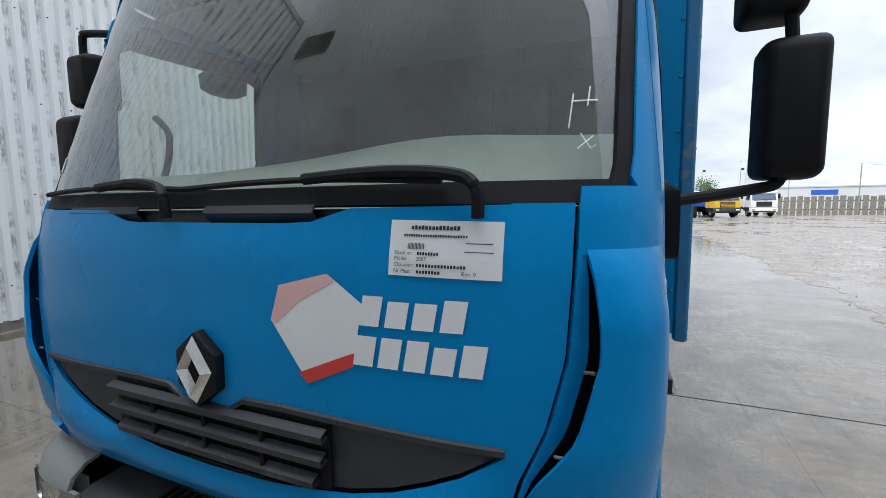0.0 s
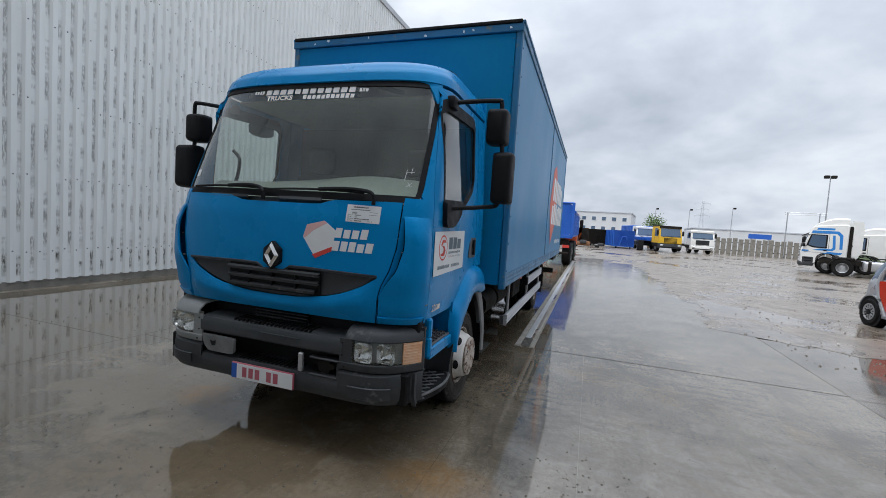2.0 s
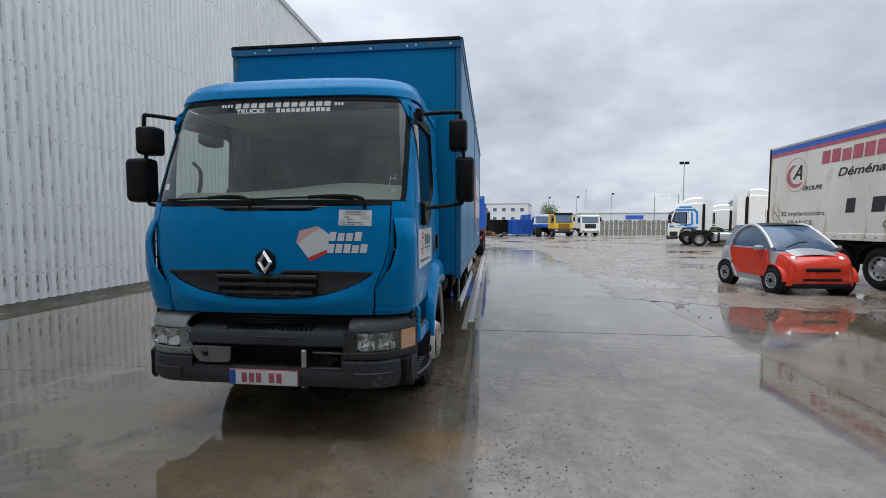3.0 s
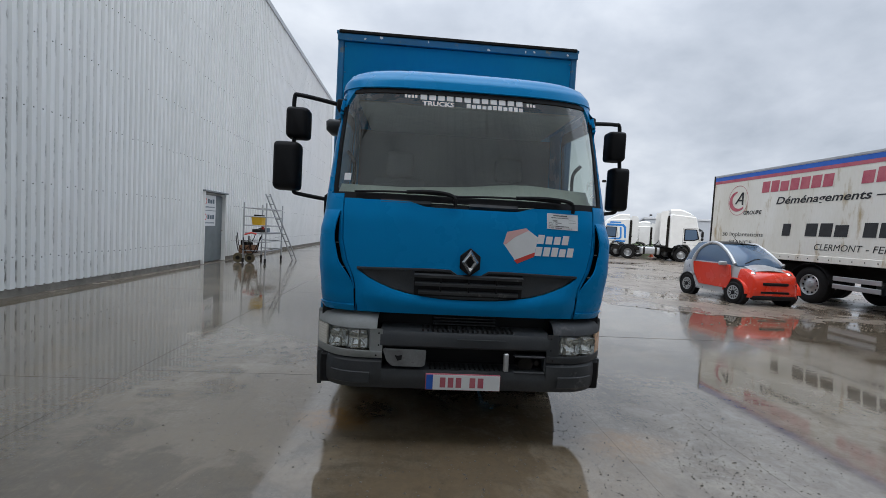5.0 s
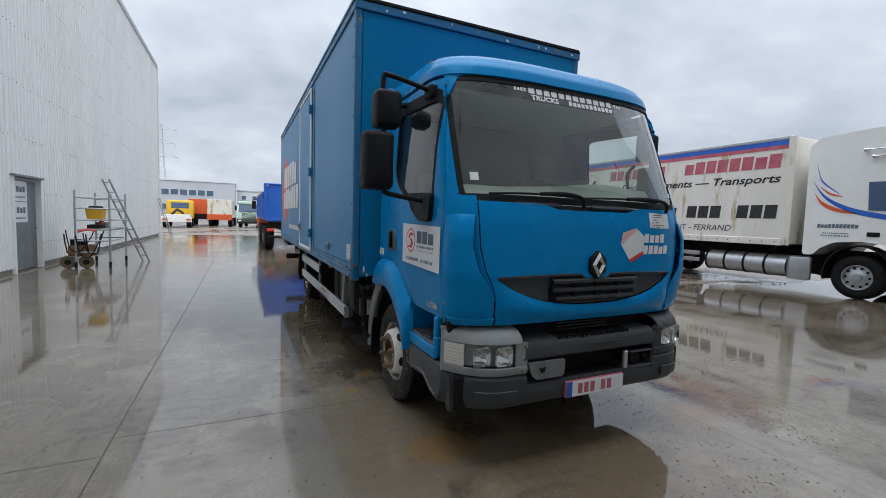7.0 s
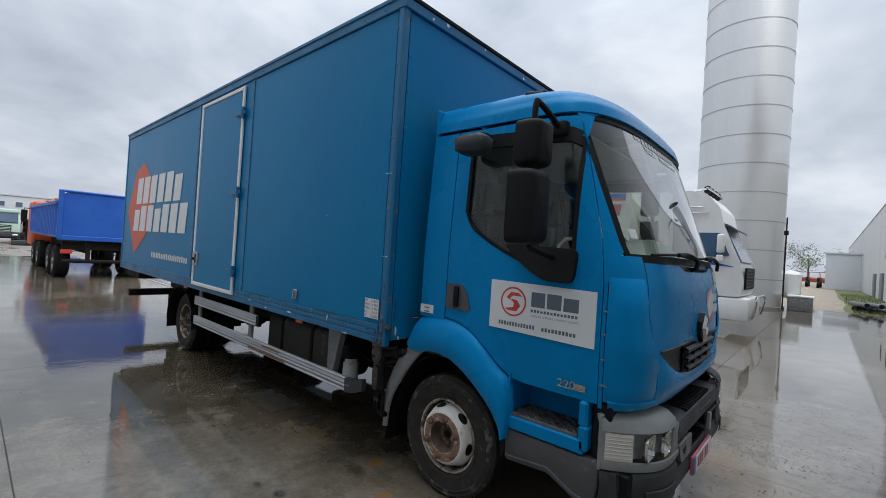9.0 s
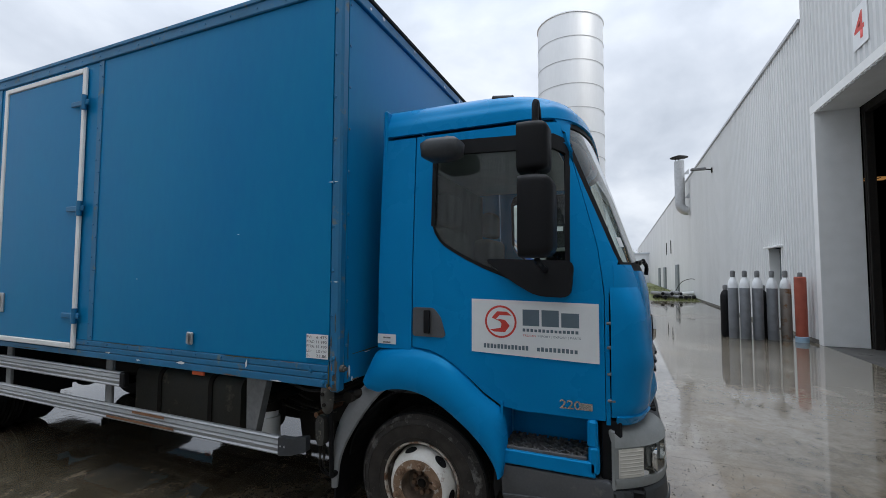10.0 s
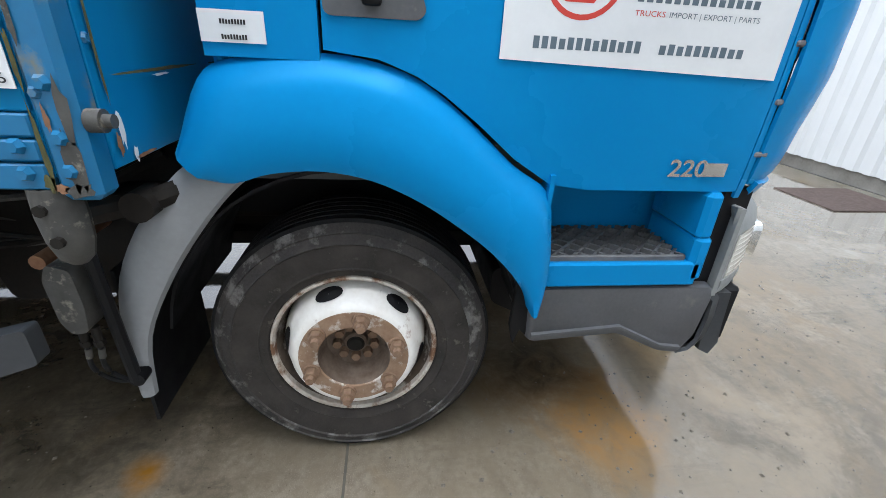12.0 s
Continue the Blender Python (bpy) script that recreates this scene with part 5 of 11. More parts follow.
def roof():
    bm = BM()
    zs = [2.506, 2.515, 2.53, 2.56, 2.58, 2.60, 2.62, 2.64, 2.657, 2.67, 2.683, 2.695, 2.703, 2.71, 2.718, 2.722]
    end = lambda z: out_at(z)[2][-1]
    patch(bm, zs, lambda z: -end(z), lambda z: end(z), 60, lambda s, z: 0.008 if z < 2.6 else 0.0, 0.02)
    box(bm, -0.63, 0.63, 1.78, CAB_REAR, 2.70, 2.7225)
    # raised middle of the roof's brow
    r = part("cab_roof", bm, M_BLUE, TRUCK, smooth=50)
    bm = BM()
    rows = []
    for k in range(9):
        a = k / 8
        z = 2.505 + 0.228 * math.sin(a * math.pi / 2) ** 0.85
        y = 1.282 + 0.36 * (1 - math.cos(a * math.pi / 2)) ** 1.1
        rows.append([Vector((x, y + 0.05 * (x / 0.72) ** 2 + 0.17 * (abs(x) / 0.85) ** 6, z - 0.05 * a * (abs(x) / 0.85) ** 6)) for x in span(-0.85, 0.85, 32)])
    rows.append([Vector((x, CAB_REAR, 2.722 - 0.05 * (abs(x) / 0.85) ** 6)) for x in span(-0.85, 0.85, 32)])
    sheet(bm, rows, 0.02, -1.0)
    part("roof_brow", bm, M_BLUE, r, smooth=60)
    for sg in (-1, 1):
        bm = BM()
        box(bm, sg * 0.90 - 0.03, sg * 0.90 + 0.03, 1.62, 1.80, 2.60, 2.66, 0.012, 2)
        cyl(bm, (sg * 0.90, 1.66, 2.665), (sg * 0.90, 1.78, 2.68), 0.028)
        part("marker_lamp", bm, M_PLASTIC, r)


def side_parts():
    WIN_TOP = lambda y: lerp([(1.33, 2.30), (1.36, 2.385), (1.42, 2.415), (2.05, 2.44), (2.10, 2.42), (2.125, 2.36)], y)
    WIN_LOW = lambda y: lerp([(1.30, 1.60), (1.34, 1.565), (1.45, 1.56), (1.60, 1.60), (1.85, 1.70), (2.03, 1.80), (2.09, 1.86), (2.125, 1.95)], y)
    DOOR_LOW = lambda y: lerp([(1.19, 0.925), (1.66, 0.925), (1.72, 0.945), (1.80, 1.0), (1.92, 1.10), (2.02, 1.17), (2.12, 1.208), (2.24, 1.222)], y)
    for sg in (-1, 1):
        def at(y, z, l=0.0):
            return skin(sg * s_y(y, z), z, l)
        def rows_of(ys, low, high, n):
            return [[at(y, low(y) + (high(y) - low(y)) * k / n) for y in ys] for k in range(n + 1)]
        fl = 1.0 if sg < 0 else -1.0
        top = lambda y: 2.485
        yw = [1.34, 1.36, 1.39, 1.42, 1.5, 1.6, 1.7, 1.8, 1.9, 1.98, 2.04, 2.07, 2.10, 2.125]
        bm = BM()
        sheet(bm, rows_of(yw, DOOR_LOW, WIN_LOW, 10), 0.03, fl)
        sheet(bm, rows_of(yw, WIN_TOP, top, 3), 0.03, fl)
        sheet(bm, rows_of(span(2.125, 2.236, 3), DOOR_LOW, top, 16), 0.03, fl)
        # the strip before the window follows the slanting pillar
        rows = []
        for z in span(0.925, 2.485, 20):
            y0 = lerp(DOOR_FRONT, z)
            rows.append([at(y0 + (1.34 - y0) * k / 4 if z < 2.33 else y0 + (max(1.42, y0 + 0.01) - y0) * k / 4, z) for k in range(5)])
        sheet(bm, rows, 0.03, fl)
        door = part("cab_door", bm, M_BLUE, TRUCK, "blue cab door with a white board" if sg else "", smooth=45)
        # glass and black surround
        bm = BM()
        sheet(bm, rows_of(yw, WIN_LOW, WIN_TOP, 4), 0.0, fl)
        for v in bm.verts:
            v.co.x -= sg * 0.014
        part("door_glass", bm, M_WIN, door, smooth=60)
        bm = BM()
        sheet(bm, [[at(y, WIN_TOP(y) - d, 0.003) for y in yw] for d in (0.085, 0.0)], 0.02, fl)
        sheet(bm, [[at(y, WIN_LOW(y) + d, 0.003) for y in yw] for d in (0.0, 0.02)], 0.02, fl)
        sheet(bm, [[at(y, z, 0.003) for y in (2.10, 2.125)] for z in span(1.93, 2.38, 4)], 0.02, fl)
        sheet(bm, [[at(y, z, 0.003) for y in (1.335, 1.36)] for z in span(1.57, 2.36, 4)], 0.02, fl)
        part("window_trim", bm, M_PLASTIC, door)
        # black moulded corner that carries the mirror arm
        tri = rounded([(1.312, 1.72), (1.80, 1.735), (1.62, 1.60), (1.50, 1.535), (1.33, 1.53)], 0.05)
        bm = BM()
        lo, hi = [bm.verts.new(at(y, z, -0.01)) for y, z in tri], [bm.verts.new(at(y, z, 0.035 if z < 1.70 else 0.012)) for y, z in tri]
        bm.faces.new(hi)
        for i in range(len(tri)):
            j = (i + 1) % len(tri)
            bm.faces.new((lo[i], lo[j], hi[j], hi[i]))
        part("mirror_base", bm, M_PLASTIC, door)
        # handle in its recess
        bm = BM()
        hp = rounded([(2.232, 1.285), (2.232, 1.452), (2.10, 1.452), (2.055, 1.40), (2.025, 1.30), (2.04, 1.285)], 0.02)
        plate(bm, hp, lambda y, z, l: at(y, z, l), 0.008, 0.01)
        h = part("handle_plate", bm, M_SKIRT, door, "worn grey recess of the door handle")
        bm = BM()
        a, b = at(2.10, 1.30, 0.012), at(2.15, 1.44, 0.03)
        box(bm, *sorted((a.x, b.x)), 2.115, 2.155, 1.305, 1.44, 0.008, 2)
        part("door_handle", bm, M_PLASTIC, h)
        # quarter panel behind the door
        bm = BM()
        sheet(bm, [[at(y, z) for y in (2.244, 2.30, 2.38, 2.44, CAB_REAR)] for z in span(1.20, 2.485, 16)], 0.03, fl)
        part("quarter_panel", bm, M_BLUE, TRUCK)
        # board on the door
        bm = BM()
        q = [(0.0, 1.222), (0.667, 1.205), (0.667, 1.502), (0.0, 1.512)]
        rows = [[at(1.866 - 0.667 * a, (q[0][1] + (q[1][1] - q[0][1]) * a) * (1 - k) + (q[3][1] + (q[2][1] - q[3][1]) * a) * k, 0.004) for a in span(0, 1, 6)] for k in (0, 0.5, 1)]
        sheet(bm, rows, 0.002, fl)
        board = part("door_board", bm, M_STICKER, door, "white magnetic board with a red ring mark", smooth=0)
        # u runs towards the reader's right on both sides
        L = 0.0065
        if sg < 0:
            w = lambda u, v, l=L: at(1.866 - u, 1.212 + v, l)
        else:
            w = lambda u, v, l=L: at(1.866 - 0.667 + u, 1.212 + v, l)
        bm = BM()
        segs = 32
        for r0, r1 in ((0.088, 0.077),):
            ra = [[bm.verts.new(w(0.165 + r * math.cos(2 * math.pi * i / segs), 0.18 + r * math.sin(2 * math.pi * i / segs))) for i in range(segs)] for r in (r0, r1)]
            for i in range(segs):
                j = (i + 1) % segs
                bm.faces.new((ra[0][i], ra[0][j], ra[1][j], ra[1][i]))
        for pts in ([(0.115, 0.20), (0.145, 0.235), (0.20, 0.235), (0.225, 0.215), (0.16, 0.215), (0.14, 0.195), (0.165, 0.185), (0.185, 0.165), (0.165, 0.18)],
                    [(0.105, 0.135), (0.13, 0.125), (0.19, 0.125), (0.215, 0.16), (0.19, 0.19), (0.15, 0.195), (0.17, 0.17), (0.165, 0.147)]):
            bm.faces.new([bm.verts.new(w(*p)) for p in pts])
        part("ring_mark", bm, M_REDINK, board, smooth=0)
        bm = BM()
        bars(bm, w, 0.285, 0.165, 0.30, 0.085, 3, 0.12, 0, L, 21)
        pieces("wide_bar", bm, M_GREYINK, board, smooth=0)
        bm = BM()
        bars(bm, w, 0.285, 0.134, 0.29, 0.016, 14, 0.3, 0, L, 22)
        bars(bm, w, 0.07, 0.035, 0.25, 0.024, 13, 0.3, 0, L, 23)
        bars(bm, w, 0.36, 0.035, 0.21, 0.022, 10, 0.3, 0, L, 24)
        pieces("bar_writing", bm, M_GREYINK, board, smooth=0)
        lettering("IMPORT | EXPORT | PARTS", 0.0155, M_GREYINK, "print", board, lambda u, v: w(0.365 + u, 0.108 + v), width=0.215)
        lettering("TRUCKS", 0.0155, M_REDINK, "print", board, lambda u, v: w(0.285 + u, 0.108 + v), width=0.07)
        # power badge
        if sg < 0:
            w2 = lambda u, v, l=0.004: at(1.395 - u, 0.968 + v, l)
        else:
            w2 = lambda u, v, l=0.004: at(1.235 + u, 0.968 + v, l)
        lettering("220", 0.062, M_CHROME, "power_figure", door, lambda u, v: w2(u, v, 0.005), bold=0.0012, width=0.105)
        bm = BM()
        bm.faces.new([bm.verts.new(w2(u, v, 0.005)) for u, v in ((0.095, 0.0), (0.16, 0.0), (0.16, 0.036), (0.095, 0.036))])
        part("power_badge", bm, M_CHROME, door, smooth=0)
        # fender: flared lip over the wheel, carried forward to the step
        outer = smooth_path([(2.565, 1.015, 0), (2.50, 1.155, 0), (2.42, 1.198, 0), (2.25, 1.215, 0), (2.12, 1.20, 0), (2.02, 1.162, 0), (1.92, 1.09, 0), (1.80, 0.985, 0), (1.70, 0.915, 0), (1.672, 0.80, 0), (1.672, 0.70, 0), (1.688, 0.585, 0)], 4)
        inner = smooth_path([(2.50, 0.952, 0), (2.44, 0.945, 0), (2.36, 0.968, 0), (2.25, 0.975, 0), (2.14, 0.955, 0), (2.03, 0.905, 0), (1.935, 0.842, 0), (1.855, 0.780, 0), (1.790, 0.715, 0), (1.750, 0.66, 0), (1.725, 0.615, 0), (1.712, 0.575, 0)], 4)
        rows = []
        n = len(outer)
        for k, bulge in ((0, -0.012), (0.14, 0.030), (0.3, 0.052), (0.6, 0.062), (0.88, 0.060), (1.0, 0.045)):
            rows.append([Vector((sg * (1.028 + bulge), o.x + (i_.x - o.x) * k, o.y + (i_.y - o.y) * k)) for o, i_ in zip(outer, inner)])
        rows.append([Vector((sg * 0.99, i_.x, i_.y)) for i_ in inner])
        bm = BM()
        sheet(bm, rows, 0.008, fl)
        part("fender", bm, M_BLUE, TRUCK, smooth=50)
        # step well
        bm = BM()
        X1 = sg * 1.045
        bx = lambda xa, xb, *r, **k: box(bm, *sorted((xa, xb)), *r, **k)
        bx(sg * 1.012, X1, 1.225, 1.69, 0.648, 0.722, bevel=0.006)
        bx(sg * 0.80, X1, 1.205, 1.258, 0.66, 0.80, bevel=0.014)
        bx(sg * 0.80, X1 - sg * 0.004, 1.212, 1.262, 0.79, 0.925, bevel=0.012)
        cyl(bm, (sg * 1.0, 1.2615, 0.83), (sg * 1.0, 1.2625, 0.83), 0.012)
        bx(sg * 0.74, sg * 0.78, 1.225, 1.72, 0.66, 0.925)
        bx(sg * 0.74, sg * 1.02, 1.225, 1.69, 0.655, 0.668)
        bx(sg * 0.74, sg * 1.035, 1.692, 1.704, 0.655, 0.965)
        st = pieces("step_well", bm, M_BLUE, TRUCK)[0]
        bm = BM()
        bx(sg * 0.80, sg * 1.02, 1.262, 1.69, 0.672, 0.684)
        tr = part("step_tread", bm, M_PLASTIC, st, "black ribbed step tread")
        for q in (-1, 1):
            for i in range(-4, 8):
                bm = BM()
                # slanting bars of the open grid, cut to the step's outline
                y0 = 1.27 + i * 0.058
                a, b = (0.805, y0 if q > 0 else y0 + 0.21), (1.018, y0 + 0.21 if q > 0 else y0)
                lo_, hi_ = 1.27, 1.685
                def cut(p0, p1):
                    t0, t1 = 0.0, 1.0
                    dy = p1[1] - p0[1]
                    for lim, sgn in ((lo_, 1), (hi_, -1)):
                        e0, e1 = sgn * (p0[1] - lim), sgn * (p1[1] - lim)
                        if e0 < 0 and e1 < 0:
                            return None
                        if e0 < 0:
                            t0 = max(t0, e0 / (e0 - e1))
                        elif e1 < 0:
                            t1 = min(t1, e0 / (e0 - e1))
                    return [(p0[0] + (p1[0] - p0[0]) * t, p0[1] + dy * t) for t in (t0, t1)] if t1 > t0 + 0.02 else None
                cc = cut(a, b)
                if not cc:
                    continue
                (xa, ya), (xb, yb) = cc
                w = 0.0055
                vs = [bm.verts.new((sg * x, y, z)) for z in (0.684, 0.738) for x, y in ((xa, ya - w), (xb, yb - w), (xb, yb + w), (xa, ya + w))]
                for f in ((0, 1, 2, 3), (4, 5, 6, 7), (0, 1, 5, 4), (1, 2, 6, 5), (2, 3, 7, 6), (3, 0, 4, 7)):
                    bm.faces.new([vs[n_] for n_ in f])
                part("tread_bar", bm, M_TREAD, tr, smooth=0)
        bm = BM()
        bx(sg * 1.016, sg * 1.028, 1.265, 1.69, 0.70, 0.738, bevel=0.003)
        part("tread_edge", bm, M_TREAD, tr)
        # grey skirt under the step
        if sg > 0:
            # riser that turns round the rear end of the lower step
            way = smooth_path([(0.79, 1.14, 0), (0.80, 1.45, 0), (0.83, 1.60, 0), (0.90, 1.665, 0), (1.00, 1.675, 0), (1.045, 1.67, 0)], 4)
            bm = BM()
            sheet(bm, [[Vector((sg * (p.x + 0.02 * k * k), p.y + 0.012 * k, 0.41 + 0.235 * k)) for p in way] for k in (0.0, 0.3, 0.6, 0.85, 1.0)], 0.012, fl)
            part("lower_step_riser", bm, M_GREYPL, TRUCK, "rough dark grey plastic riser", smooth=50)
            bm = BM()
            prism(bm, rounded([(0.78, 1.10), (0.98, 1.10), (1.03, 1.20), (1.075, 1.38), (1.080, 1.52), (1.055, 1.66), (1.0, 1.69), (0.78, 1.69)], 0.03), "z", 0.375, 0.415)
            ls = part("lower_step", bm, M_PLASTIC, TRUCK, "dark grey lower entry step")
            bm = BM()
            edge = smooth_path([(0.83, 1.105, 0), (0.975, 1.105, 0), (1.025, 1.20, 0), (1.070, 1.38, 0), (1.075, 1.52, 0), (1.050, 1.655, 0), (1.0, 1.685, 0)], 4)
            tube(bm, [(sg * p.x, p.y, 0.418) for p in edge], 0.010, 6)
            part("tread_edge", bm, M_TREAD, ls)
            for q in (-1, 1):
                for i in range(9):
                    # slanting bars of the tread
                    xa, xb, y0 = 0.82, 1.02, 1.02 + i * 0.075
                    ya, yb = (y0, y0 + 0.16) if q > 0 else (y0 + 0.16, y0)
                    lo_, hi_ = max(1.13, min(ya, yb)), min(1.65, max(ya, yb))
                    if hi_ - lo_ < 0.04:
                        continue
                    fa, fb = (lo_ - ya) / (yb - ya), (hi_ - ya) / (yb - ya)
                    bm = BM()
                    tube(bm, [(sg * (xa + (xb - xa) * fa), lo_, 0.418), (sg * (xa + (xb - xa) * fb), hi_, 0.418)], 0.0055, 4)
                    part("tread_bar", bm, M_TREAD, ls, smooth=0)
        else:
            prof = rounded([(1.71, 0.64), (1.15, 0.64), (1.135, 0.60), (1.15, 0.46), (1.19, 0.392), (1.26, 0.402), (1.42, 0.478), (1.70, 0.455)], 0.018)
            cy, cz = 1.42, 0.56
            bm = BM()
            ring_tube(bm, [[Vector((sg * x, cy + (a - cy) * k, cz + (b - cz) * k)) for a, b in prof] for x, k in ((0.80, 0.97), (1.012, 1.0), (1.030, 0.985), (1.038, 0.955))])
            sk = part("step_skirt", bm, M_SKIRT, TRUCK, "scuffed dark grey plastic skirt", smooth=50)
            bm = BM()
            rows = [[Vector((sg * x, y, z + dz)) for y, z in ((1.69, 0.478), (1.42, 0.500), (1.27, 0.425), (1.20, 0.415))] for x, dz in ((1.036, 0.0), (1.046, 0.003), (1.046, 0.009), (1.036, 0.012))]
            sheet(bm, rows, 0.002, fl)
            part("skirt_lip", bm, M_SKIRT, sk)
            bm = BM()
            prism(bm, [(1.695, 0.66), (1.745, 0.655), (1.75, 0.50), (1.735, 0.44), (1.72, 0.49), (1.70, 0.47)], "x", sg * 1.0, sg * 1.02)
            part("arch_rag", bm, M_RUBBER, sk)
        # black inner wheel house
        bm = BM()
        rows = [[Vector((sg * x, 2.205 + 0.50 * math.cos(radians(a)), 0.43 + 0.53 * math.sin(radians(a)))) for a in range(8, 176, 8)] for x in (0.50, 0.99)]
        sheet(bm, rows, 0.008, fl)
        box(bm, *sorted((sg * 0.47, sg * 0.50)), 1.75, 2.70, 0.66, 1.10)
        part("wheel_house", bm, M_PLASTIC, TRUCK, "black plastic inner wheel house")
        # mudguard behind the front wheel
        arc = smooth_path([(2.43, 1.005, 0), (2.546, 0.972, 0), (2.67, 0.844, 0), (2.763, 0.68, 0), (2.796, 0.51, 0), (2.794, 0.315, 0)], 4)
        rim = smooth_path([(2.37, 0.965, 0), (2.43, 0.945, 0), (2.52, 0.855, 0), (2.640, 0.69, 0), (2.735, 0.505, 0), (2.762, 0.313, 0)], 4)
        bm = BM()
        rows = [[Vector((sg * (0.99 if k else 0.72), p.x - 0.012 * k, p.y - 0.004 * k)) for p in arc] for k in (0, 1)]
        for k, x in ((0.0, 1.018), (0.12, 1.034), (0.4, 1.044), (0.75, 1.042), (0.94, 1.036), (1.0, 1.022)):
            rows.append([Vector((sg * x, a.x + (b.x - a.x) * k, a.y + (b.y - a.y) * k)) for a, b in zip(arc, rim)])
        sheet(bm, rows, 0.006, fl)
        part("mudguard", bm, M_FENDERGREY, TRUCK, "grey plastic mudguard behind the wheel")
        bm = BM()
        box(bm, *sorted((sg * 0.62, sg * 1.02)), 2.776, 2.786, 0.20, 0.70)
        part("mud_flap", bm, M_PLASTIC, TRUCK, "black rubber mud flap")


def cab_back():
    bm = BM()
    box(bm, -1.0, 1.0, CAB_REAR - 0.03, CAB_REAR, 0.95, 2.68, 0.01)
    part("cab_back_wall", bm, M_BLUE, TRUCK)
    bm = BM()
    box(bm, -0.98, 0.98, 1.25, CAB_REAR - 0.04, 0.93, 0.98)
    part("cab_floor", bm, M_CABIN, TRUCK)
    bm = BM()
    box(bm, -0.86, 0.86, 1.46, CAB_REAR - 0.035, 2.44, 2.455)
    part("headliner", bm, M_HEADLINER, TRUCK, "pale grey headliner of the cab")
    bm = BM()
    box(bm, -0.97, 0.97, CAB_REAR - 0.045, CAB_REAR - 0.032, 0.98, 2.44)
    part("cab_lining", bm, M_CABIN, TRUCK, "dark grey cloth lining of the cab")
    # dashboard with a deep flat top
    bm = BM()
    rows = []
    for x in span(-0.95, 0.95, 16):
        b = 0.06 * (abs(x) / 0.95) ** 3
        hump = 0.03 * math.exp(-((x - 0.47) / 0.3) ** 2) + 0.04 * min(1.0, max(0.0, (x + 0.5) / 0.7))
        rows.append([Vector((x, 1.03 + b * 1.5, 1.655)), Vector((x, 1.10 + b, 1.69)), Vector((x, 1.24 + b, 1.755)), Vector((x, 1.37, 1.795 + hump)), Vector((x, 1.44, 1.79 + hump)), Vector((x, 1.49, 1.74)), Vector((x, 1.48, 1.60)), Vector((x, 1.44, 1.40)), Vector((x, 1.40, 1.0))])
    sheet(bm, rows, 0.02, 1.0)
    part("dashboard", bm, M_DASH, TRUCK, "light grey plastic dashboard")
    # steering wheel on the truck's left
    bm = BM()
    c, tilt = Vector((0.47, 1.55, 1.70)), radians(28)
    ring = []
    for i in range(28):
        a = 2 * math.pi * i / 28
        p = Vector((0.225 * math.cos(a), 0.225 * math.sin(a) * math.sin(tilt) * -1, 0.225 * math.sin(a) * math.cos(tilt)))
        ring.append(c + Vector((p.x, 0.225 * math.sin(a) * math.cos(radians(62)), 0.225 * math.sin(a) * math.sin(radians(62)))))
    rings = []
    for i in range(28):
        d = (ring[(i + 1) % 28] - ring[i - 1]).normalized()
        r = (ring[i] - c).normalized()
        u = d.cross(r)
        rings.append([ring[i] + 0.014 * (r * math.cos(t) + u * math.sin(t)) for t in [2 * math.pi * k / 8 for k in range(8)]])
    ring_tube(bm, rings, closed=True)
    cyl(bm, c + Vector((0, -0.12, -0.08)), c, 0.05)
    tube(bm, [ring[0], c, ring[14]], 0.014)
    part("steering_wheel", bm, M_PLASTIC, TRUCK)
    for x in (-0.55, 0.50):
        bm = BM()
        box(bm, x - 0.24, x + 0.24, 1.70, 2.20, 1.10, 1.28, 0.05, 3)
        box(bm, x - 0.24, x + 0.24, 2.12, 2.30, 1.28, 1.95, 0.05, 3)
        box(bm, x - 0.13, x + 0.13, 2.14, 2.26, 1.97, 2.20, 0.04, 3)
        part("cab_seat", bm, M_CABIN, TRUCK, "dark cloth cab seat")
    # grab handle inside the passenger pillar
    for sg in (-1, 1):
        bm = BM()
        tube(bm, smooth_path([(sg * 0.93, 1.40, 1.74), (sg * 0.88, 1.46, 1.80), (sg * 0.885, 1.50, 1.98), (sg * 0.94, 1.48, 2.06)], 5), 0.014, 8)
        part("grab_handle", bm, M_PLASTIC, TRUCK)


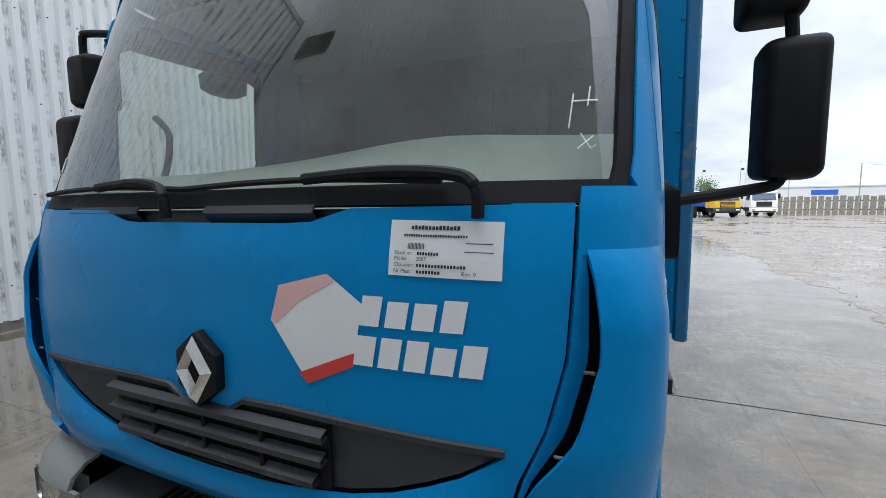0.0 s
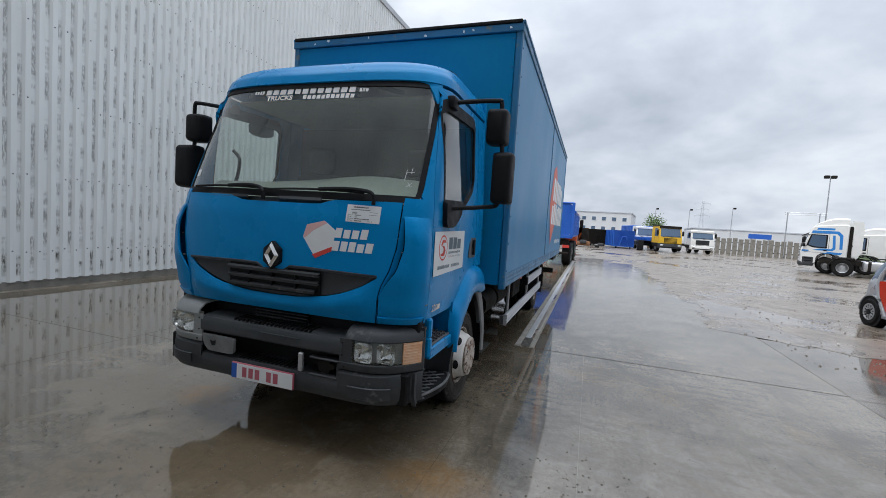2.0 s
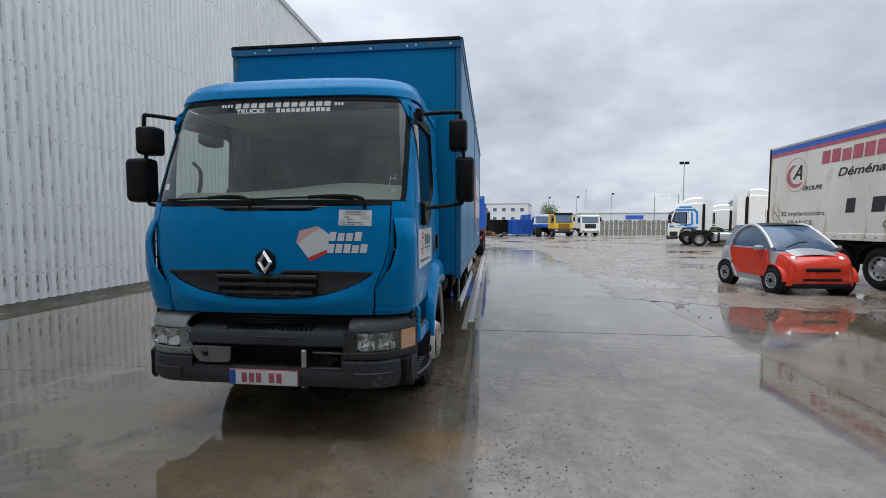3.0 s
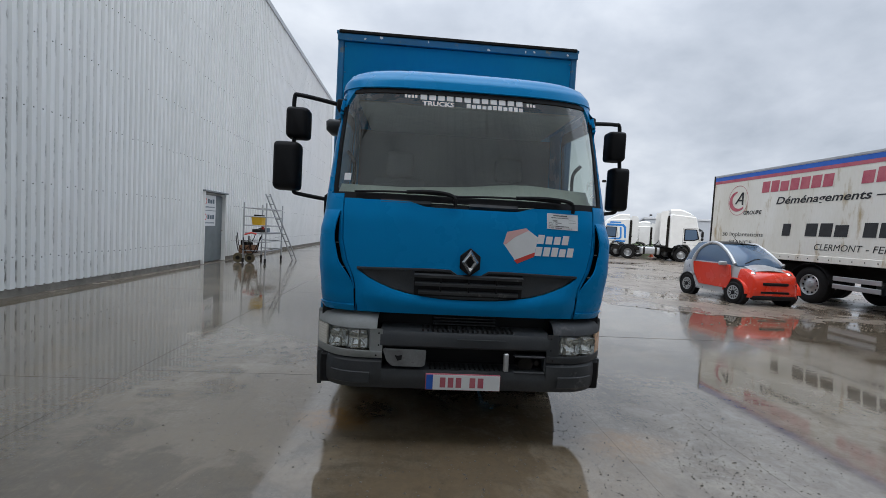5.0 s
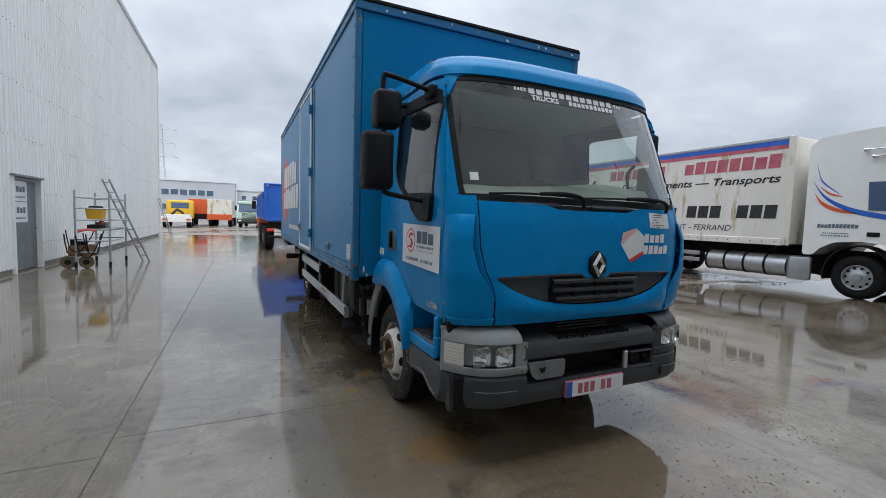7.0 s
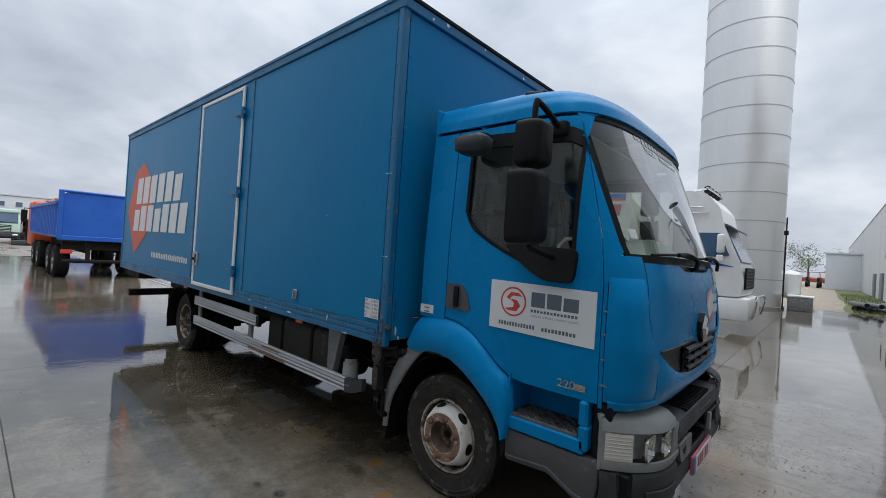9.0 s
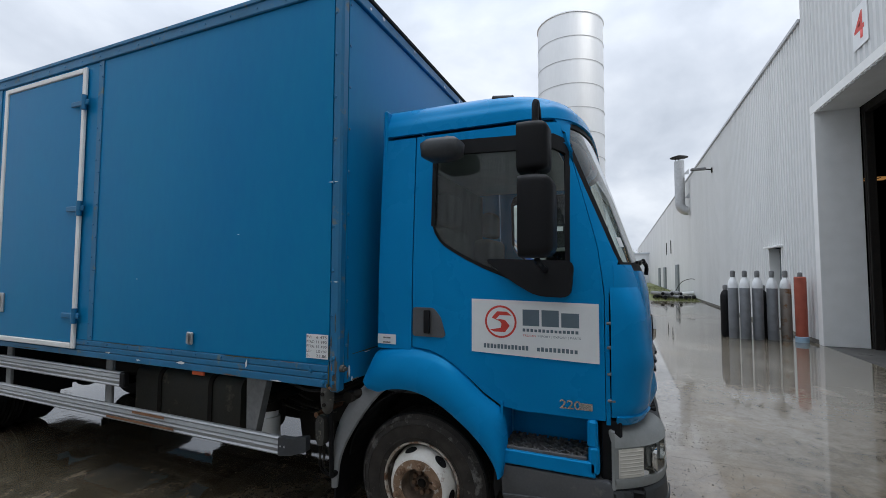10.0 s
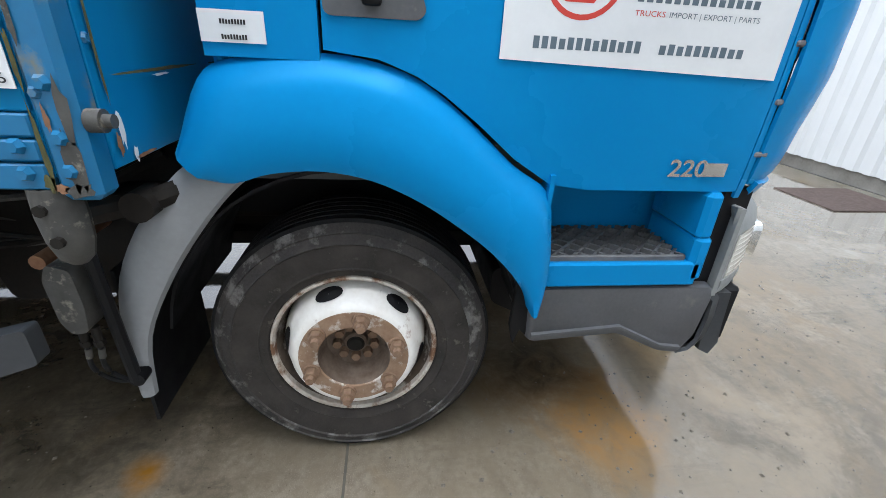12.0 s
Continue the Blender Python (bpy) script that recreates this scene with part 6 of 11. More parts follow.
def bumper():
    WRAP = 0.25
    # upper beam with a tread, lower apron, lamp corners that wrap round the side
    def rail(z, d, wd=1.01):
        """Front line of the bumper at a height: straight, turning round the corner."""
        pts = []
        for x in span(-wd, wd, 40):
            k = max(0, (abs(x) - 0.62) / (wd - 0.62))
            pts.append(Vector((x, d + 0.30 * k ** 2.6, z)))
        return pts
    def band(bm, zs_ds, x0, x1, thick=0.012, wd=1.035, n=24):
        rows = []
        for z, d in zs_ds:
            row = []
            for x in span(x0, x1, n):
                k = max(0, (abs(x) - 0.60) / (wd - 0.60))
                row.append(Vector((x, d + WRAP * k ** 3.2, z)))
            rows.append(row)
        return sheet(bm, rows, thick, -1.0)
    bm = BM()
    band(bm, [(0.392, 0.95), (0.402, 0.910), (0.435, 0.887), (0.50, 0.882), (0.535, 0.895), (0.545, 0.93), (0.545, 1.05)], -0.56, 0.56)
    for a, b in ((-1.035, -0.56), (0.56, 1.035)):
        band(bm, [(0.392, 0.95), (0.402, 0.910), (0.435, 0.887), (0.52, 0.88), (0.585, 0.885), (0.60, 0.90), (0.605, 0.93)], a, b)
    b = pieces("bumper", bm, M_GREYPL, TRUCK, "scuffed dark grey plastic front bumper")[0]
    bm = BM()
    band(bm, [(0.682, 0.96), (0.685, 0.905), (0.70, 0.886), (0.765, 0.884), (0.79, 0.90), (0.805, 0.94), (0.815, 1.10)], -0.575, 0.575)
    beam = part("upper_beam", bm, M_GREYPL, b)
    for i in range(19):
        bm = BM()
        x = -0.30 + i * 0.034
        box(bm, x, x + 0.014, 0.905, 1.03, 0.796, 0.816, 0.003)
        part("tread_rib", bm, M_PLASTIC, beam)
    bm = BM()
    box(bm, -0.06, 0.27, 0.876, 0.888, 0.750, 0.756, 0.002)
    part("beam_trim", bm, M_GREYPL, beam)
    for i in range(15):
        bm = BM()
        x = -0.24 + i * 0.034
        box(bm, x, x + 0.014, 0.90, 1.0, 0.543, 0.552, 0.003)
        part("tread_rib", bm, M_PLASTIC, b)
    # dark cavity and cooler seen between beam and apron, and above the beam
    bm = BM()
    box(bm, -0.62, 0.62, 1.06, 1.10, 0.40, 0.98)
    cav = part("cooler", bm, M_PLASTIC, TRUCK, "black cooler behind the bumper")
    for i in range(6):
        bm = BM()
        box(bm, -0.22, 0.22, 1.02, 1.05, 0.82 + i * 0.022, 0.83 + i * 0.022, 0.002)
        part("cooler_fin", bm, M_GREYPL, cav)
    # recessed side panels of the apron
    for sg in (-1, 1):
        bm = BM()
        rows = []
        for z, d in ((0.440, 0.878), (0.445, 0.872), (0.515, 0.868), (0.52, 0.874)):
            rows.append([Vector((sg * x, d + WRAP * max(0, (x - 0.60) / 0.435) ** 3.2, z)) for x in span(0.64, 0.90, 10)])
        sheet(bm, rows, 0.004, -1.0 if sg > 0 else 1.0)
        part("apron_panel", bm, M_GREYPL, b)
    # fog lamp blank and tow eye pocket
    bm = BM()
    prism(bm, rounded([(-0.555, 0.675), (-0.265, 0.672), (-0.27, 0.575), (-0.29, 0.562), (-0.49, 0.562), (-0.53, 0.60)], 0.012), "y", 0.878, 0.90)
    part("fog_lamp_blank", bm, M_LAMPGREY, b, "worn grey fog lamp cover")
    bm = BM()
    prism(bm, [(-0.475, 0.637), (-0.455, 0.632), (-0.425, 0.640), (-0.428, 0.607), (-0.455, 0.600)], "y", 0.8745, 0.884)
    part("chip", bm, M_PLASTIC, b, smooth=0)
    bm = BM()
    box(bm, 0.264, 0.298, 0.872, 0.90, 0.545, 0.668, 0.006)
    part("upright_trim", bm, M_ALU, b)
    bm = BM()
    cyl(bm, (0.43, 0.93, 0.585), (0.43, 1.05, 0.585), 0.05)
    cyl(bm, (0.50, 0.91, 0.60), (0.50, 1.0, 0.60), 0.018)
    part("tow_eye", bm, M_STEEL, b)
    bm = BM()
    for a in ((0.34, 0.56, 0.64, 0.655), (0.34, 0.56, 0.53, 0.545), (0.545, 0.56, 0.53, 0.655)):
        box(bm, a[0], a[1], 0.885, 0.95, a[2], a[3], 0.006)
    part("tow_frame", bm, M_GREYPL, b)
    # lamp corners
    for sg in (-1, 1):
        fl = -1.0 if sg > 0 else 1.0
        def line(x, d, z, wd=1.035):
            k = max(0, (x - 0.60) / (wd - 0.60))
            return Vector((sg * x, min(d + WRAP * k ** 3.2, 1.15), z))
        bm = BM()
        for zz in ([(0.605, 0.92), (0.61, 0.89), (0.635, 0.882), (0.655, 0.884), (0.66, 0.892)], [(0.800, 0.892), (0.805, 0.886), (0.84, 0.90), (0.87, 0.94), (0.885, 1.00), (0.885, 1.12)]):
            sheet(bm, [[line(x, d, z) for x in span(0.56 if zz[0][0] < 0.7 else 0.60, 1.034, 18)] for z, d in zz], 0.012, fl)
        sheet(bm, [[line(x, 0.888, z) for x in span(0.56, 0.645, 4)] for z in (0.655, 0.73, 0.805)], 0.012, fl)
        sheet(bm, [[line(x, 0.888, z) for x in span(1.015, 1.034, 3)] for z in (0.655, 0.73, 0.805)], 0.012, fl)
        # return along the side
        box(bm, *sorted((sg * 1.0, sg * 1.034)), 0.885 + WRAP, 0.90 + WRAP, 0.605, 0.88)
        h = part("lamp_housing", bm, M_CORNER if sg < 0 else M_GREYPL, TRUCK, "grey lamp corner with scuffs")
        bm = BM()
        sheet(bm, [[line(x, 0.955, z) for x in span(0.63, 1.0, 10)] for z in (0.655, 0.805)], 0.006, fl)
        rf = part("lamp_bowl", bm, M_LAMPBACK, h)
        for x in (0.722, 0.856):
            bm = BM()
            p = line(x, 0.897, 0.73)
            rings = []
            for k, d in ((1.0, 0.0), (0.96, 0.012), (0.82, 0.030), (0.5, 0.046), (0.12, 0.052), (0.01, 0.052)):
                rings.append([Vector((p.x + u * k, p.y + d, p.z + v * k)) for u, v in rounded([(-0.062, -0.062), (0.062, -0.062), (0.062, 0.062), (-0.062, 0.062)], 0.028, 4)])
            ring_tube(bm, rings, cap=False)
            part("reflector", bm, M_REFL, rf)
            bm = BM()
            cyl(bm, p + Vector((0, 0.0, 0)), p + Vector((0, 0.05, 0)), 0.009, seg=10)
            part("bulb", bm, M_CREAMLENS, rf)
        bm = BM()
        sheet(bm, [[line(x, 0.886 - 0.004 * math.sin(math.pi * (z - 0.66) / 0.14), z) for x in span(0.648, 0.94, 10)] for z in span(0.662, 0.798, 4)], 0.003, fl)
        part("headlamp_lens", bm, M_CLEAR, h, smooth=60)
        bm = BM()
        sheet(bm, [[line(x, 0.884, z) for x in span(0.946, 1.026, 8)] for z in span(0.662, 0.798, 4)], 0.012, fl)
        lens = part("indicator_lens", bm, M_CREAMLENS if sg < 0 else M_AMBER, h)
        for i in range(7):
            bm = BM()
            z = 0.672 + i * 0.018
            sheet(bm, [[line(x, 0.884 + o, z + dz) for x in span(0.95, 1.024, 6)] for dz, o in ((0, -0.0005), (0.004, -0.003), (0.008, -0.0005))], 0.002, fl)
            part("lens_rib", bm, M_CREAMLENS if sg < 0 else M_AMBER, lens)
        for x, z in ((0.585, 0.70), (0.585, 0.78), (0.60, 0.63)):
            bm = BM()
            cyl(bm, line(x, 0.882, z), line(x, 0.879, z), 0.006, seg=8)
            part("screw_hole", bm, M_PLASTIC, h)
        # shade between lamp corner and step set as a black block; torn lower end
        bm = BM()
        box(bm, *sorted((sg * 0.70, sg * 1.005)), 1.10, 1.20, 0.52, 0.93, 0.01)
        part("lamp_backing", bm, M_PLASTIC, h)
        bm = BM()
        prism(bm, [(1.06, 0.60), (1.13, 0.60), (1.12, 0.52), (1.135, 0.46), (1.105, 0.43), (1.10, 0.385), (1.06, 0.365), (1.04, 0.41), (1.05, 0.48)] if sg < 0 else [(1.06, 0.60), (1.16, 0.60), (1.15, 0.42), (1.10, 0.37), (1.06, 0.46)], "x", sg * 0.985, sg * 1.012)
        part("bumper_end", bm, M_GREYPL, b)
    # registration plate: white, red rim, blue end, bars for the characters
    bm = BM()
    box(bm, -0.262, 0.244, 0.862, 0.880, 0.414, 0.522, 0.003)
    pl = part("number_plate", bm, M_WINEINK, b, "white registration plate with red bars and rim")
    bm = BM()
    box(bm, -0.212, 0.241, 0.8585, 0.8615, 0.418, 0.5185)
    part("plate_face", bm, M_STICKER, pl, smooth=0)
    bm = BM()
    box(bm, -0.257, -0.2125, 0.8585, 0.8615, 0.419, 0.5175)
    part("plate_band", bm, M_TIPBLUE, pl, smooth=0)
    bm = BM()
    f = lambda u, v, l: (u, 0.857, v)
    bars(bm, f, -0.165, 0.434, 0.16, 0.068, 3, 0.3, 0, 0, 31)
    bars(bm, f, 0.035, 0.434, 0.11, 0.068, 2, 0.3, 0, 0, 32)
    pieces("plate_bar", bm, M_WINEINK, pl, smooth=0)


def mirrors():
    for sg in (-1, 1):
        X = lambda x: sg * x
        B = 0.0 if sg < 0 else 0.19
        bm = BM()
        tube(bm, smooth_path([(X(0.985), 1.50, 2.41), (X(1.15), 1.47 + B / 2, 2.435), (X(1.28 if sg > 0 else 1.31), 1.45 + B, 2.455), (X(1.315 if sg > 0 else 1.345), 1.45 + B, 2.44), (X(1.32 if sg > 0 else 1.35), 1.45 + B, 2.30)], 5), 0.016, 10)
        tube(bm, smooth_path([(X(1.34), 1.45 + B, 1.78), (X(1.33), 1.45 + B, 1.72), (X(1.27), 1.45 + B, 1.70), (X(1.02), 1.46, 1.665)], 5), 0.016, 10)
        tube(bm, [(X(1.335), 1.45 + B, 2.16), (X(1.345), 1.45 + B, 2.05)], 0.016, 10)
        arm = pieces("mirror_arm", bm, M_PLASTIC, TRUCK, "black bent mirror arm")[0]
        bm = BM()
        box(bm, *sorted((X(0.95), X(1.03))), 1.44, 1.56, 2.36, 2.45, 0.02, 2)
        part("arm_bracket", bm, M_PLASTIC, arm)
        for z0, z1, x0, x1, y0, y1 in ((2.145 if sg > 0 else 2.125, 2.395 if sg > 0 else 2.36, 1.22 if sg > 0 else 1.23, 1.37 if sg > 0 else 1.40, 1.39, 1.53), (1.725, 2.095, 1.285 if sg < 0 else 1.278, 1.477 if sg < 0 else 1.425, 1.36 if sg < 0 else 1.40, 1.51 if sg < 0 else 1.545)):
            y0, y1 = y0 + B, y1 + B
            bm = BM()
            prof = []
            for k in span(0, 1, 8):
                # shell: wide at the glass, rounded to the front
                prof.append(k)
            rings = []
            cx, cz = (x0 + x1) / 2, (z0 + z1) / 2
            for k, sc in ((0.0, 0.45), (0.06, 0.72), (0.18, 0.90), (0.4, 0.985), (0.7, 1.0), (1.0, 0.97)):
                y = y0 + (y1 - y0) * k
                hw, hh = (x1 - x0) / 2 * (0.35 + 0.65 * sc), (z1 - z0) / 2 * (0.6 + 0.4 * sc)
                ring = []
                for p in rounded([(-hw, -hh), (hw, -hh), (hw, hh), (-hw, hh)], min(hw, hh) * 0.42, 4):
                    ring.append(Vector((X(cx + p[0] * (1 if sg > 0 else 1)), y, cz + p[1])))
                rings.append(ring)
            ring_tube(bm, rings)
            mh = part("mirror_housing", bm, M_PLASTIC, TRUCK, "black rounded mirror housing", smooth=60)
            bm = BM()
            hw, hh = (x1 - x0) / 2 - 0.018, (z1 - z0) / 2 - 0.018
            pts = rounded([(-hw, -hh), (hw, -hh), (hw, hh), (-hw, hh)], 0.03, 4)
            bm.faces.new([bm.verts.new((X(cx + p[0]), y1 + 0.002, cz + p[1])) for p in pts])
            part("mirror_glass", bm, M_REFL, mh, smooth=0)
        # kerb mirror over the right door only
        if sg > 0:
            continue
        bm = BM()
        rings = []
        for k, sc in ((0, 0.6), (0.2, 0.95), (0.8, 1.0), (1.0, 0.75)):
            z = 2.285 + 0.115 * k
            rings.append([Vector((X(1.13 + p[0] * sc), 2.01 + p[1] * sc, z + 0.02 * p[0])) for p in rounded([(-0.075, -0.12), (0.075, -0.12), (0.075, 0.12), (-0.075, 0.12)], 0.05, 3)])
        ring_tube(bm, rings)
        km = part("kerb_mirror", bm, M_GREYPL if sg < 0 else M_PLASTIC, TRUCK, "dark grey kerb mirror over the door", smooth=60)
        bm = BM()
        tube(bm, [(X(0.98), 2.0, 2.43), (X(1.08), 2.0, 2.42), (X(1.12), 2.0, 2.39)], 0.022, 8)
        part("kerb_mirror_arm", bm, M_PLASTIC, km)


def wheel_mesh(parent, at, face, steer, covered=False):
    """Lorry wheel: tyre with tread grooves and sidewall rings, rim ring, dished disc with hand holes, hub and nuts. face: +1 or -1 along x."""
    bm = BM()
    R, W = 0.41, 0.125
    side = [(0.240, W - 0.022), (0.250, W - 0.004), (0.268, W + 0.002), (0.272, W + 0.006), (0.277, W + 0.002), (0.315, W + 0.006), (0.345, W + 0.004), (0.349, W + 0.008), (0.354, W + 0.003), (0.375, W - 0.003), (0.379, W + 0.001), (0.386, W - 0.008), (0.400, W - 0.022)]
    tread = []
    for i, y in enumerate((-0.085, -0.050, -0.017, 0.017, 0.050, 0.085)):
        tread += [(R, y - 0.013), (R, y + 0.012), (R - 0.011, y + 0.015), (R - 0.011, y + 0.018)] if i < 5 else [(R, y - 0.013), (R, y + 0.012)]
    prof = [(r, -y) for r, y in side] + tread + [(r, y) for r, y in reversed(side)]
    lathe(bm, [(r, -face * y) for r, y in prof], at, "x", 72, closed=False)
    c = Vector(at)
    for v in bm.verts:
        # the tyre stands on the ground with a slight bulge
        if v.co.z < 0.012:
            v.co.z = 0.001
        low = max(0.0, (c.z - 0.20 - v.co.z) / 0.21)
        v.co.x += (v.co.x - c.x) * 0.10 * low ** 2 * (1 if abs(v.co.x - c.x) > 0.09 else 0)
    for f in bm.faces:
        q = f.calc_center_median() - c
        r = math.hypot(q.y, q.z)
        f.material_index = 0 if abs(q.x) < W - 0.02 or r > 0.397 else (1 if r < 0.345 else 2)
    tyre = part("wheel", bm, M_RUBBER, parent, "worn lorry tyre on a rusty white rim" if steer else "", smooth=40)
    tyre.data.materials.append(M_SIDEWALL)
    tyre.data.materials.append(M_SCUFF)
    o = face
    f0 = (0.135 if covered else 0.112) if steer else -0.06
    bm = BM()
    lathe(bm, [(0.238, o * 0.098), (0.246, o * 0.112), (0.243, o * 0.120), (0.238, o * 0.121), (0.232, o * 0.116), (0.230, o * 0.100)], c, "x", 64, closed=False)
    part("rim", bm, M_LIP, tyre, "chipped white rim ring with rust", smooth=40)
    bm = BM()
    lathe(bm, [(0.230, o * 0.100), (0.221, o * 0.050), (0.216, o * (f0 - 0.075)), (0.185, o * (f0 - 0.08))], c, "x", 64, closed=False)
    part("rim_barrel", bm, M_BARREL, tyre, "rusty inner rim with shade in its colour", smooth=40)
    bm = BM()
    lathe(bm, [(0.214, o * (f0 - 0.074)), (0.212, o * (f0 - 0.045)), (0.209, o * (f0 - 0.030)), (0.180, o * (f0 + 0.036)), (0.172, o * (f0 + 0.047)), (0.161, o * (f0 + 0.051)), (0.148, o * (f0 + 0.0505))], c, "x", 56, closed=False)
    part("disc", bm, M_RIM, tyre, "white dished wheel disc", smooth=60)
    bm = BM()
    lathe(bm, [(0.158, o * (f0 + 0.0505)), (0.156, o * (f0 + 0.0525)), (0.108, o * (f0 + 0.0525)), (0.104, o * (f0 + 0.049))], c, "x", 48, closed=False)
    hub = part("hub", bm, M_HUB, tyre, "brown rusty hub", smooth=35)
    bm = BM()
    lathe(bm, [(0.104, o * (f0 + 0.049)), (0.097, o * (f0 + 0.010)), (0.088, o * (f0 - 0.030)), (0.076, o * (f0 - 0.036)), (0.036, o * (f0 - 0.040)), (0.034, o * (f0 - 0.020)), (0.028, o * (f0 - 0.014)), (0.0, o * (f0 - 0.018))], c, "x", 48, closed=False)
    part("hub_recess", bm, M_HUBCONE, hub, smooth=35)
    bm = BM()
    lathe(bm, [(0.027, o * (f0 - 0.0135)), (0.020, o * (f0 - 0.008)), (0.0, o * (f0 - 0.007))], c, "x", 20, closed=False)
    part("hub_cap", bm, M_STEEL, tyre)
    for i in range(0 if covered else 6):
        a = 2 * math.pi * (i + 0.67) / 6
        bm = BM()
        q = c + Vector((o * (f0 + 0.051), 0.131 * math.cos(a), 0.131 * math.sin(a)))
        d = Vector((o, 0, 0))
        cyl(bm, q, q + d * 0.007, 0.027, 0.025, seg=12)
        cyl(bm, q + d * 0.007, q + d * 0.030, 0.021, seg=6)
        cyl(bm, q + d * 0.030, q + d * 0.046, 0.012, seg=8)
        part("wheel_nut", bm, M_NUT, tyre)
    for i in range(9):
        a = 2 * math.pi * (i + 0.8) / 9
        bm = BM()
        q = c + Vector((o * (f0 - 0.040), 0.057 * math.cos(a), 0.057 * math.sin(a)))
        cyl(bm, q, q + Vector((o * 0.022, 0, 0)), 0.0155, 0.014, seg=6)
        part("hub_bolt", bm, M_NUT, tyre)
    for i in range(6):
        a = 2 * math.pi * (i + 1.17) / 6
        bm = BM()
        rows = []
        for s in (0.02, 0.4, 0.75, 1.0):
            row = []
            for k in range(16):
                b = 2 * math.pi * k / 16
                u, t = 0.44 + 0.34 * s * math.sin(b), 0.040 * s * math.cos(b)
                r, h = 0.209 - 0.029 * u + 0.0022, f0 - 0.030 + 0.066 * u + 0.001
                row.append(c + Vector((o * h, r * math.cos(a + t / 0.19), r * math.sin(a + t / 0.19))))
            rows.append(row)
        ring_tube(bm, rows, cap=False)
        part("hand_hole", bm, M_PLASTIC, tyre, smooth=0)
    if covered:
        # flat cover plate over the nuts, pierced all round
        bm = BM()
        lathe(bm, [(0.0, o * (f0 + 0.076)), (0.060, o * (f0 + 0.077)), (0.150, o * (f0 + 0.074)), (0.163, o * (f0 + 0.070)), (0.166, o * (f0 + 0.063)), (0.163, o * (f0 + 0.056)), (0.150, o * (f0 + 0.053))], c, "x", 48, closed=False)
        cover = part("nut_cover", bm, M_LIP, tyre, "pale pierced cover plate over the wheel nuts", smooth=50)
        for i in range(8):
            a = 2 * math.pi * (i + 0.3) / 8
            bm = BM()
            ring = []
            for k in range(12):
                b = 2 * math.pi * k / 12
                r, t = 0.130 + 0.017 * math.sin(b), 0.011 * math.cos(b)
                ring.append(bm.verts.new(c + Vector((o * (f0 + 0.0768), r * math.cos(a) - t * math.sin(a), r * math.sin(a) + t * math.cos(a)))))
            bm.faces.new(ring)
            part("cover_hole", bm, M_PLASTIC, cover, smooth=0)
    return tyre


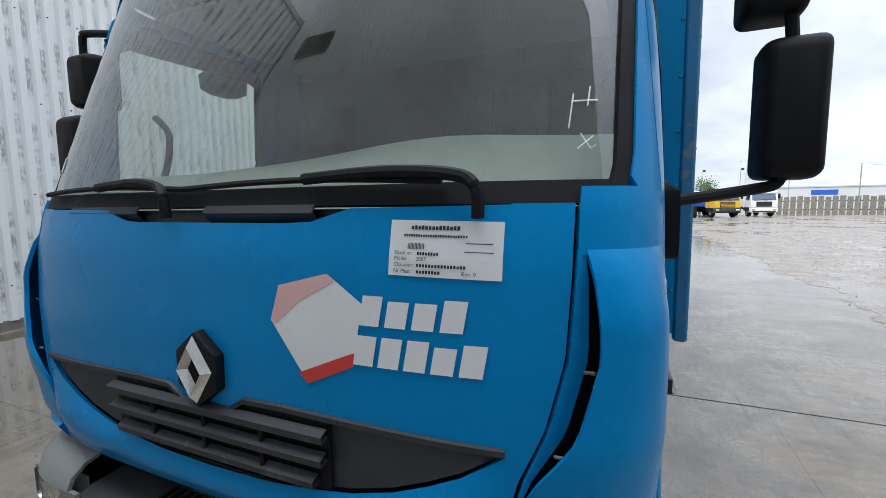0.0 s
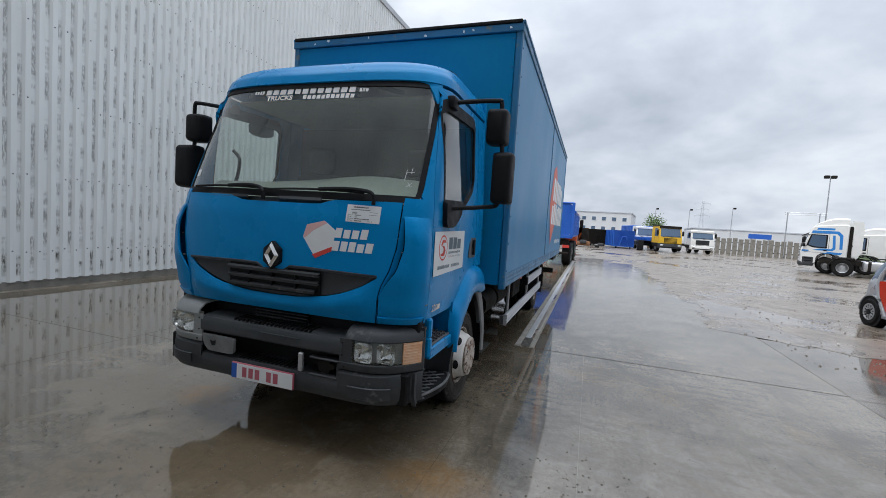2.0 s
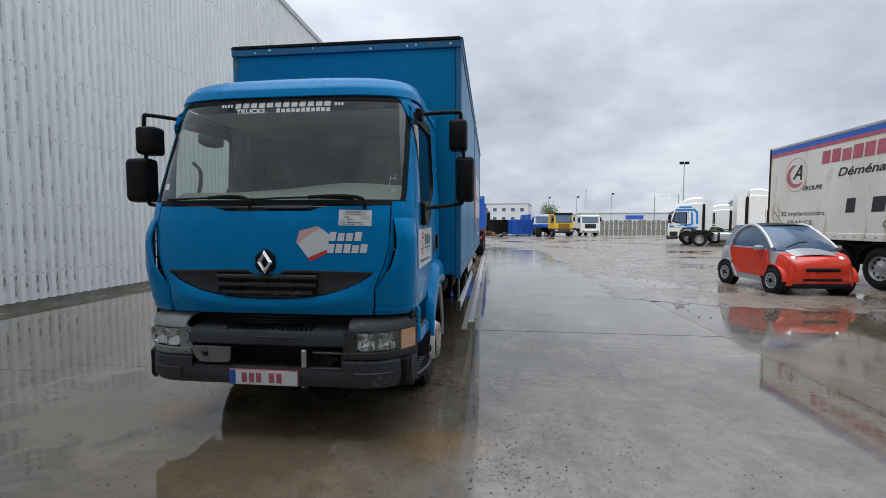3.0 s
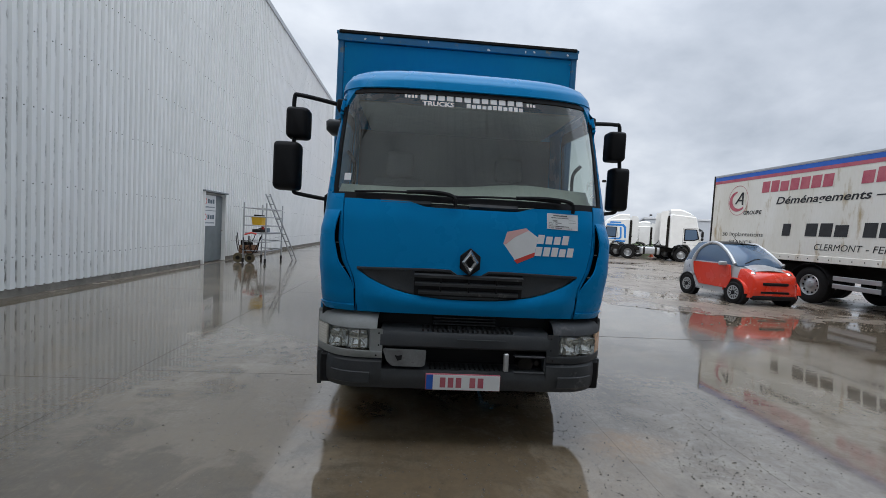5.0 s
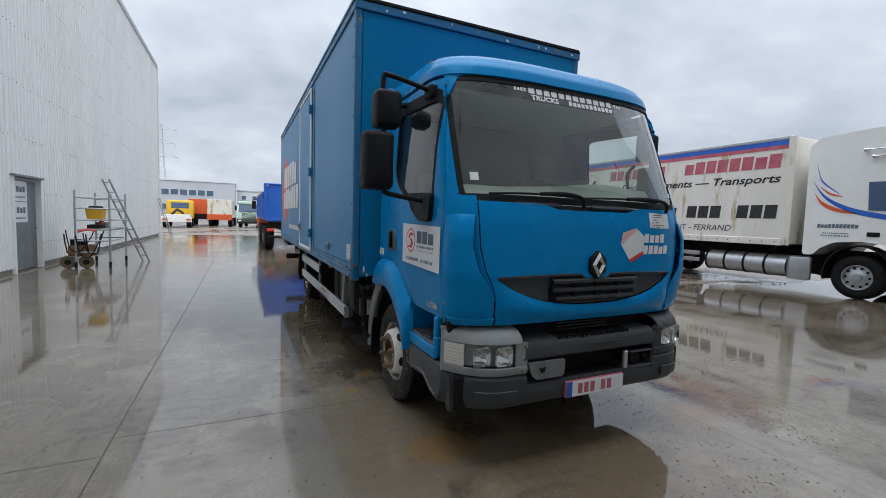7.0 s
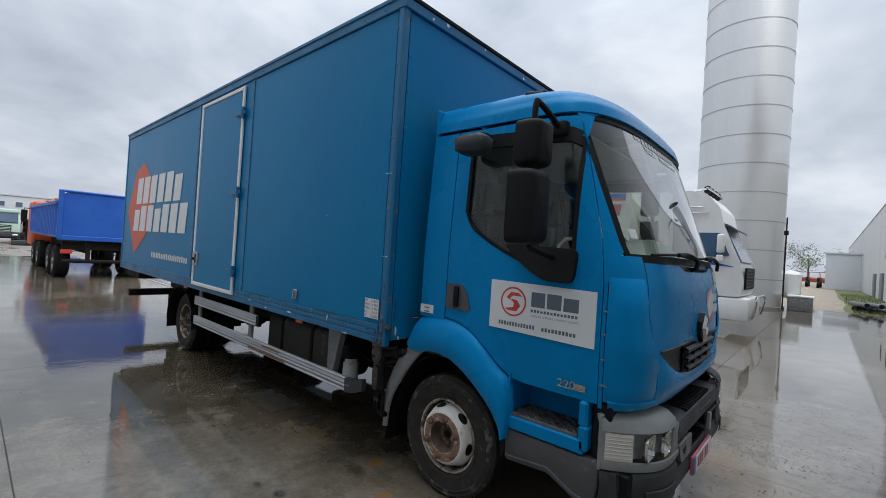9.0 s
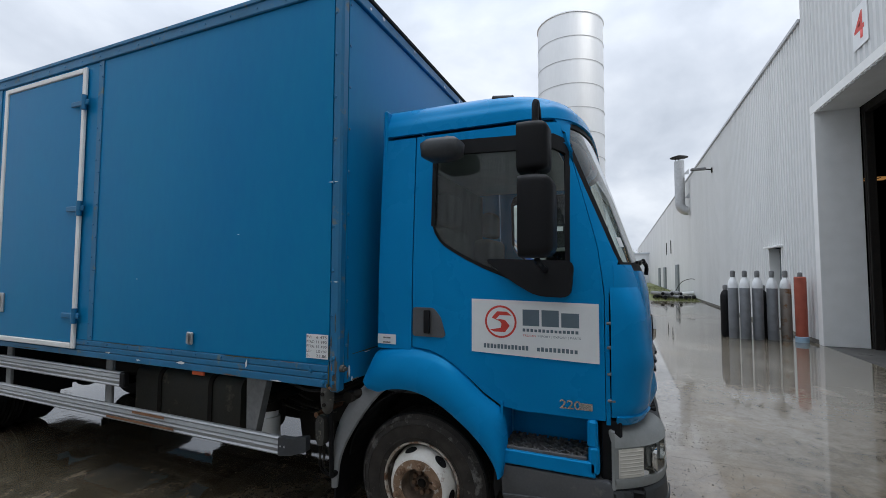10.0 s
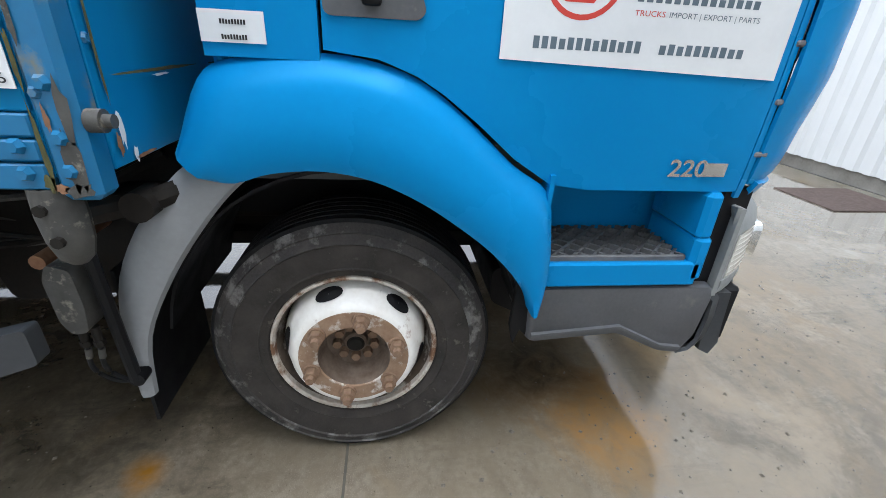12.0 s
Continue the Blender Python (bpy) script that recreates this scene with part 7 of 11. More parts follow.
def wheels_chassis():
    for sg in (-1, 1):
        wheel_mesh(TRUCK, (sg * 0.862, 2.205, 0.410), sg, True, sg > 0)
        wheel_mesh(TRUCK, (sg * 0.905, 7.24, 0.410), sg, False)
        bm = BM()
        lathe(bm, [(0.26, -0.12), (0.38, -0.12), (0.40, -0.09), (0.40, 0.09), (0.38, 0.12), (0.26, 0.12)], (sg * 0.60, 7.24, 0.401), "x", 40, closed=False)
        part("inner_wheel", bm, M_RUBBER, TRUCK)
    bm = BM()
    for sg in (-1, 1):
        box(bm, *sorted((sg * 0.38, sg * 0.45)), 1.15, 10.0, 0.62, 0.86, 0.008)
    for y in (1.6, 3.0, 4.4, 5.8, 7.2, 8.6, 9.9):
        box(bm, -0.38, 0.38, y - 0.05, y + 0.05, 0.66, 0.82)
    ch = part("chassis_frame", bm, M_STEEL, TRUCK, "dark steel ladder frame")
    bm = BM()
    cyl(bm, (-0.8, 2.21, 0.40), (0.8, 2.21, 0.40), 0.06)
    cyl(bm, (-0.85, 7.24, 0.40), (0.85, 7.24, 0.40), 0.09)
    lathe(bm, [(0, -0.2), (0.15, -0.16), (0.2, 0), (0.15, 0.16), (0, 0.2)], (0, 7.24, 0.44), "y", 20, closed=False)
    for sg in (-1, 1):
        box(bm, *sorted((sg * 0.40, sg * 0.47)), 1.65, 2.75, 0.52, 0.57)
        box(bm, *sorted((sg * 0.40, sg * 0.47)), 6.5, 8.0, 0.56, 0.64)
    pieces("axle", bm, M_STEEL, ch)
    bm = BM()
    box(bm, -0.45, 0.45, 1.25, 2.3, 0.48, 0.95, 0.04)
    cyl(bm, (0, 2.3, 0.62), (0, 3.2, 0.58), 0.22)
    cyl(bm, (0, 3.2, 0.55), (0, 7.1, 0.48), 0.05)
    part("engine_block", bm, M_STEEL, ch)
    bm = BM()
    prism(bm, rounded([(1.16, 0.58), (1.14, 0.44), (1.24, 0.41), (1.66, 0.40), (1.76, 0.45), (1.76, 0.58)], 0.03), "x", -0.80, 0.80)
    part("engine_undertray", bm, M_PLASTIC, ch)
    bm = BM()
    prism(bm, rounded([(2.78, 0.52), (2.90, 0.40), (3.40, 0.36), (3.46, 0.72), (3.40, 0.94), (2.74, 0.94)], 0.05), "x", -0.60, 0.45)
    part("gearbox", bm, M_STEEL, ch)
    bm = BM()
    prism(bm, rounded([(-0.42, 0.40), (0.42, 0.40), (0.42, 0.84), (-0.42, 0.84)], 0.12, 5), "y", 3.56, 4.75)
    part("silencer", bm, M_STEEL, ch, "dark exhaust silencer box")
    for sg in (-1, 1):
        bm = BM()
        box(bm, *sorted((sg * 0.55, sg * 0.985)), 1.0, 1.15, 0.40, 0.60, 0.01)
        part("bumper_stay", bm, M_PLASTIC, ch)
    # fuel tank with straps on the right, air tanks on the left
    bm = BM()
    prism(bm, rounded([(-0.98, 0.42), (-0.52, 0.42), (-0.52, 0.88), (-0.98, 0.88)], 0.09, 5), "y", 3.64, 4.80, 0.0)
    tank = part("fuel_tank", bm, M_TANK, TRUCK, "black fuel tank with two straps")
    for y in (3.92, 4.48):
        bm = BM()
        prism(bm, rounded([(-0.99, 0.41), (-0.51, 0.41), (-0.51, 0.89), (-0.99, 0.89)], 0.095, 5), "y", y, y + 0.04)
        part("tank_strap", bm, M_STEEL, tank)
    bm = BM()
    cyl(bm, (-0.80, 4.22, 0.88), (-0.80, 4.22, 0.93), 0.05)
    part("tank_cap", bm, M_STEEL, tank)
    bm = BM()
    cyl(bm, (-0.86, 3.475, 0.46), (-0.86, 3.475, 0.61), 0.072, 0.068)
    cyl(bm, (-0.86, 3.475, 0.61), (-0.86, 3.475, 0.66), 0.055)
    dr = part("filter_bowl", bm, M_STICKER, TRUCK, "white filter canister under a dark cap")
    bm = BM()
    cyl(bm, (-0.86, 3.475, 0.66), (-0.86, 3.475, 0.72), 0.08)
    box(bm, -0.95, -0.45, 3.40, 3.55, 0.72, 0.79, 0.01)
    part("filter_head", bm, M_STEEL, dr)
    bm = BM()
    for y in (3.5, 4.2):
        cyl(bm, (0.75, y, 0.62), (0.75, y + 0.6, 0.62), 0.15)
    box(bm, 0.5, 0.95, 5.0, 5.7, 0.5, 0.86, 0.02)
    part("air_tank", bm, M_STEEL, TRUCK, "dark air tanks and battery box")
    # levelling valve with hoses, bracket arm and rusty pipe behind the mudguard
    bm = BM()
    prism(bm, rounded([(2.800, 0.755), (2.845, 0.77), (2.862, 0.73), (2.858, 0.62), (2.84, 0.585), (2.805, 0.59), (2.795, 0.66)], 0.012), "x", -1.12, -1.06, 0.0)
    vl = part("lift_valve", bm, M_DUST, TRUCK, "dusty grey valve with hanging hoses")
    for y in (2.808, 2.838):
        bm = BM()
        cyl(bm, (-1.095, y, 0.59), (-1.095, y, 0.55), 0.010)
        cyl(bm, (-1.095, y, 0.55), (-1.095, y, 0.535), 0.013, seg=6)
        part("valve_nipple", bm, M_STEEL, vl)
        bm = BM()
        tube(bm, smooth_path([(-1.095, y, 0.54), (-1.09, y + 0.01, 0.46), (-1.07, y - 0.02, 0.40), (-1.05, 2.77, 0.385)], 6), 0.006, 8)
        part("hose", bm, M_PLASTIC, vl)
        bm = BM()
        cyl(bm, (-1.094, y + 0.002, 0.525), (-1.0915, y + 0.008, 0.495), 0.0078)
        part("hose_sleeve", bm, M_DUST, vl)
    bm = BM()
    tube(bm, [(-1.10, 2.765, 0.86), (-1.07, 2.77, 0.40)], 0.015, 8)
    cyl(bm, (-1.08, 2.765, 0.405), (-1.04, 2.765, 0.405), 0.020)
    part("valve_stay", bm, M_PLASTIC, vl)
    bm = BM()
    tube(bm, [(-0.70, 2.90, 0.75), (-1.06, 2.905, 0.745)], 0.018, 12)
    part("rusty_pipe", bm, M_RUST, TRUCK)
    bm = BM()
    tube(bm, [(-1.08, 2.80, 0.86), (-1.05, 2.62, 0.90), (-0.98, 2.52, 0.93)], 0.026, 8)
    cyl(bm, (-1.10, 2.64, 0.895), (-1.02, 2.64, 0.895), 0.034)
    part("guard_stay", bm, M_STEEL, TRUCK)
    # clutter of pipes and lines along the frame
    rnd = random.Random(9)
    for i in range(9):
        bm = BM()
        z, x = rnd.uniform(0.6, 0.93), -rnd.uniform(0.5, 0.75)
        tube(bm, smooth_path([(x, 2.75 + rnd.uniform(0, 0.3), z), (x + rnd.uniform(-0.08, 0.08), 3.0, z - rnd.uniform(0, 0.15)), (x + rnd.uniform(-0.05, 0.05), 3.3, z - rnd.uniform(0, 0.1)), (x, 3.55, z)], 4), rnd.choice((0.008, 0.011, 0.016)), 6)
        part("brake_line", bm, M_STEEL if i % 3 else M_DUST, TRUCK)
    bm = BM()
    box(bm, -0.72, -0.46, 2.78, 2.96, 0.58, 0.80, 0.03, 2)
    cyl(bm, (-0.73, 2.87, 0.69), (-0.80, 2.87, 0.69), 0.07)
    part("brake_chamber", bm, M_STEEL, TRUCK)


def side_guards():
    for sg in (-1, 1):
        fl = 1.0 if sg < 0 else -1.0
        def rail(name, y0, y1, z, mat=M_ALU):
            prof = [(0, -0.055), (0.022, -0.055), (0.03, -0.045), (0.022, -0.035), (0.03, -0.012), (0.022, 0.0), (0.03, 0.012), (0.022, 0.035), (0.03, 0.045), (0.022, 0.055), (0, 0.055)]
            bm = BM()
            prism(bm, [(sg * (1.19 + a), z + b) for a, b in prof], "y", y0, y1)
            return part(name, bm, mat, TRUCK, "ribbed aluminium side guard rail" if sg < 0 else "")
        lo = rail("guard_rail", 3.06, 6.36, 0.585)
        hi = rail("guard_rail", 4.62, 6.36, 0.835)
        bm = BM()
        prism(bm, rounded([(2.845, 0.585), (2.96, 0.545), (3.06, 0.528), (3.06, 0.642), (2.96, 0.645), (2.845, 0.675)], 0.012), "x", sg * 1.185, sg * 1.225)
        re = part("rail_end", bm, M_GREYPL, lo, "scuffed black rail end")
        for y in (3.01, 3.04):
            bm = BM()
            cyl(bm, (sg * 1.225, y, 0.59), (sg * 1.228, y, 0.59), 0.006, seg=8)
            part("rivet", bm, M_ALU, re)
        bm = BM()
        box(bm, *sorted((sg * 1.18, sg * 1.222)), 4.56, 4.62, 0.78, 0.89, 0.008)
        part("rail_end", bm, M_PLASTIC, hi)
        bm = BM()
        for y in (3.30, 4.80, 6.25)[sg < 0:]:
            box(bm, *sorted((sg * 1.165, sg * 1.19)), y - 0.04, y + 0.04, 0.52, 1.0, 0.005)
        pieces("guard_post", bm, M_LAMPGREY, lo)
        if sg < 0:
            bm = BM()
            prism(bm, [(3.19, 1.0), (3.37, 1.0), (3.36, 0.56), (3.30, 0.56)], "x", -1.185, -1.13)
            part("guard_bracket", bm, M_LAMPGREY, lo)
            bm = BM()
            box(bm, -1.224, -1.2215, 4.0, 4.75, 0.545, 0.56)
            box(bm, -1.224, -1.2215, 4.1, 4.45, 0.61, 0.628)
            part("rust_scrape", bm, M_RUST, lo, smooth=0)
        # orange side reflectors
        for y in (3.70, 6.6):
            bm = BM()
            box(bm, *sorted((sg * 1.225, sg * 1.243)), y, y + 0.11, 0.955, 0.995, 0.004)
            part("side_reflector", bm, M_ORANGE, TRUCK, "orange side reflector")
        # rear mudguard
        arc = [(7.24 + 0.53 * math.cos(a), 0.42 + 0.50 * math.sin(a)) for a in [radians(t) for t in range(-5, 186, 10)]]
        bm = BM()
        sheet(bm, [[Vector((sg * x, y, min(z, 0.965))) for y, z in arc] for x in (0.45, 1.12)], 0.01, fl)
        part("rear_mudguard", bm, M_PLASTIC, TRUCK)
        bm = BM()
        box(bm, *sorted((sg * 0.5, sg * 1.1)), 7.80, 7.815, 0.25, 0.75)
        part("rear_mud_flap", bm, M_RUBBER, TRUCK)
    bm = BM()
    box(bm, -1.15, 1.15, 9.85, 9.97, 0.48, 0.60, 0.01)
    for x in (-0.4, 0.4):
        box(bm, x - 0.04, x + 0.04, 9.4, 9.9, 0.55, 0.85)
    box(bm, -1.2, 1.2, 9.1, 9.9, 0.86, 0.97, 0.01)
    part("underrun_bar", bm, M_STEEL, TRUCK, "dark rear underrun bar and tail lift gear")


def rivet(bm, p, axis, r=0.011, h=0.006):
    a = Vector(p)
    d = Vector({"x": (h, 0, 0), "-x": (-h, 0, 0), "-y": (0, -h, 0)}[axis])
    cyl(bm, a, a + d, r, r * 0.6, 6)


def cargo_box():
    X, Y0, Y1, Z0, Z1 = 1.25, 2.605, 10.15, 0.985, 3.45
    bm = BM()
    box(bm, -X + 0.012, X - 0.012, Y0 + 0.012, Y1 - 0.012, Z0 + 0.02, Z1 - 0.03)
    body = part("cargo_box", bm, M_BLUEBOX, TRUCK, "long blue panelled cargo box", smooth=0)
    D0, D1 = 5.12, 6.36
    for sg in (-1, 1):
        xs = lambda a, b: sorted((sg * a, sg * b))
        # wall panels between upright joints
        joints = (Y0 + 0.065, 4.95, 6.50, Y1 - 0.05) if sg < 0 else (Y0 + 0.065, 6.3, Y1 - 0.05)
        for a, b in zip(joints, joints[1:]):
            bm = BM()
            box(bm, *xs(X - 0.02, X - 0.003), a + 0.003, b - 0.003, Z0 + 0.13, Z1 - 0.09, 0.002)
            part("side_panel", bm, M_BLUEBOX, body, smooth=0)
        # lower rail with two grooves, top rail, uprights
        bm = BM()
        zz = [Z0, Z0 + 0.045, Z0 + 0.05, Z0 + 0.085, Z0 + 0.09, Z0 + 0.127]
        for a, b in ((zz[0], zz[1]), (zz[2], zz[3]), (zz[4], zz[5])):
            box(bm, *xs(X - 0.02, X + 0.004), Y0 + 0.07, Y1 - 0.01, a, b, 0.003)
        pieces("lower_rail", bm, M_BLUETRIM, body)
        bm = BM()
        box(bm, *xs(X - 0.03, X + 0.012), Y0, Y1, Z1 - 0.088, Z1, 0.006)
        box(bm, *xs(X - 0.05, X + 0.022), Y0 - 0.01, Y1, Z1 - 0.018, Z1 + 0.012, 0.004)
        part("top_rail", bm, M_BLUETRIM, body)
        for i, y in enumerate(joints[1:-1]):
            bm = BM()
            box(bm, *xs(X - 0.01, X + 0.005), y - 0.03, y + 0.03, Z0 + 0.13, Z1 - 0.09, 0.002)
            part("joint_strip", bm, M_BLUETRIM, body)
        bm = BM()
        box(bm, *xs(X - 0.06, X + 0.006), Y0 - 0.006, Y0 + 0.062, Z0 - 0.02, Z1 - 0.02, 0.012)
        part("corner_post", bm, M_BLUETRIM, body)
        bm = BM()
        box(bm, *xs(X - 0.06, X + 0.006), Y1 - 0.05, Y1 + 0.006, Z0, Z1, 0.006)
        part("rear_post", bm, M_BLUETRIM, body)
        # rivets
        bm = BM()
        ax = "x" if sg > 0 else "-x"
        for z in np.arange(Z0 + 0.16, Z1 - 0.12, 0.26):
            rivet(bm, (sg * (X + 0.006), Y0 + 0.045, z), ax)
            for y in joints[1:-1]:
                rivet(bm, (sg * (X + 0.005), y - 0.018, z), ax, 0.008)
                rivet(bm, (sg * (X + 0.005), y + 0.018, z + 0.1), ax, 0.008)
            rivet(bm, (sg * (X - 0.075), Y0 - 0.001, z + 0.08), "-y")
        for y in np.arange(Y0 + 0.2, Y1, 0.24):
            rivet(bm, (sg * (X + 0.004), y, Z0 + 0.11), ax, 0.009)
            rivet(bm, (sg * (X + 0.012), y, Z1 - 0.055), ax, 0.007)
        tagged(part("rivets", bm, M_BLUETRIM, body), kind="stuff")
    # front wall
    bm = BM()
    box(bm, -X + 0.062, X - 0.062, Y0 - 0.002, Y0 + 0.012, Z0 + 0.02, Z1 - 0.10, 0.002)
    part("front_panel", bm, M_BLUEBOX, body, smooth=0)
    bm = BM()
    box(bm, -X - 0.01, X + 0.01, Y0 - 0.02, Y0 + 0.05, Z1 - 0.09, Z1 - 0.018, 0.006)
    part("front_top_rail", bm, M_BLUETRIM, body)
    bm = BM()
    box(bm, -X + 0.005, X - 0.005, Y0 - 0.028, Y0 + 0.1, Z1 - 0.016, Z1 + 0.016, 0.006)
    part("front_gutter", bm, M_STEEL, body, "dark weathered roof gutter")
    bm = BM()
    rnd = random.Random(5)
    for i in range(7):
        x = rnd.uniform(-1.2, 1.2)
        w = rnd.uniform(0.006, 0.028)
        z = Z1 - rnd.uniform(0.03, 0.08)
        pts = [(x + w * math.cos(a) * rnd.uniform(0.5, 1), z + 0.016 * math.sin(a) * rnd.uniform(0.4, 1)) for a in [2 * math.pi * k / 9 for k in range(9)]]
        bm.faces.new([bm.verts.new((px, Y0 - 0.0215, pz)) for px, pz in pts])
    pieces("bare_patch", bm, M_STICKER, body, smooth=0)
    bm = BM()
    box(bm, -X + 0.02, X - 0.02, Y0 + 0.1, Y1, Z1 - 0.01, Z1 + 0.008)
    part("box_roof", bm, M_WHITE, body, smooth=0)
    bm = BM()
    box(bm, -X + 0.06, -0.01, Y1, Y1 + 0.03, Z0 + 0.05, Z1 - 0.1, 0.004)
    box(bm, 0.01, X - 0.06, Y1, Y1 + 0.03, Z0 + 0.05, Z1 - 0.1, 0.004)
    part("rear_doors", bm, M_BLUEBOX, body)
    # side door on the right: white rim, hinges, lock
    x0 = -X - 0.004
    bm = BM()
    box(bm, x0 - 0.012, x0 + 0.004, D0 + 0.05, D1 - 0.05, 1.085, 3.285, 0.003)
    dr = part("side_door", bm, M_BLUEBOX, body, "blue side door with a white rim")
    bm = BM()
    w = 0.042
    for a in ((D0, D0 + w, 1.04, 3.33), (D1 - w, D1, 1.04, 3.33), (D0 + w, D1 - w, 3.33 - w, 3.33), (D0 + w, D1 - w, 1.04, 1.04 + w)):
        box(bm, x0 - 0.022, x0, a[0], a[1], a[2], a[3], 0.005)
    part("door_rim", bm, M_WHITE, dr, "worn white door rim")
    for z in (1.30, 2.16, 3.03):
        bm = BM()
        cyl(bm, (x0 - 0.03, D0 - 0.01, z - 0.06), (x0 - 0.03, D0 - 0.01, z + 0.06), 0.02)
        box(bm, x0 - 0.032, x0 - 0.018, D0 - 0.06, D0 + 0.17, z - 0.022, z + 0.022, 0.006)
        part("hinge", bm, M_BLUETRIM, dr)
    bm = BM()
    box(bm, x0 - 0.028, x0 - 0.01, D1 - 0.17, D1 - 0.01, 1.29, 1.46, 0.006)
    lk = part("door_lock", bm, M_ALU, dr, "recessed bright door lock")
    bm = BM()
    box(bm, x0 - 0.034, x0 - 0.028, D1 - 0.13, D1 - 0.10, 1.32, 1.43, 0.003)
    cyl(bm, (x0 - 0.03, D1 - 0.06, 1.37), (x0 - 0.04, D1 - 0.06, 1.37), 0.02)
    part("lock_lever", bm, M_PLASTIC, lk)
    # small latch low on the wall
    for y in (3.82,):
        bm = BM()
        box(bm, -X - 0.018, -X, y - 0.03, y + 0.03, 1.16, 1.245, 0.008)
        prism(bm, [(-X - 0.030, y - 0.010), (-X - 0.030, y + 0.010), (-X - 0.016, y)], "z", 1.17, 1.23)
        part("latch", bm, M_ALU, body)
    # logo on both walls: red hexagon and slanted white bars
    for sg in (-1, 1):
        if sg < 0:
            f = lambda u, v, l=0.0: (-X - 0.0 - l, 9.85 - u, 1.28 + v)
        else:
            f = lambda u, v, l=0.0: (X + l, 6.6 + u, 1.28 + v)
        bm = BM()
        bm.faces.new([bm.verts.new(f(u, v, 0.0015)) for u, v in ((0.0, 0.74), (0.42, 1.44), (0.88, 1.56), (1.42, 1.20), (1.50, 0.50), (0.56, 0.0))])
        hx = part("logo_hexagon", bm, M_SALMON, body, "faded red hexagon decal", smooth=0)
        bm = BM()
        bars(bm, f, 0.52, 0.86, 2.35, 0.44, 6, 0.2, 0.14, 0.003, 41)
        bars(bm, f, 0.42, 0.40, 2.72, 0.42, 7, 0.2, 0.14, 0.003, 42)
        pieces("logo_bar", bm, M_STICKER, hx, smooth=0)
        bm = BM()
        bars(bm, f, 1.60, 0.0, 1.65, 0.085, 20, 0.35, 0.0, 0.003, 43)
        part("web_writing", bm, M_STICKER, hx, smooth=0)
    # weight table at the front foot of the wall
    bm = BM()
    box(bm, -X - 0.0085, -X - 0.0065, 2.672, 2.828, 1.150, 1.290)
    tb = part("weight_table", bm, M_STICKER, body, "white weight table with black figures", smooth=0)
    for i, (a, b) in enumerate((("PV:", "6 475"), ("PTAC:", "11 990"), ("PTRA:", "15 490"), ("LL:", "2,52 x 9,47"), ("S:", "23,86"))):
        z = 1.266 - i * 0.027
        lettering(a, 0.023, M_BLACKINK, "print", tb, lambda u, v: (-X - 0.0105, 2.824 - u, z + v), width=0.019 * len(a) * 0.6)
        lettering(b, 0.023, M_BLACKINK, "print", tb, lambda u, v: (-X - 0.0105, 2.754 - u, z + v), width=0.074)
    # bracket where box and frame meet, by the cab: a rounded steel cap with bolts and scraped paint
    bm = BM()
    ring_tube(bm, [[Vector((-X + 0.03 - 0.042 * r * math.sin(a), Y0 + 0.09 + 0.042 * r * math.cos(a), z)) for a in [math.pi * k / 10 for k in range(11)] + [-0.2, -math.pi + 0.2]] for z, r in ((0.985, 0.95), (0.93, 1.0), (0.88, 0.92), (0.845, 0.7), (0.83, 0.35))])
    cap = part("corner_bracket", bm, M_DUST, body, "bare grimy steel corner cap", smooth=50)
    for y, z in ((Y0 + 0.095, 0.95), (Y0 + 0.085, 0.89)):
        bm = BM()
        cyl(bm, (-X - 0.008, y, z), (-X - 0.018, y, z), 0.011, seg=8)
        part("bracket_bolt", bm, M_STEEL, cap)
    for y, z in ((Y0 + 0.03, 1.02), (Y0 + 0.03, 1.075), (Y0 + 0.10, 1.015), (Y0 + 0.10, 1.06), (Y0 + 0.03, 1.16), (Y0 + 0.19, 1.075)):
        bm = BM()
        rivet(bm, (-X - 0.005, y, z), "-x", 0.015, 0.012)
        part("post_bolt", bm, M_BLUETRIM, body)
    bm = BM()
    cyl(bm, (-X + 0.02, Y0 - 0.006, 1.10), (-X + 0.02, Y0 - 0.03, 1.10), 0.02)
    cyl(bm, (-X + 0.02, Y0 - 0.03, 1.10), (-X + 0.02, Y0 - 0.045, 1.10), 0.012)
    part("post_lug", bm, M_DUST, body)
    def scrape(name, mat, spots, seed):
        r2 = random.Random(seed)
        for y, z, w, h in spots:
            bm = BM()
            pts = [(y + w * math.cos(a) * r2.uniform(0.45, 1), z + h * math.sin(a) * r2.uniform(0.45, 1)) for a in [2 * math.pi * k / 14 for k in range(14)]]
            bm.faces.new([bm.verts.new((-X - 0.0085, a, b)) for a, b in pts])
            part(name, bm, mat, body, smooth=0)
    scrape("bare_patch", M_DUST, ((Y0 + 0.022, 1.03, 0.022, 0.07), (Y0 + 0.01, 1.12, 0.012, 0.06), (Y0 + 0.02, 0.985, 0.03, 0.018), (Y0 + 0.045, 1.25, 0.006, 0.05), (Y0 + 0.018, 1.36, 0.005, 0.09)), 3)
    scrape("rust_patch", M_RUST, ((Y0 + 0.052, 0.99, 0.016, 0.012), (Y0 + 0.040, 1.105, 0.006, 0.030), (3.45, 0.992, 0.08, 0.005), (2.95, 1.112, 0.10, 0.003), (4.05, 1.112, 0.14, 0.003)), 9)
    scrape("moss_patch", M_MOSS, ((3.3, 1.113, 0.28, 0.004), (4.5, 1.113, 0.35, 0.004), (5.8, 1.0, 0.2, 0.005)), 10)
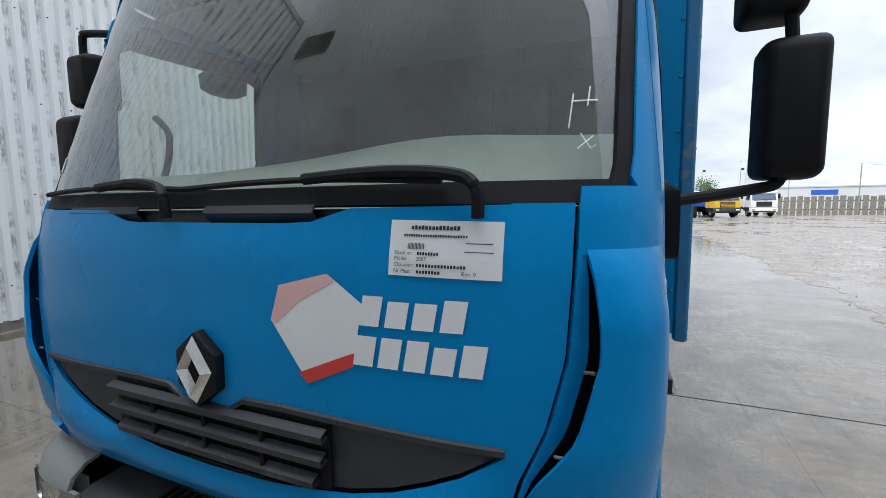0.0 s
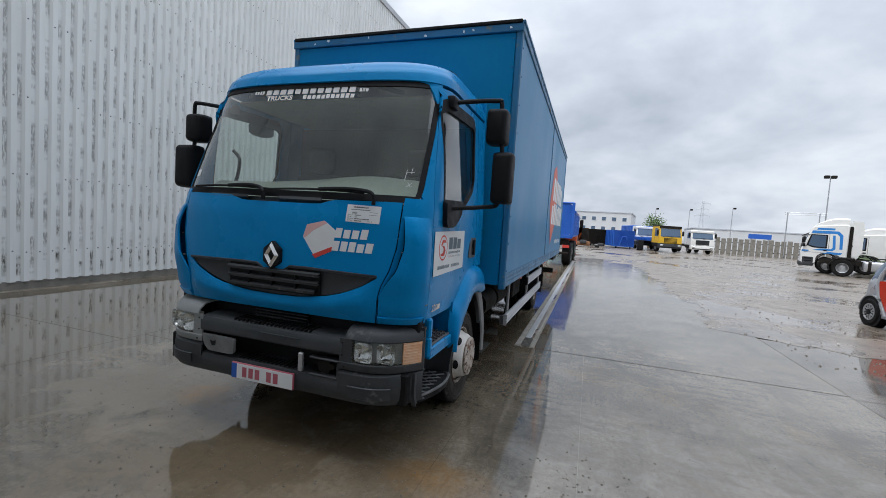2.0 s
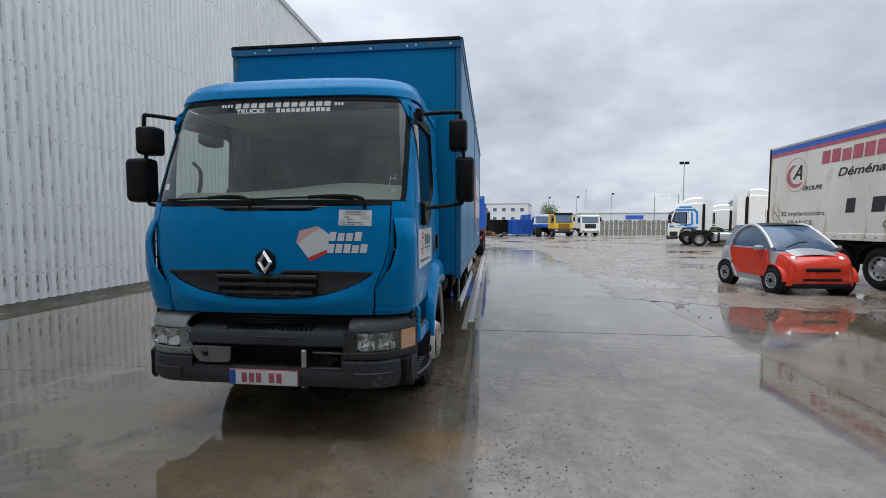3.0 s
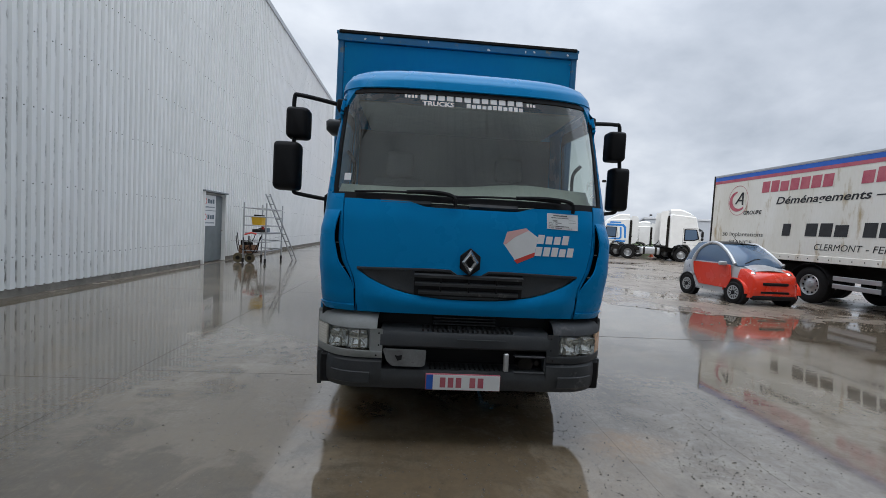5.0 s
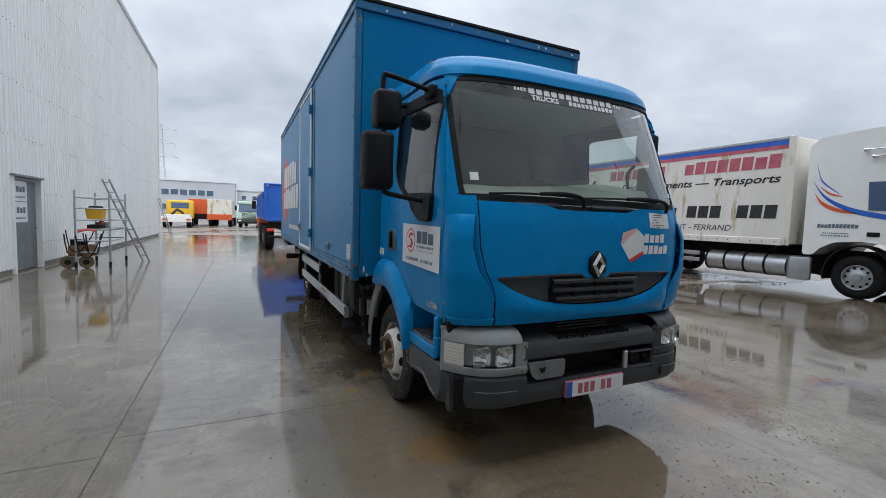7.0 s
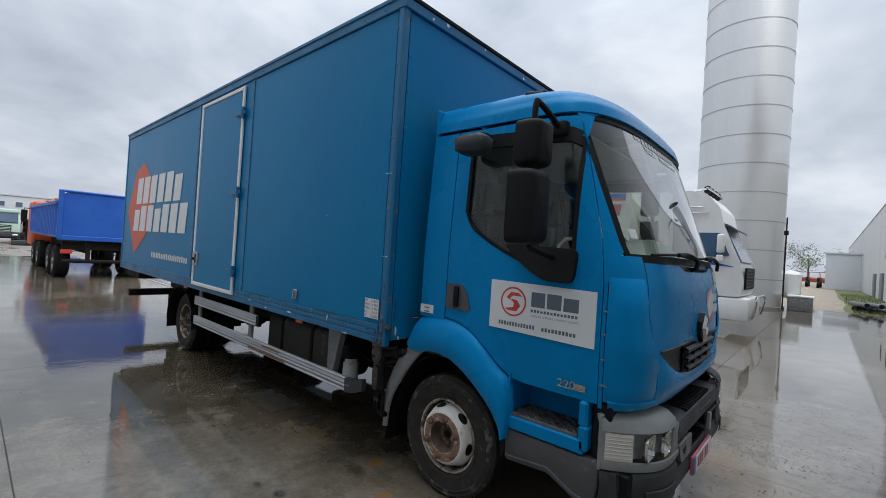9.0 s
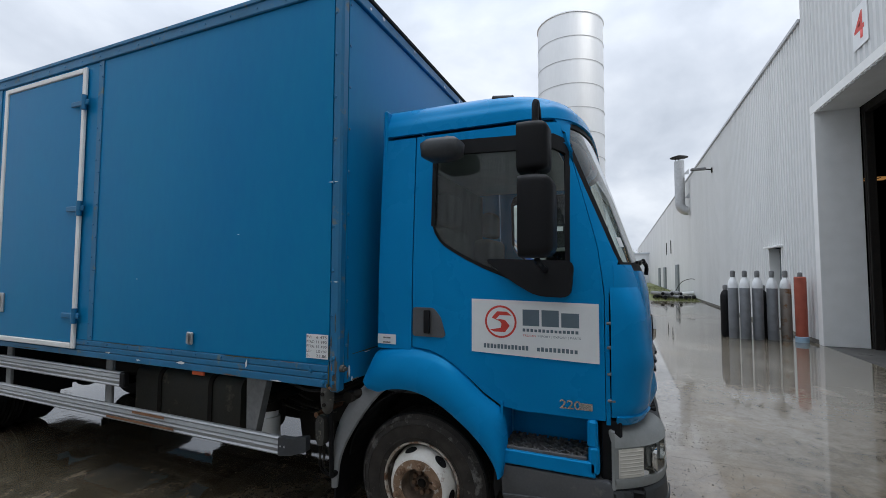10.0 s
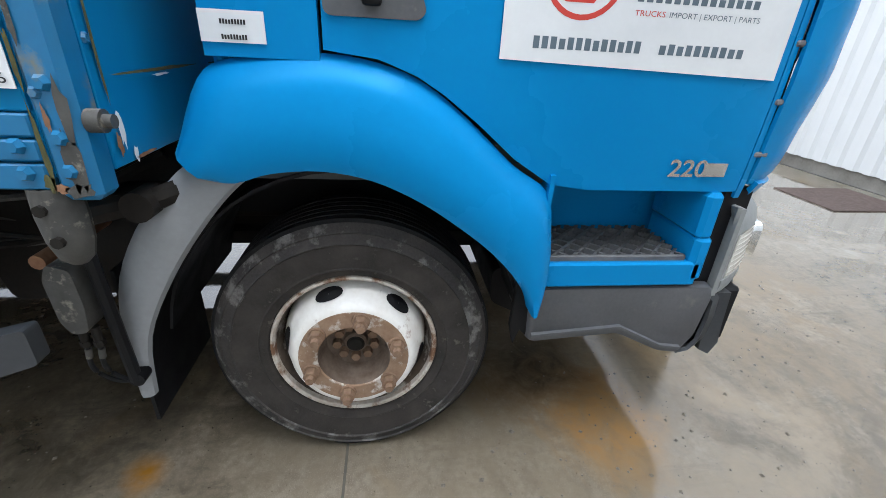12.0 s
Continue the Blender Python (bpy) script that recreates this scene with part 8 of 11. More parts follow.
    scrape("moss_patch", M_MOSS, ((Y0 + 0.060, 1.06, 0.007, 0.09), (Y0 + 0.058, 1.19, 0.005, 0.06), (Y0 + 0.066, 1.0, 0.012, 0.02)), 4)
    scrape("bare_patch", M_STICKER, ((3.9, 1.03, 0.05, 0.012), (4.35, 1.01, 0.03, 0.008), (3.3, 1.075, 0.012, 0.03), (3.05, 0.992, 0.06, 0.006), (4.7, 1.04, 0.04, 0.008), (Y0 + 0.045, 2.19, 0.045, 0.004), (Y0 + 0.02, 1.60, 0.02, 0.004), (Y0 + 0.05, 1.60, 0.012, 0.003), (3.4, 1.9, 0.012, 0.003), (4.4, 1.6, 0.006, 0.005)), 6)
    # weathered lower edge of the front wall beside the corner post
    r3 = random.Random(8)
    for name, mat, spots in (("bare_patch", M_STICKER, ((-X + 0.10, 1.075, 0.016, 0.045), (-X + 0.13, 1.02, 0.010, 0.02), (-X + 0.30, 1.155, 0.05, 0.004))),
                             ("rust_patch", M_RUST, ((-X + 0.085, 1.045, 0.010, 0.035), (-X + 0.16, 1.012, 0.05, 0.006), (-X + 0.52, 1.010, 0.09, 0.006))),
                             ("moss_patch", M_MOSS, ((-X + 0.32, 1.165, 0.22, 0.005), (-X + 0.085, 1.22, 0.006, 0.11), (-X + 0.70, 1.165, 0.15, 0.004)))):
        for x, z, w, h in spots:
            bm = BM()
            pts = [(x + w * math.cos(a) * r3.uniform(0.45, 1), z + h * math.sin(a) * r3.uniform(0.45, 1)) for a in [2 * math.pi * k / 14 for k in range(14)]]
            bm.faces.new([bm.verts.new((px, Y0 - 0.0075, pz)) for px, pz in pts])
            part(name, bm, mat, body, smooth=0)
    # small service label behind the door
    bm = BM()
    p = lambda y, z, l: skin(-s_y(y, z), z, l)
    sheet(bm, [[p(y, z, 0.004) for y in (2.346, 2.41, 2.473)] for z in (1.226, 1.284)], 0.001, 1.0)
    part("service_label", bm, M_STICKER, TRUCK, "small white service label", smooth=0)
    bm = BM()
    bars(bm, lambda u, v, l: p(2.44 - u, 1.232 + v, 0.006), 0.01, 0.0, 0.05, 0.009, 9, 0.3, 0, 0, 51)
    bars(bm, lambda u, v, l: p(2.44 - u, 1.232 + v, 0.006), 0.01, 0.027, 0.05, 0.009, 9, 0.3, 0, 0, 52)
    part("label_writing", bm, M_BLACKINK, TRUCK, smooth=0)


build_front()
corner_parts()
windscreen()
cowl()
roof()
side_parts()
cab_back()
bumper()
mirrors()
wheels_chassis()
side_guards()
cargo_box()

# ---------------------------------------------------------------- other vehicles in the yard
def road_wheel(parent, at, face, R=0.50, W=0.15, rim=None, name="wheel", holes=10):
    """Plain lorry or car wheel: tyre, rim, hub; face is +1 or -1 along x."""
    rim = rim or M_GALV
    k = R / 0.5
    bm = BM()
    prof = [(0.28, -W + 0.02), (0.33, -W), (0.42, -W), (0.475, -W + 0.03), (0.5, -W + 0.06), (0.5, -0.02), (0.49, -0.015), (0.49, 0.015), (0.5, 0.02), (0.5, W - 0.06), (0.475, W - 0.03), (0.42, W), (0.33, W), (0.28, W - 0.02)]
    lathe(bm, [(r * k, h) for r, h in prof], at, "x", 36, closed=False)
    w = part(name, bm, M_RUBBER, parent)
    bm = BM()
    o = face
    lathe(bm, [(0.29 * k, o * (W - 0.02)), (0.28 * k, o * (W - 0.005)), (0.265 * k, o * (W - 0.01)), (0.25 * k, o * (W - 0.07)), (0.17 * k, o * (W - 0.055)), (0.10 * k, o * (W - 0.03)), (0.09 * k, o * (W + 0.01)), (0.0, o * (W + 0.015))], at, "x", 32, closed=False)
    r = part("rim", bm, rim, w)
    for i in range(holes):
        a = 2 * math.pi * i / holes
        bm = BM()
        c = Vector(at) + Vector((o * (W - 0.052), 0.215 * k * math.cos(a), 0.215 * k * math.sin(a)))
        cyl(bm, c, c + Vector((o * 0.004, 0, 0)), 0.03 * k, seg=8)
        part("hand_hole", bm, M_PLASTIC, r)
    return w


def removal_truck():
    """White removals lorry: box body with printed side, tractor-type cab. Local x: 0 is the side seen, y: 0 the front axle, forwards is -y."""
    t = thing("removal_truck", (9.75, 0, 0), "dirty white removals truck with maroon and black signwriting", "truck")
    y0, y1, z0, z1 = 4.92, 13.10, 1.17, 3.90
    bm = BM()
    box(bm, 0.0, 2.5, y0, y1, z0, z1, 0.02)
    b = part("cargo_body", bm, M_TRAILER, t, "streaked white box body")
    for n, za, zb, m in (("blue_stripe", 3.72, 3.85, M_TIPBLUE), ("pink_stripe", 3.62, 3.72, M_WINEINK)):
        bm = BM()
        box(bm, -0.006, -0.002, y0 + 0.16, y1 - 0.06, za, zb)
        part(n, bm, m, b, smooth=0)
    bm = BM()
    box(bm, -0.02, 0.03, y0 - 0.02, y0 + 0.14, z0 - 0.03, z1 + 0.03, 0.012)
    part("corner_post", bm, M_TRAILER, b)
    bm = BM()
    box(bm, -0.015, 0.03, y1 - 0.06, y1 + 0.02, z0 - 0.03, z1 + 0.03, 0.01)
    part("rear_post", bm, M_STEEL, b)
    bm = BM()
    box(bm, -0.015, 0.02, y0 + 0.14, y1 - 0.06, z1 - 0.04, z1 + 0.03, 0.008)
    part("top_rail", bm, M_GALV, b)
    bm = BM()
    box(bm, -0.02, 0.02, y0 + 0.14, y1 - 0.06, z0 - 0.04, z0 + 0.14, 0.01)
    lr = part("bottom_rail", bm, M_TRAILER, b)
    for i in range(26):
        bm = BM()
        y = y0 + 0.3 + i * 0.3
        cyl(bm, (-0.02, y, z0 + 0.05), (-0.026, y, z0 + 0.05), 0.016, seg=8)
        part("bolt", bm, M_STEEL, lr)
    f = lambda u, v, l=0.0: (-0.004 - l, 13.0 - u, v)
    # names and numbers are plain bars, ordinary words are lettered
    bm = BM()
    bars(bm, f, 13.0 - 10.92, 3.16, 2.35, 0.34, 7, 0.16, 0.10, 0.002, 61)
    bars(bm, f, 13.0 - 7.90, 3.15, 2.72, 0.36, 8, 0.16, 0.10, 0.002, 62)
    pieces("name_bar", bm, M_WINEINK, b, smooth=0)
    bm = BM()
    bars(bm, f, 13.0 - 10.05, 1.83, 0.34, 0.355, 1, 0.2, 0.10, 0.002, 63)
    bars(bm, f, 13.0 - 9.30, 1.83, 1.25, 0.355, 3, 0.16, 0.10, 0.002, 64)
    bars(bm, f, 13.0 - 7.75, 1.83, 1.10, 0.355, 3, 0.16, 0.10, 0.002, 65)
    bars(bm, f, 13.0 - 6.25, 1.83, 1.06, 0.355, 3, 0.16, 0.10, 0.002, 66)
    pieces("number_bar", bm, M_BLACKINK, b, smooth=0)
    lettering("Déménagements — Transports", 0.30, M_BLACKINK, "sign_lettering", b, lambda u, v: f(13.0 - 10.34 + u, 2.775 + v, 0.002), bold=0.006, shear=0.25, width=5.15)
    for word, u0, wide in (("CLERMONT", 0.0, 1.26), ("-", 1.34, 0.08), ("FERRAND", 1.50, 1.12)):
        lettering(word, 0.24, M_BLACKINK, "town_lettering", b, lambda u, v: f(13.0 - 8.98 + u0 + u, 1.465 + v, 0.002), shear=0.2, width=wide)
    lettering("30 implantations", 0.19, M_BLACKINK, "sign_lettering", b, lambda u, v: f(13.0 - 12.48 + u, 1.785 + v, 0.002), width=1.75)
    lettering("FRANCE", 0.17, M_BLACKINK, "sign_lettering", b, lambda u, v: f(13.0 - 12.15 + u, 1.53 + v, 0.002), width=1.0)
    lettering("GROUPE", 0.17, M_BLACKINK, "sign_lettering", b, lambda u, v: f(13.0 - 11.60 + u, 2.50 + v, 0.002), bold=0.004, shear=0.2, width=0.75)
    bm = BM()
    seg = 40
    for r0, r1 in ((0.50, 0.485),):
        ra = [[bm.verts.new(f(1.12 + 0.88 * r * math.cos(2 * math.pi * i / seg), 2.98 + r * math.sin(2 * math.pi * i / seg), 0.002)) for i in range(seg)] for r in (r0, r1)]
        for i in range(seg):
            j = (i + 1) % seg
            bm.faces.new((ra[0][i], ra[0][j], ra[1][j], ra[1][i]))
    for i in range(14):
        a0, a1 = radians(95 + i * 16), radians(95 + (i + 1) * 16)
        w = lambda q: 0.05 + 0.10 * math.sin(max(0, min(math.pi, (q - radians(95)) / radians(224) * math.pi)))
        bm.faces.new([bm.verts.new(f(1.10 + r * math.cos(a), 2.95 + r * math.sin(a) * 0.9, 0.002)) for a, r in ((a0, 0.38), (a1, 0.38), (a1, 0.38 - w(a1)), (a0, 0.38 - w(a0)))])
    part("crescent_mark", bm, M_WINEINK, b, "maroon crescent in a thin ring", smooth=0)
    bm = BM()
    for q in ([(0.98, 2.86), (1.06, 2.86), (1.36, 3.24), (1.28, 3.24)], [(1.28, 3.24), (1.36, 3.24), (1.36, 2.82), (1.29, 2.82)], [(1.08, 2.95), (1.33, 2.95), (1.33, 3.0), (1.12, 3.0)]):
        bm.faces.new([bm.verts.new(f(*p, 0.003)) for p in q])
    part("emblem_strokes", bm, M_BLACKINK, b, smooth=0)
    # running gear
    bm = BM()
    box(bm, 0.75, 0.85, 2.6, 12.9, 0.75, 1.05)
    box(bm, 1.65, 1.75, 2.6, 12.9, 0.75, 1.05)
    for y in (5.2, 6.5, 8.0, 10.2, 12.5):
        box(bm, 0.1, 2.4, y, y + 0.14, 1.03, 1.16)
    part("chassis_frame", bm, M_STEEL, t)
    for y in (3.54, 9.10, ):
        for x, fc in ((0.22, -1), (2.28, 1)):
            road_wheel(t, (x, y, 0.50), fc, 0.50, 0.16, M_GALV)
    for y in (10.45,):
        for x, fc in ((0.22, -1), (2.28, 1)):
            road_wheel(t, (x, y, 0.50), fc, 0.50, 0.16, M_GALV)
    bm = BM()
    arc = [(9.10 + 0.62 * math.cos(a), 0.50 + 0.60 * math.sin(a)) for a in [radians(q) for q in range(5, 176, 12)]]
    sheet(bm, [[Vector((x, y, z)) for y, z in arc] for x in (0.02, 0.5)], 0.015, -1.0)
    part("rear_mudguard", bm, M_PLASTIC, t)
    bm = BM()
    for i in range(4):
        cyl(bm, (0.36, 4.98 + i * 0.53, 0.60), (0.36, 4.98 + i * 0.53 + 0.48, 0.60), 0.285, seg=28)
    tk = part("fuel_tank", bm, M_GALV, t, "row of bright aluminium tanks with black straps")
    for i in range(5):
        bm = BM()
        y = 4.955 + i * 0.53
        cyl(bm, (0.36, y - 0.025, 0.60), (0.36, y + 0.03, 0.60), 0.295, seg=28)
        part("tank_strap", bm, M_PLASTIC, tk)
    bm = BM()
    box(bm, 0.04, 0.09, 4.42, 4.92, 0.30, 0.90, 0.06, 3)
    part("checker_plate", bm, M_GALV, t)
    bm = BM()
    box(bm, 1.98, 2.40, 4.45, 7.30, 0.32, 1.00, 0.04, 2)
    part("pallet_box", bm, M_STEEL, t, "dark steel locker under the body")
    bm = BM()
    prism(bm, rounded([(2.3, 0.42), (4.2, 0.34), (4.9, 0.50), (4.9, 0.95), (2.3, 0.95)], 0.06, 3), "x", 0.72, 1.78)
    part("engine_block", bm, M_STEEL, t)
    for z in (0.56, 0.80):
        bm = BM()
        box(bm, 2.42, 2.46, 7.40, 8.42, z - 0.09, z + 0.09, 0.01)
        part("guard_rail", bm, M_ALU, t)
    for z in (0.56, 0.76):
        bm = BM()
        box(bm, 0.03, 0.07, 7.25, 8.42, z - 0.06, z + 0.06, 0.01)
        part("guard_rail", bm, M_ALU, t)
    # cab: side profile swept across, with glass, grille and lamp bar
    side = [(4.62, 0.95), (4.62, 3.60), (4.40, 3.78), (3.30, 3.86), (2.85, 3.72), (2.55, 3.35), (2.46, 2.95), (2.22, 2.30), (2.02, 1.85), (1.95, 1.30), (1.98, 0.95), (2.55, 0.95), (2.80, 1.15), (3.10, 1.28), (3.55, 1.32), (4.0, 1.28), (4.28, 1.12), (4.40, 0.95)]
    bm = BM()
    prism(bm, rounded(side, 0.08, 3), "x", 0.03, 2.47, 0.0)
    cab = part("cab", bm, M_WHITE, t, "white high-roof sleeper cab")
    bm = BM()
    prism(bm, [(2.28, 2.05), (2.52, 2.66), (3.46, 2.66), (3.43, 2.03), (2.60, 2.0)], "x", 0.015, 0.03)
    part("side_window", bm, M_FARGLASS, cab)
    bm = BM()
    v = [(0.12, 2.02, 1.90), (2.38, 2.02, 1.90), (2.32, 2.46, 2.88), (0.18, 2.46, 2.88)]
    vs = [bm.verts.new((x, y - 0.02, z)) for x, y, z in v]
    bm.faces.new(vs)
    bk = [bm.verts.new((x, y + 0.02, z)) for x, y, z in v]
    for i in range(4):
        bm.faces.new((vs[i], bk[i], bk[(i + 1) % 4], vs[(i + 1) % 4]))
    part("windscreen", bm, M_FARGLASS, cab)
    bm = BM()
    sheet(bm, [[Vector((x, y, z)) for x in span(0.05, 2.45, 6)] for y, z in ((2.52, 2.95), (2.35, 2.90), (2.18, 2.78))], 0.03, 1.0)
    part("sun_visor", bm, M_FARGLASS, cab)
    bm = BM()
    box(bm, 0.35, 2.15, 1.915, 1.95, 1.15, 1.75, 0.02)
    gr = part("grille", bm, M_PLASTIC, cab)
    for i in range(6):
        bm = BM()
        box(bm, 0.40, 2.10, 1.90, 1.917, 1.20 + i * 0.09, 1.24 + i * 0.09, 0.006)
        part("grille_slat", bm, M_GREYPL, gr)
    bm = BM()
    box(bm, 0.02, 2.48, 1.78, 2.5, 0.32, 0.93, 0.06, 2)
    bp = part("bumper", bm, M_WHITE, cab)
    bm = BM()
    tube(bm, smooth_path([(0.25, 1.74, 0.40), (0.25, 1.66, 0.75), (0.35, 1.66, 0.95), (1.25, 1.66, 0.98), (2.15, 1.66, 0.95), (2.25, 1.66, 0.75), (2.25, 1.74, 0.40)], 4), 0.035, 8)
    part("bull_bar", bm, M_CHROME, bp)
    for i in range(4):
        bm = BM()
        x = 0.45 + i * 0.53
        lathe(bm, [(0.0, -0.05), (0.10, -0.05), (0.12, 0.0), (0.09, 0.08), (0.0, 0.12)], (x, 2.95, 3.93), "y", 16, closed=False)
        part("roof_lamp", bm, M_PLASTIC, cab)
    bm = BM()
    tube(bm, smooth_path([(0.2, 3.5, 3.82), (0.2, 3.0, 3.90), (0.3, 2.9, 3.93), (2.2, 2.9, 3.93), (2.3, 3.0, 3.90), (2.3, 3.5, 3.82)], 4), 0.03, 8)
    part("roof_bar", bm, M_CHROME, cab)
    for y, z in ((2.95, 3.38), (2.80, 3.22)):
        bm = BM()
        lathe(bm, [(0.015, 0.0), (0.015, 0.5), (0.03, 0.58), (0.05, 0.62)], (-0.02, y, z), "y", 12, closed=False)
        part("air_horn", bm, M_CHROME, cab)
    bm = BM()
    box(bm, -0.24, -0.04, 2.38, 2.55, 2.10, 2.62, 0.05, 3)
    box(bm, -0.22, -0.04, 2.40, 2.55, 1.86, 2.06, 0.04, 3)
    part("mirror_housing", bm, M_WHITE, cab)
    bm = BM()
    arc = [(3.54 + 0.64 * math.cos(a), 0.52 + 0.72 * math.sin(a)) for a in [radians(q) for q in range(-10, 191, 12)]]
    sheet(bm, [[Vector((x, y, z)) for y, z in arc] for x in (0.0, 0.4)], 0.03, -1.0)
    part("wheel_arch", bm, M_PLASTIC, cab)
    bm = BM()
    box(bm, 0.05, 0.45, 2.2, 2.95, 0.30, 0.62, 0.03)
    part("step_box", bm, M_WHITE, cab)
    bm = BM()
    box(bm, 0.02, 0.03, 3.20, 3.42, 1.44, 1.54, 0.01)
    part("door_handle", bm, M_PLASTIC, cab)
    # painted swooshes: tapering bands along the side
    def swoosh(mat, pts, w):
        bm = BM()
        pts = smooth_path([(y, z, 0) for y, z in pts], 6)
        n = len(pts)
        up, dn = [], []
        for i, p in enumerate(pts):
            k = w * math.sin(math.pi * i / (n - 1)) + 0.004
            up.append(bm.verts.new((0.024, p.x, p.y + k)))
            dn.append(bm.verts.new((0.024, p.x, p.y - k * 0.6)))
        for i in range(n - 1):
            bm.faces.new((up[i], up[i + 1], dn[i + 1], dn[i]))
        part("swoosh", bm, mat, cab, smooth=0)
    swoosh(M_TIPBLUE, [(4.50, 2.75), (4.25, 2.35), (3.8, 2.05), (3.2, 1.88), (2.6, 1.80), (2.15, 1.75)], 0.07)
    swoosh(M_ORANGE, [(4.45, 2.45), (4.3, 2.2), (4.0, 2.03), (3.6, 1.95)], 0.06)
    swoosh(M_TIPBLUE, [(4.45, 3.20), (4.40, 2.95), (4.30, 2.70), (3.95, 2.40)], 0.03)
    swoosh(M_ORANGE, [(4.35, 2.60), (4.15, 2.42), (3.9, 2.35)], 0.025)
    bm = BM()
    g = lambda u, v, l: (0.024, 4.35 - u, v)
    bars(bm, g, 0.0, 1.62, 0.78, 0.09, 11, 0.15, 0.1, 0, 71)
    bars(bm, g, 0.12, 1.48, 0.5, 0.03, 12, 0.3, 0, 0, 72)
    bars(bm, g, 0.08, 1.42, 0.55, 0.03, 11, 0.3, 0, 0, 73)
    pieces("door_bar", bm, M_GREYINK, cab, smooth=0)


removal_truck()


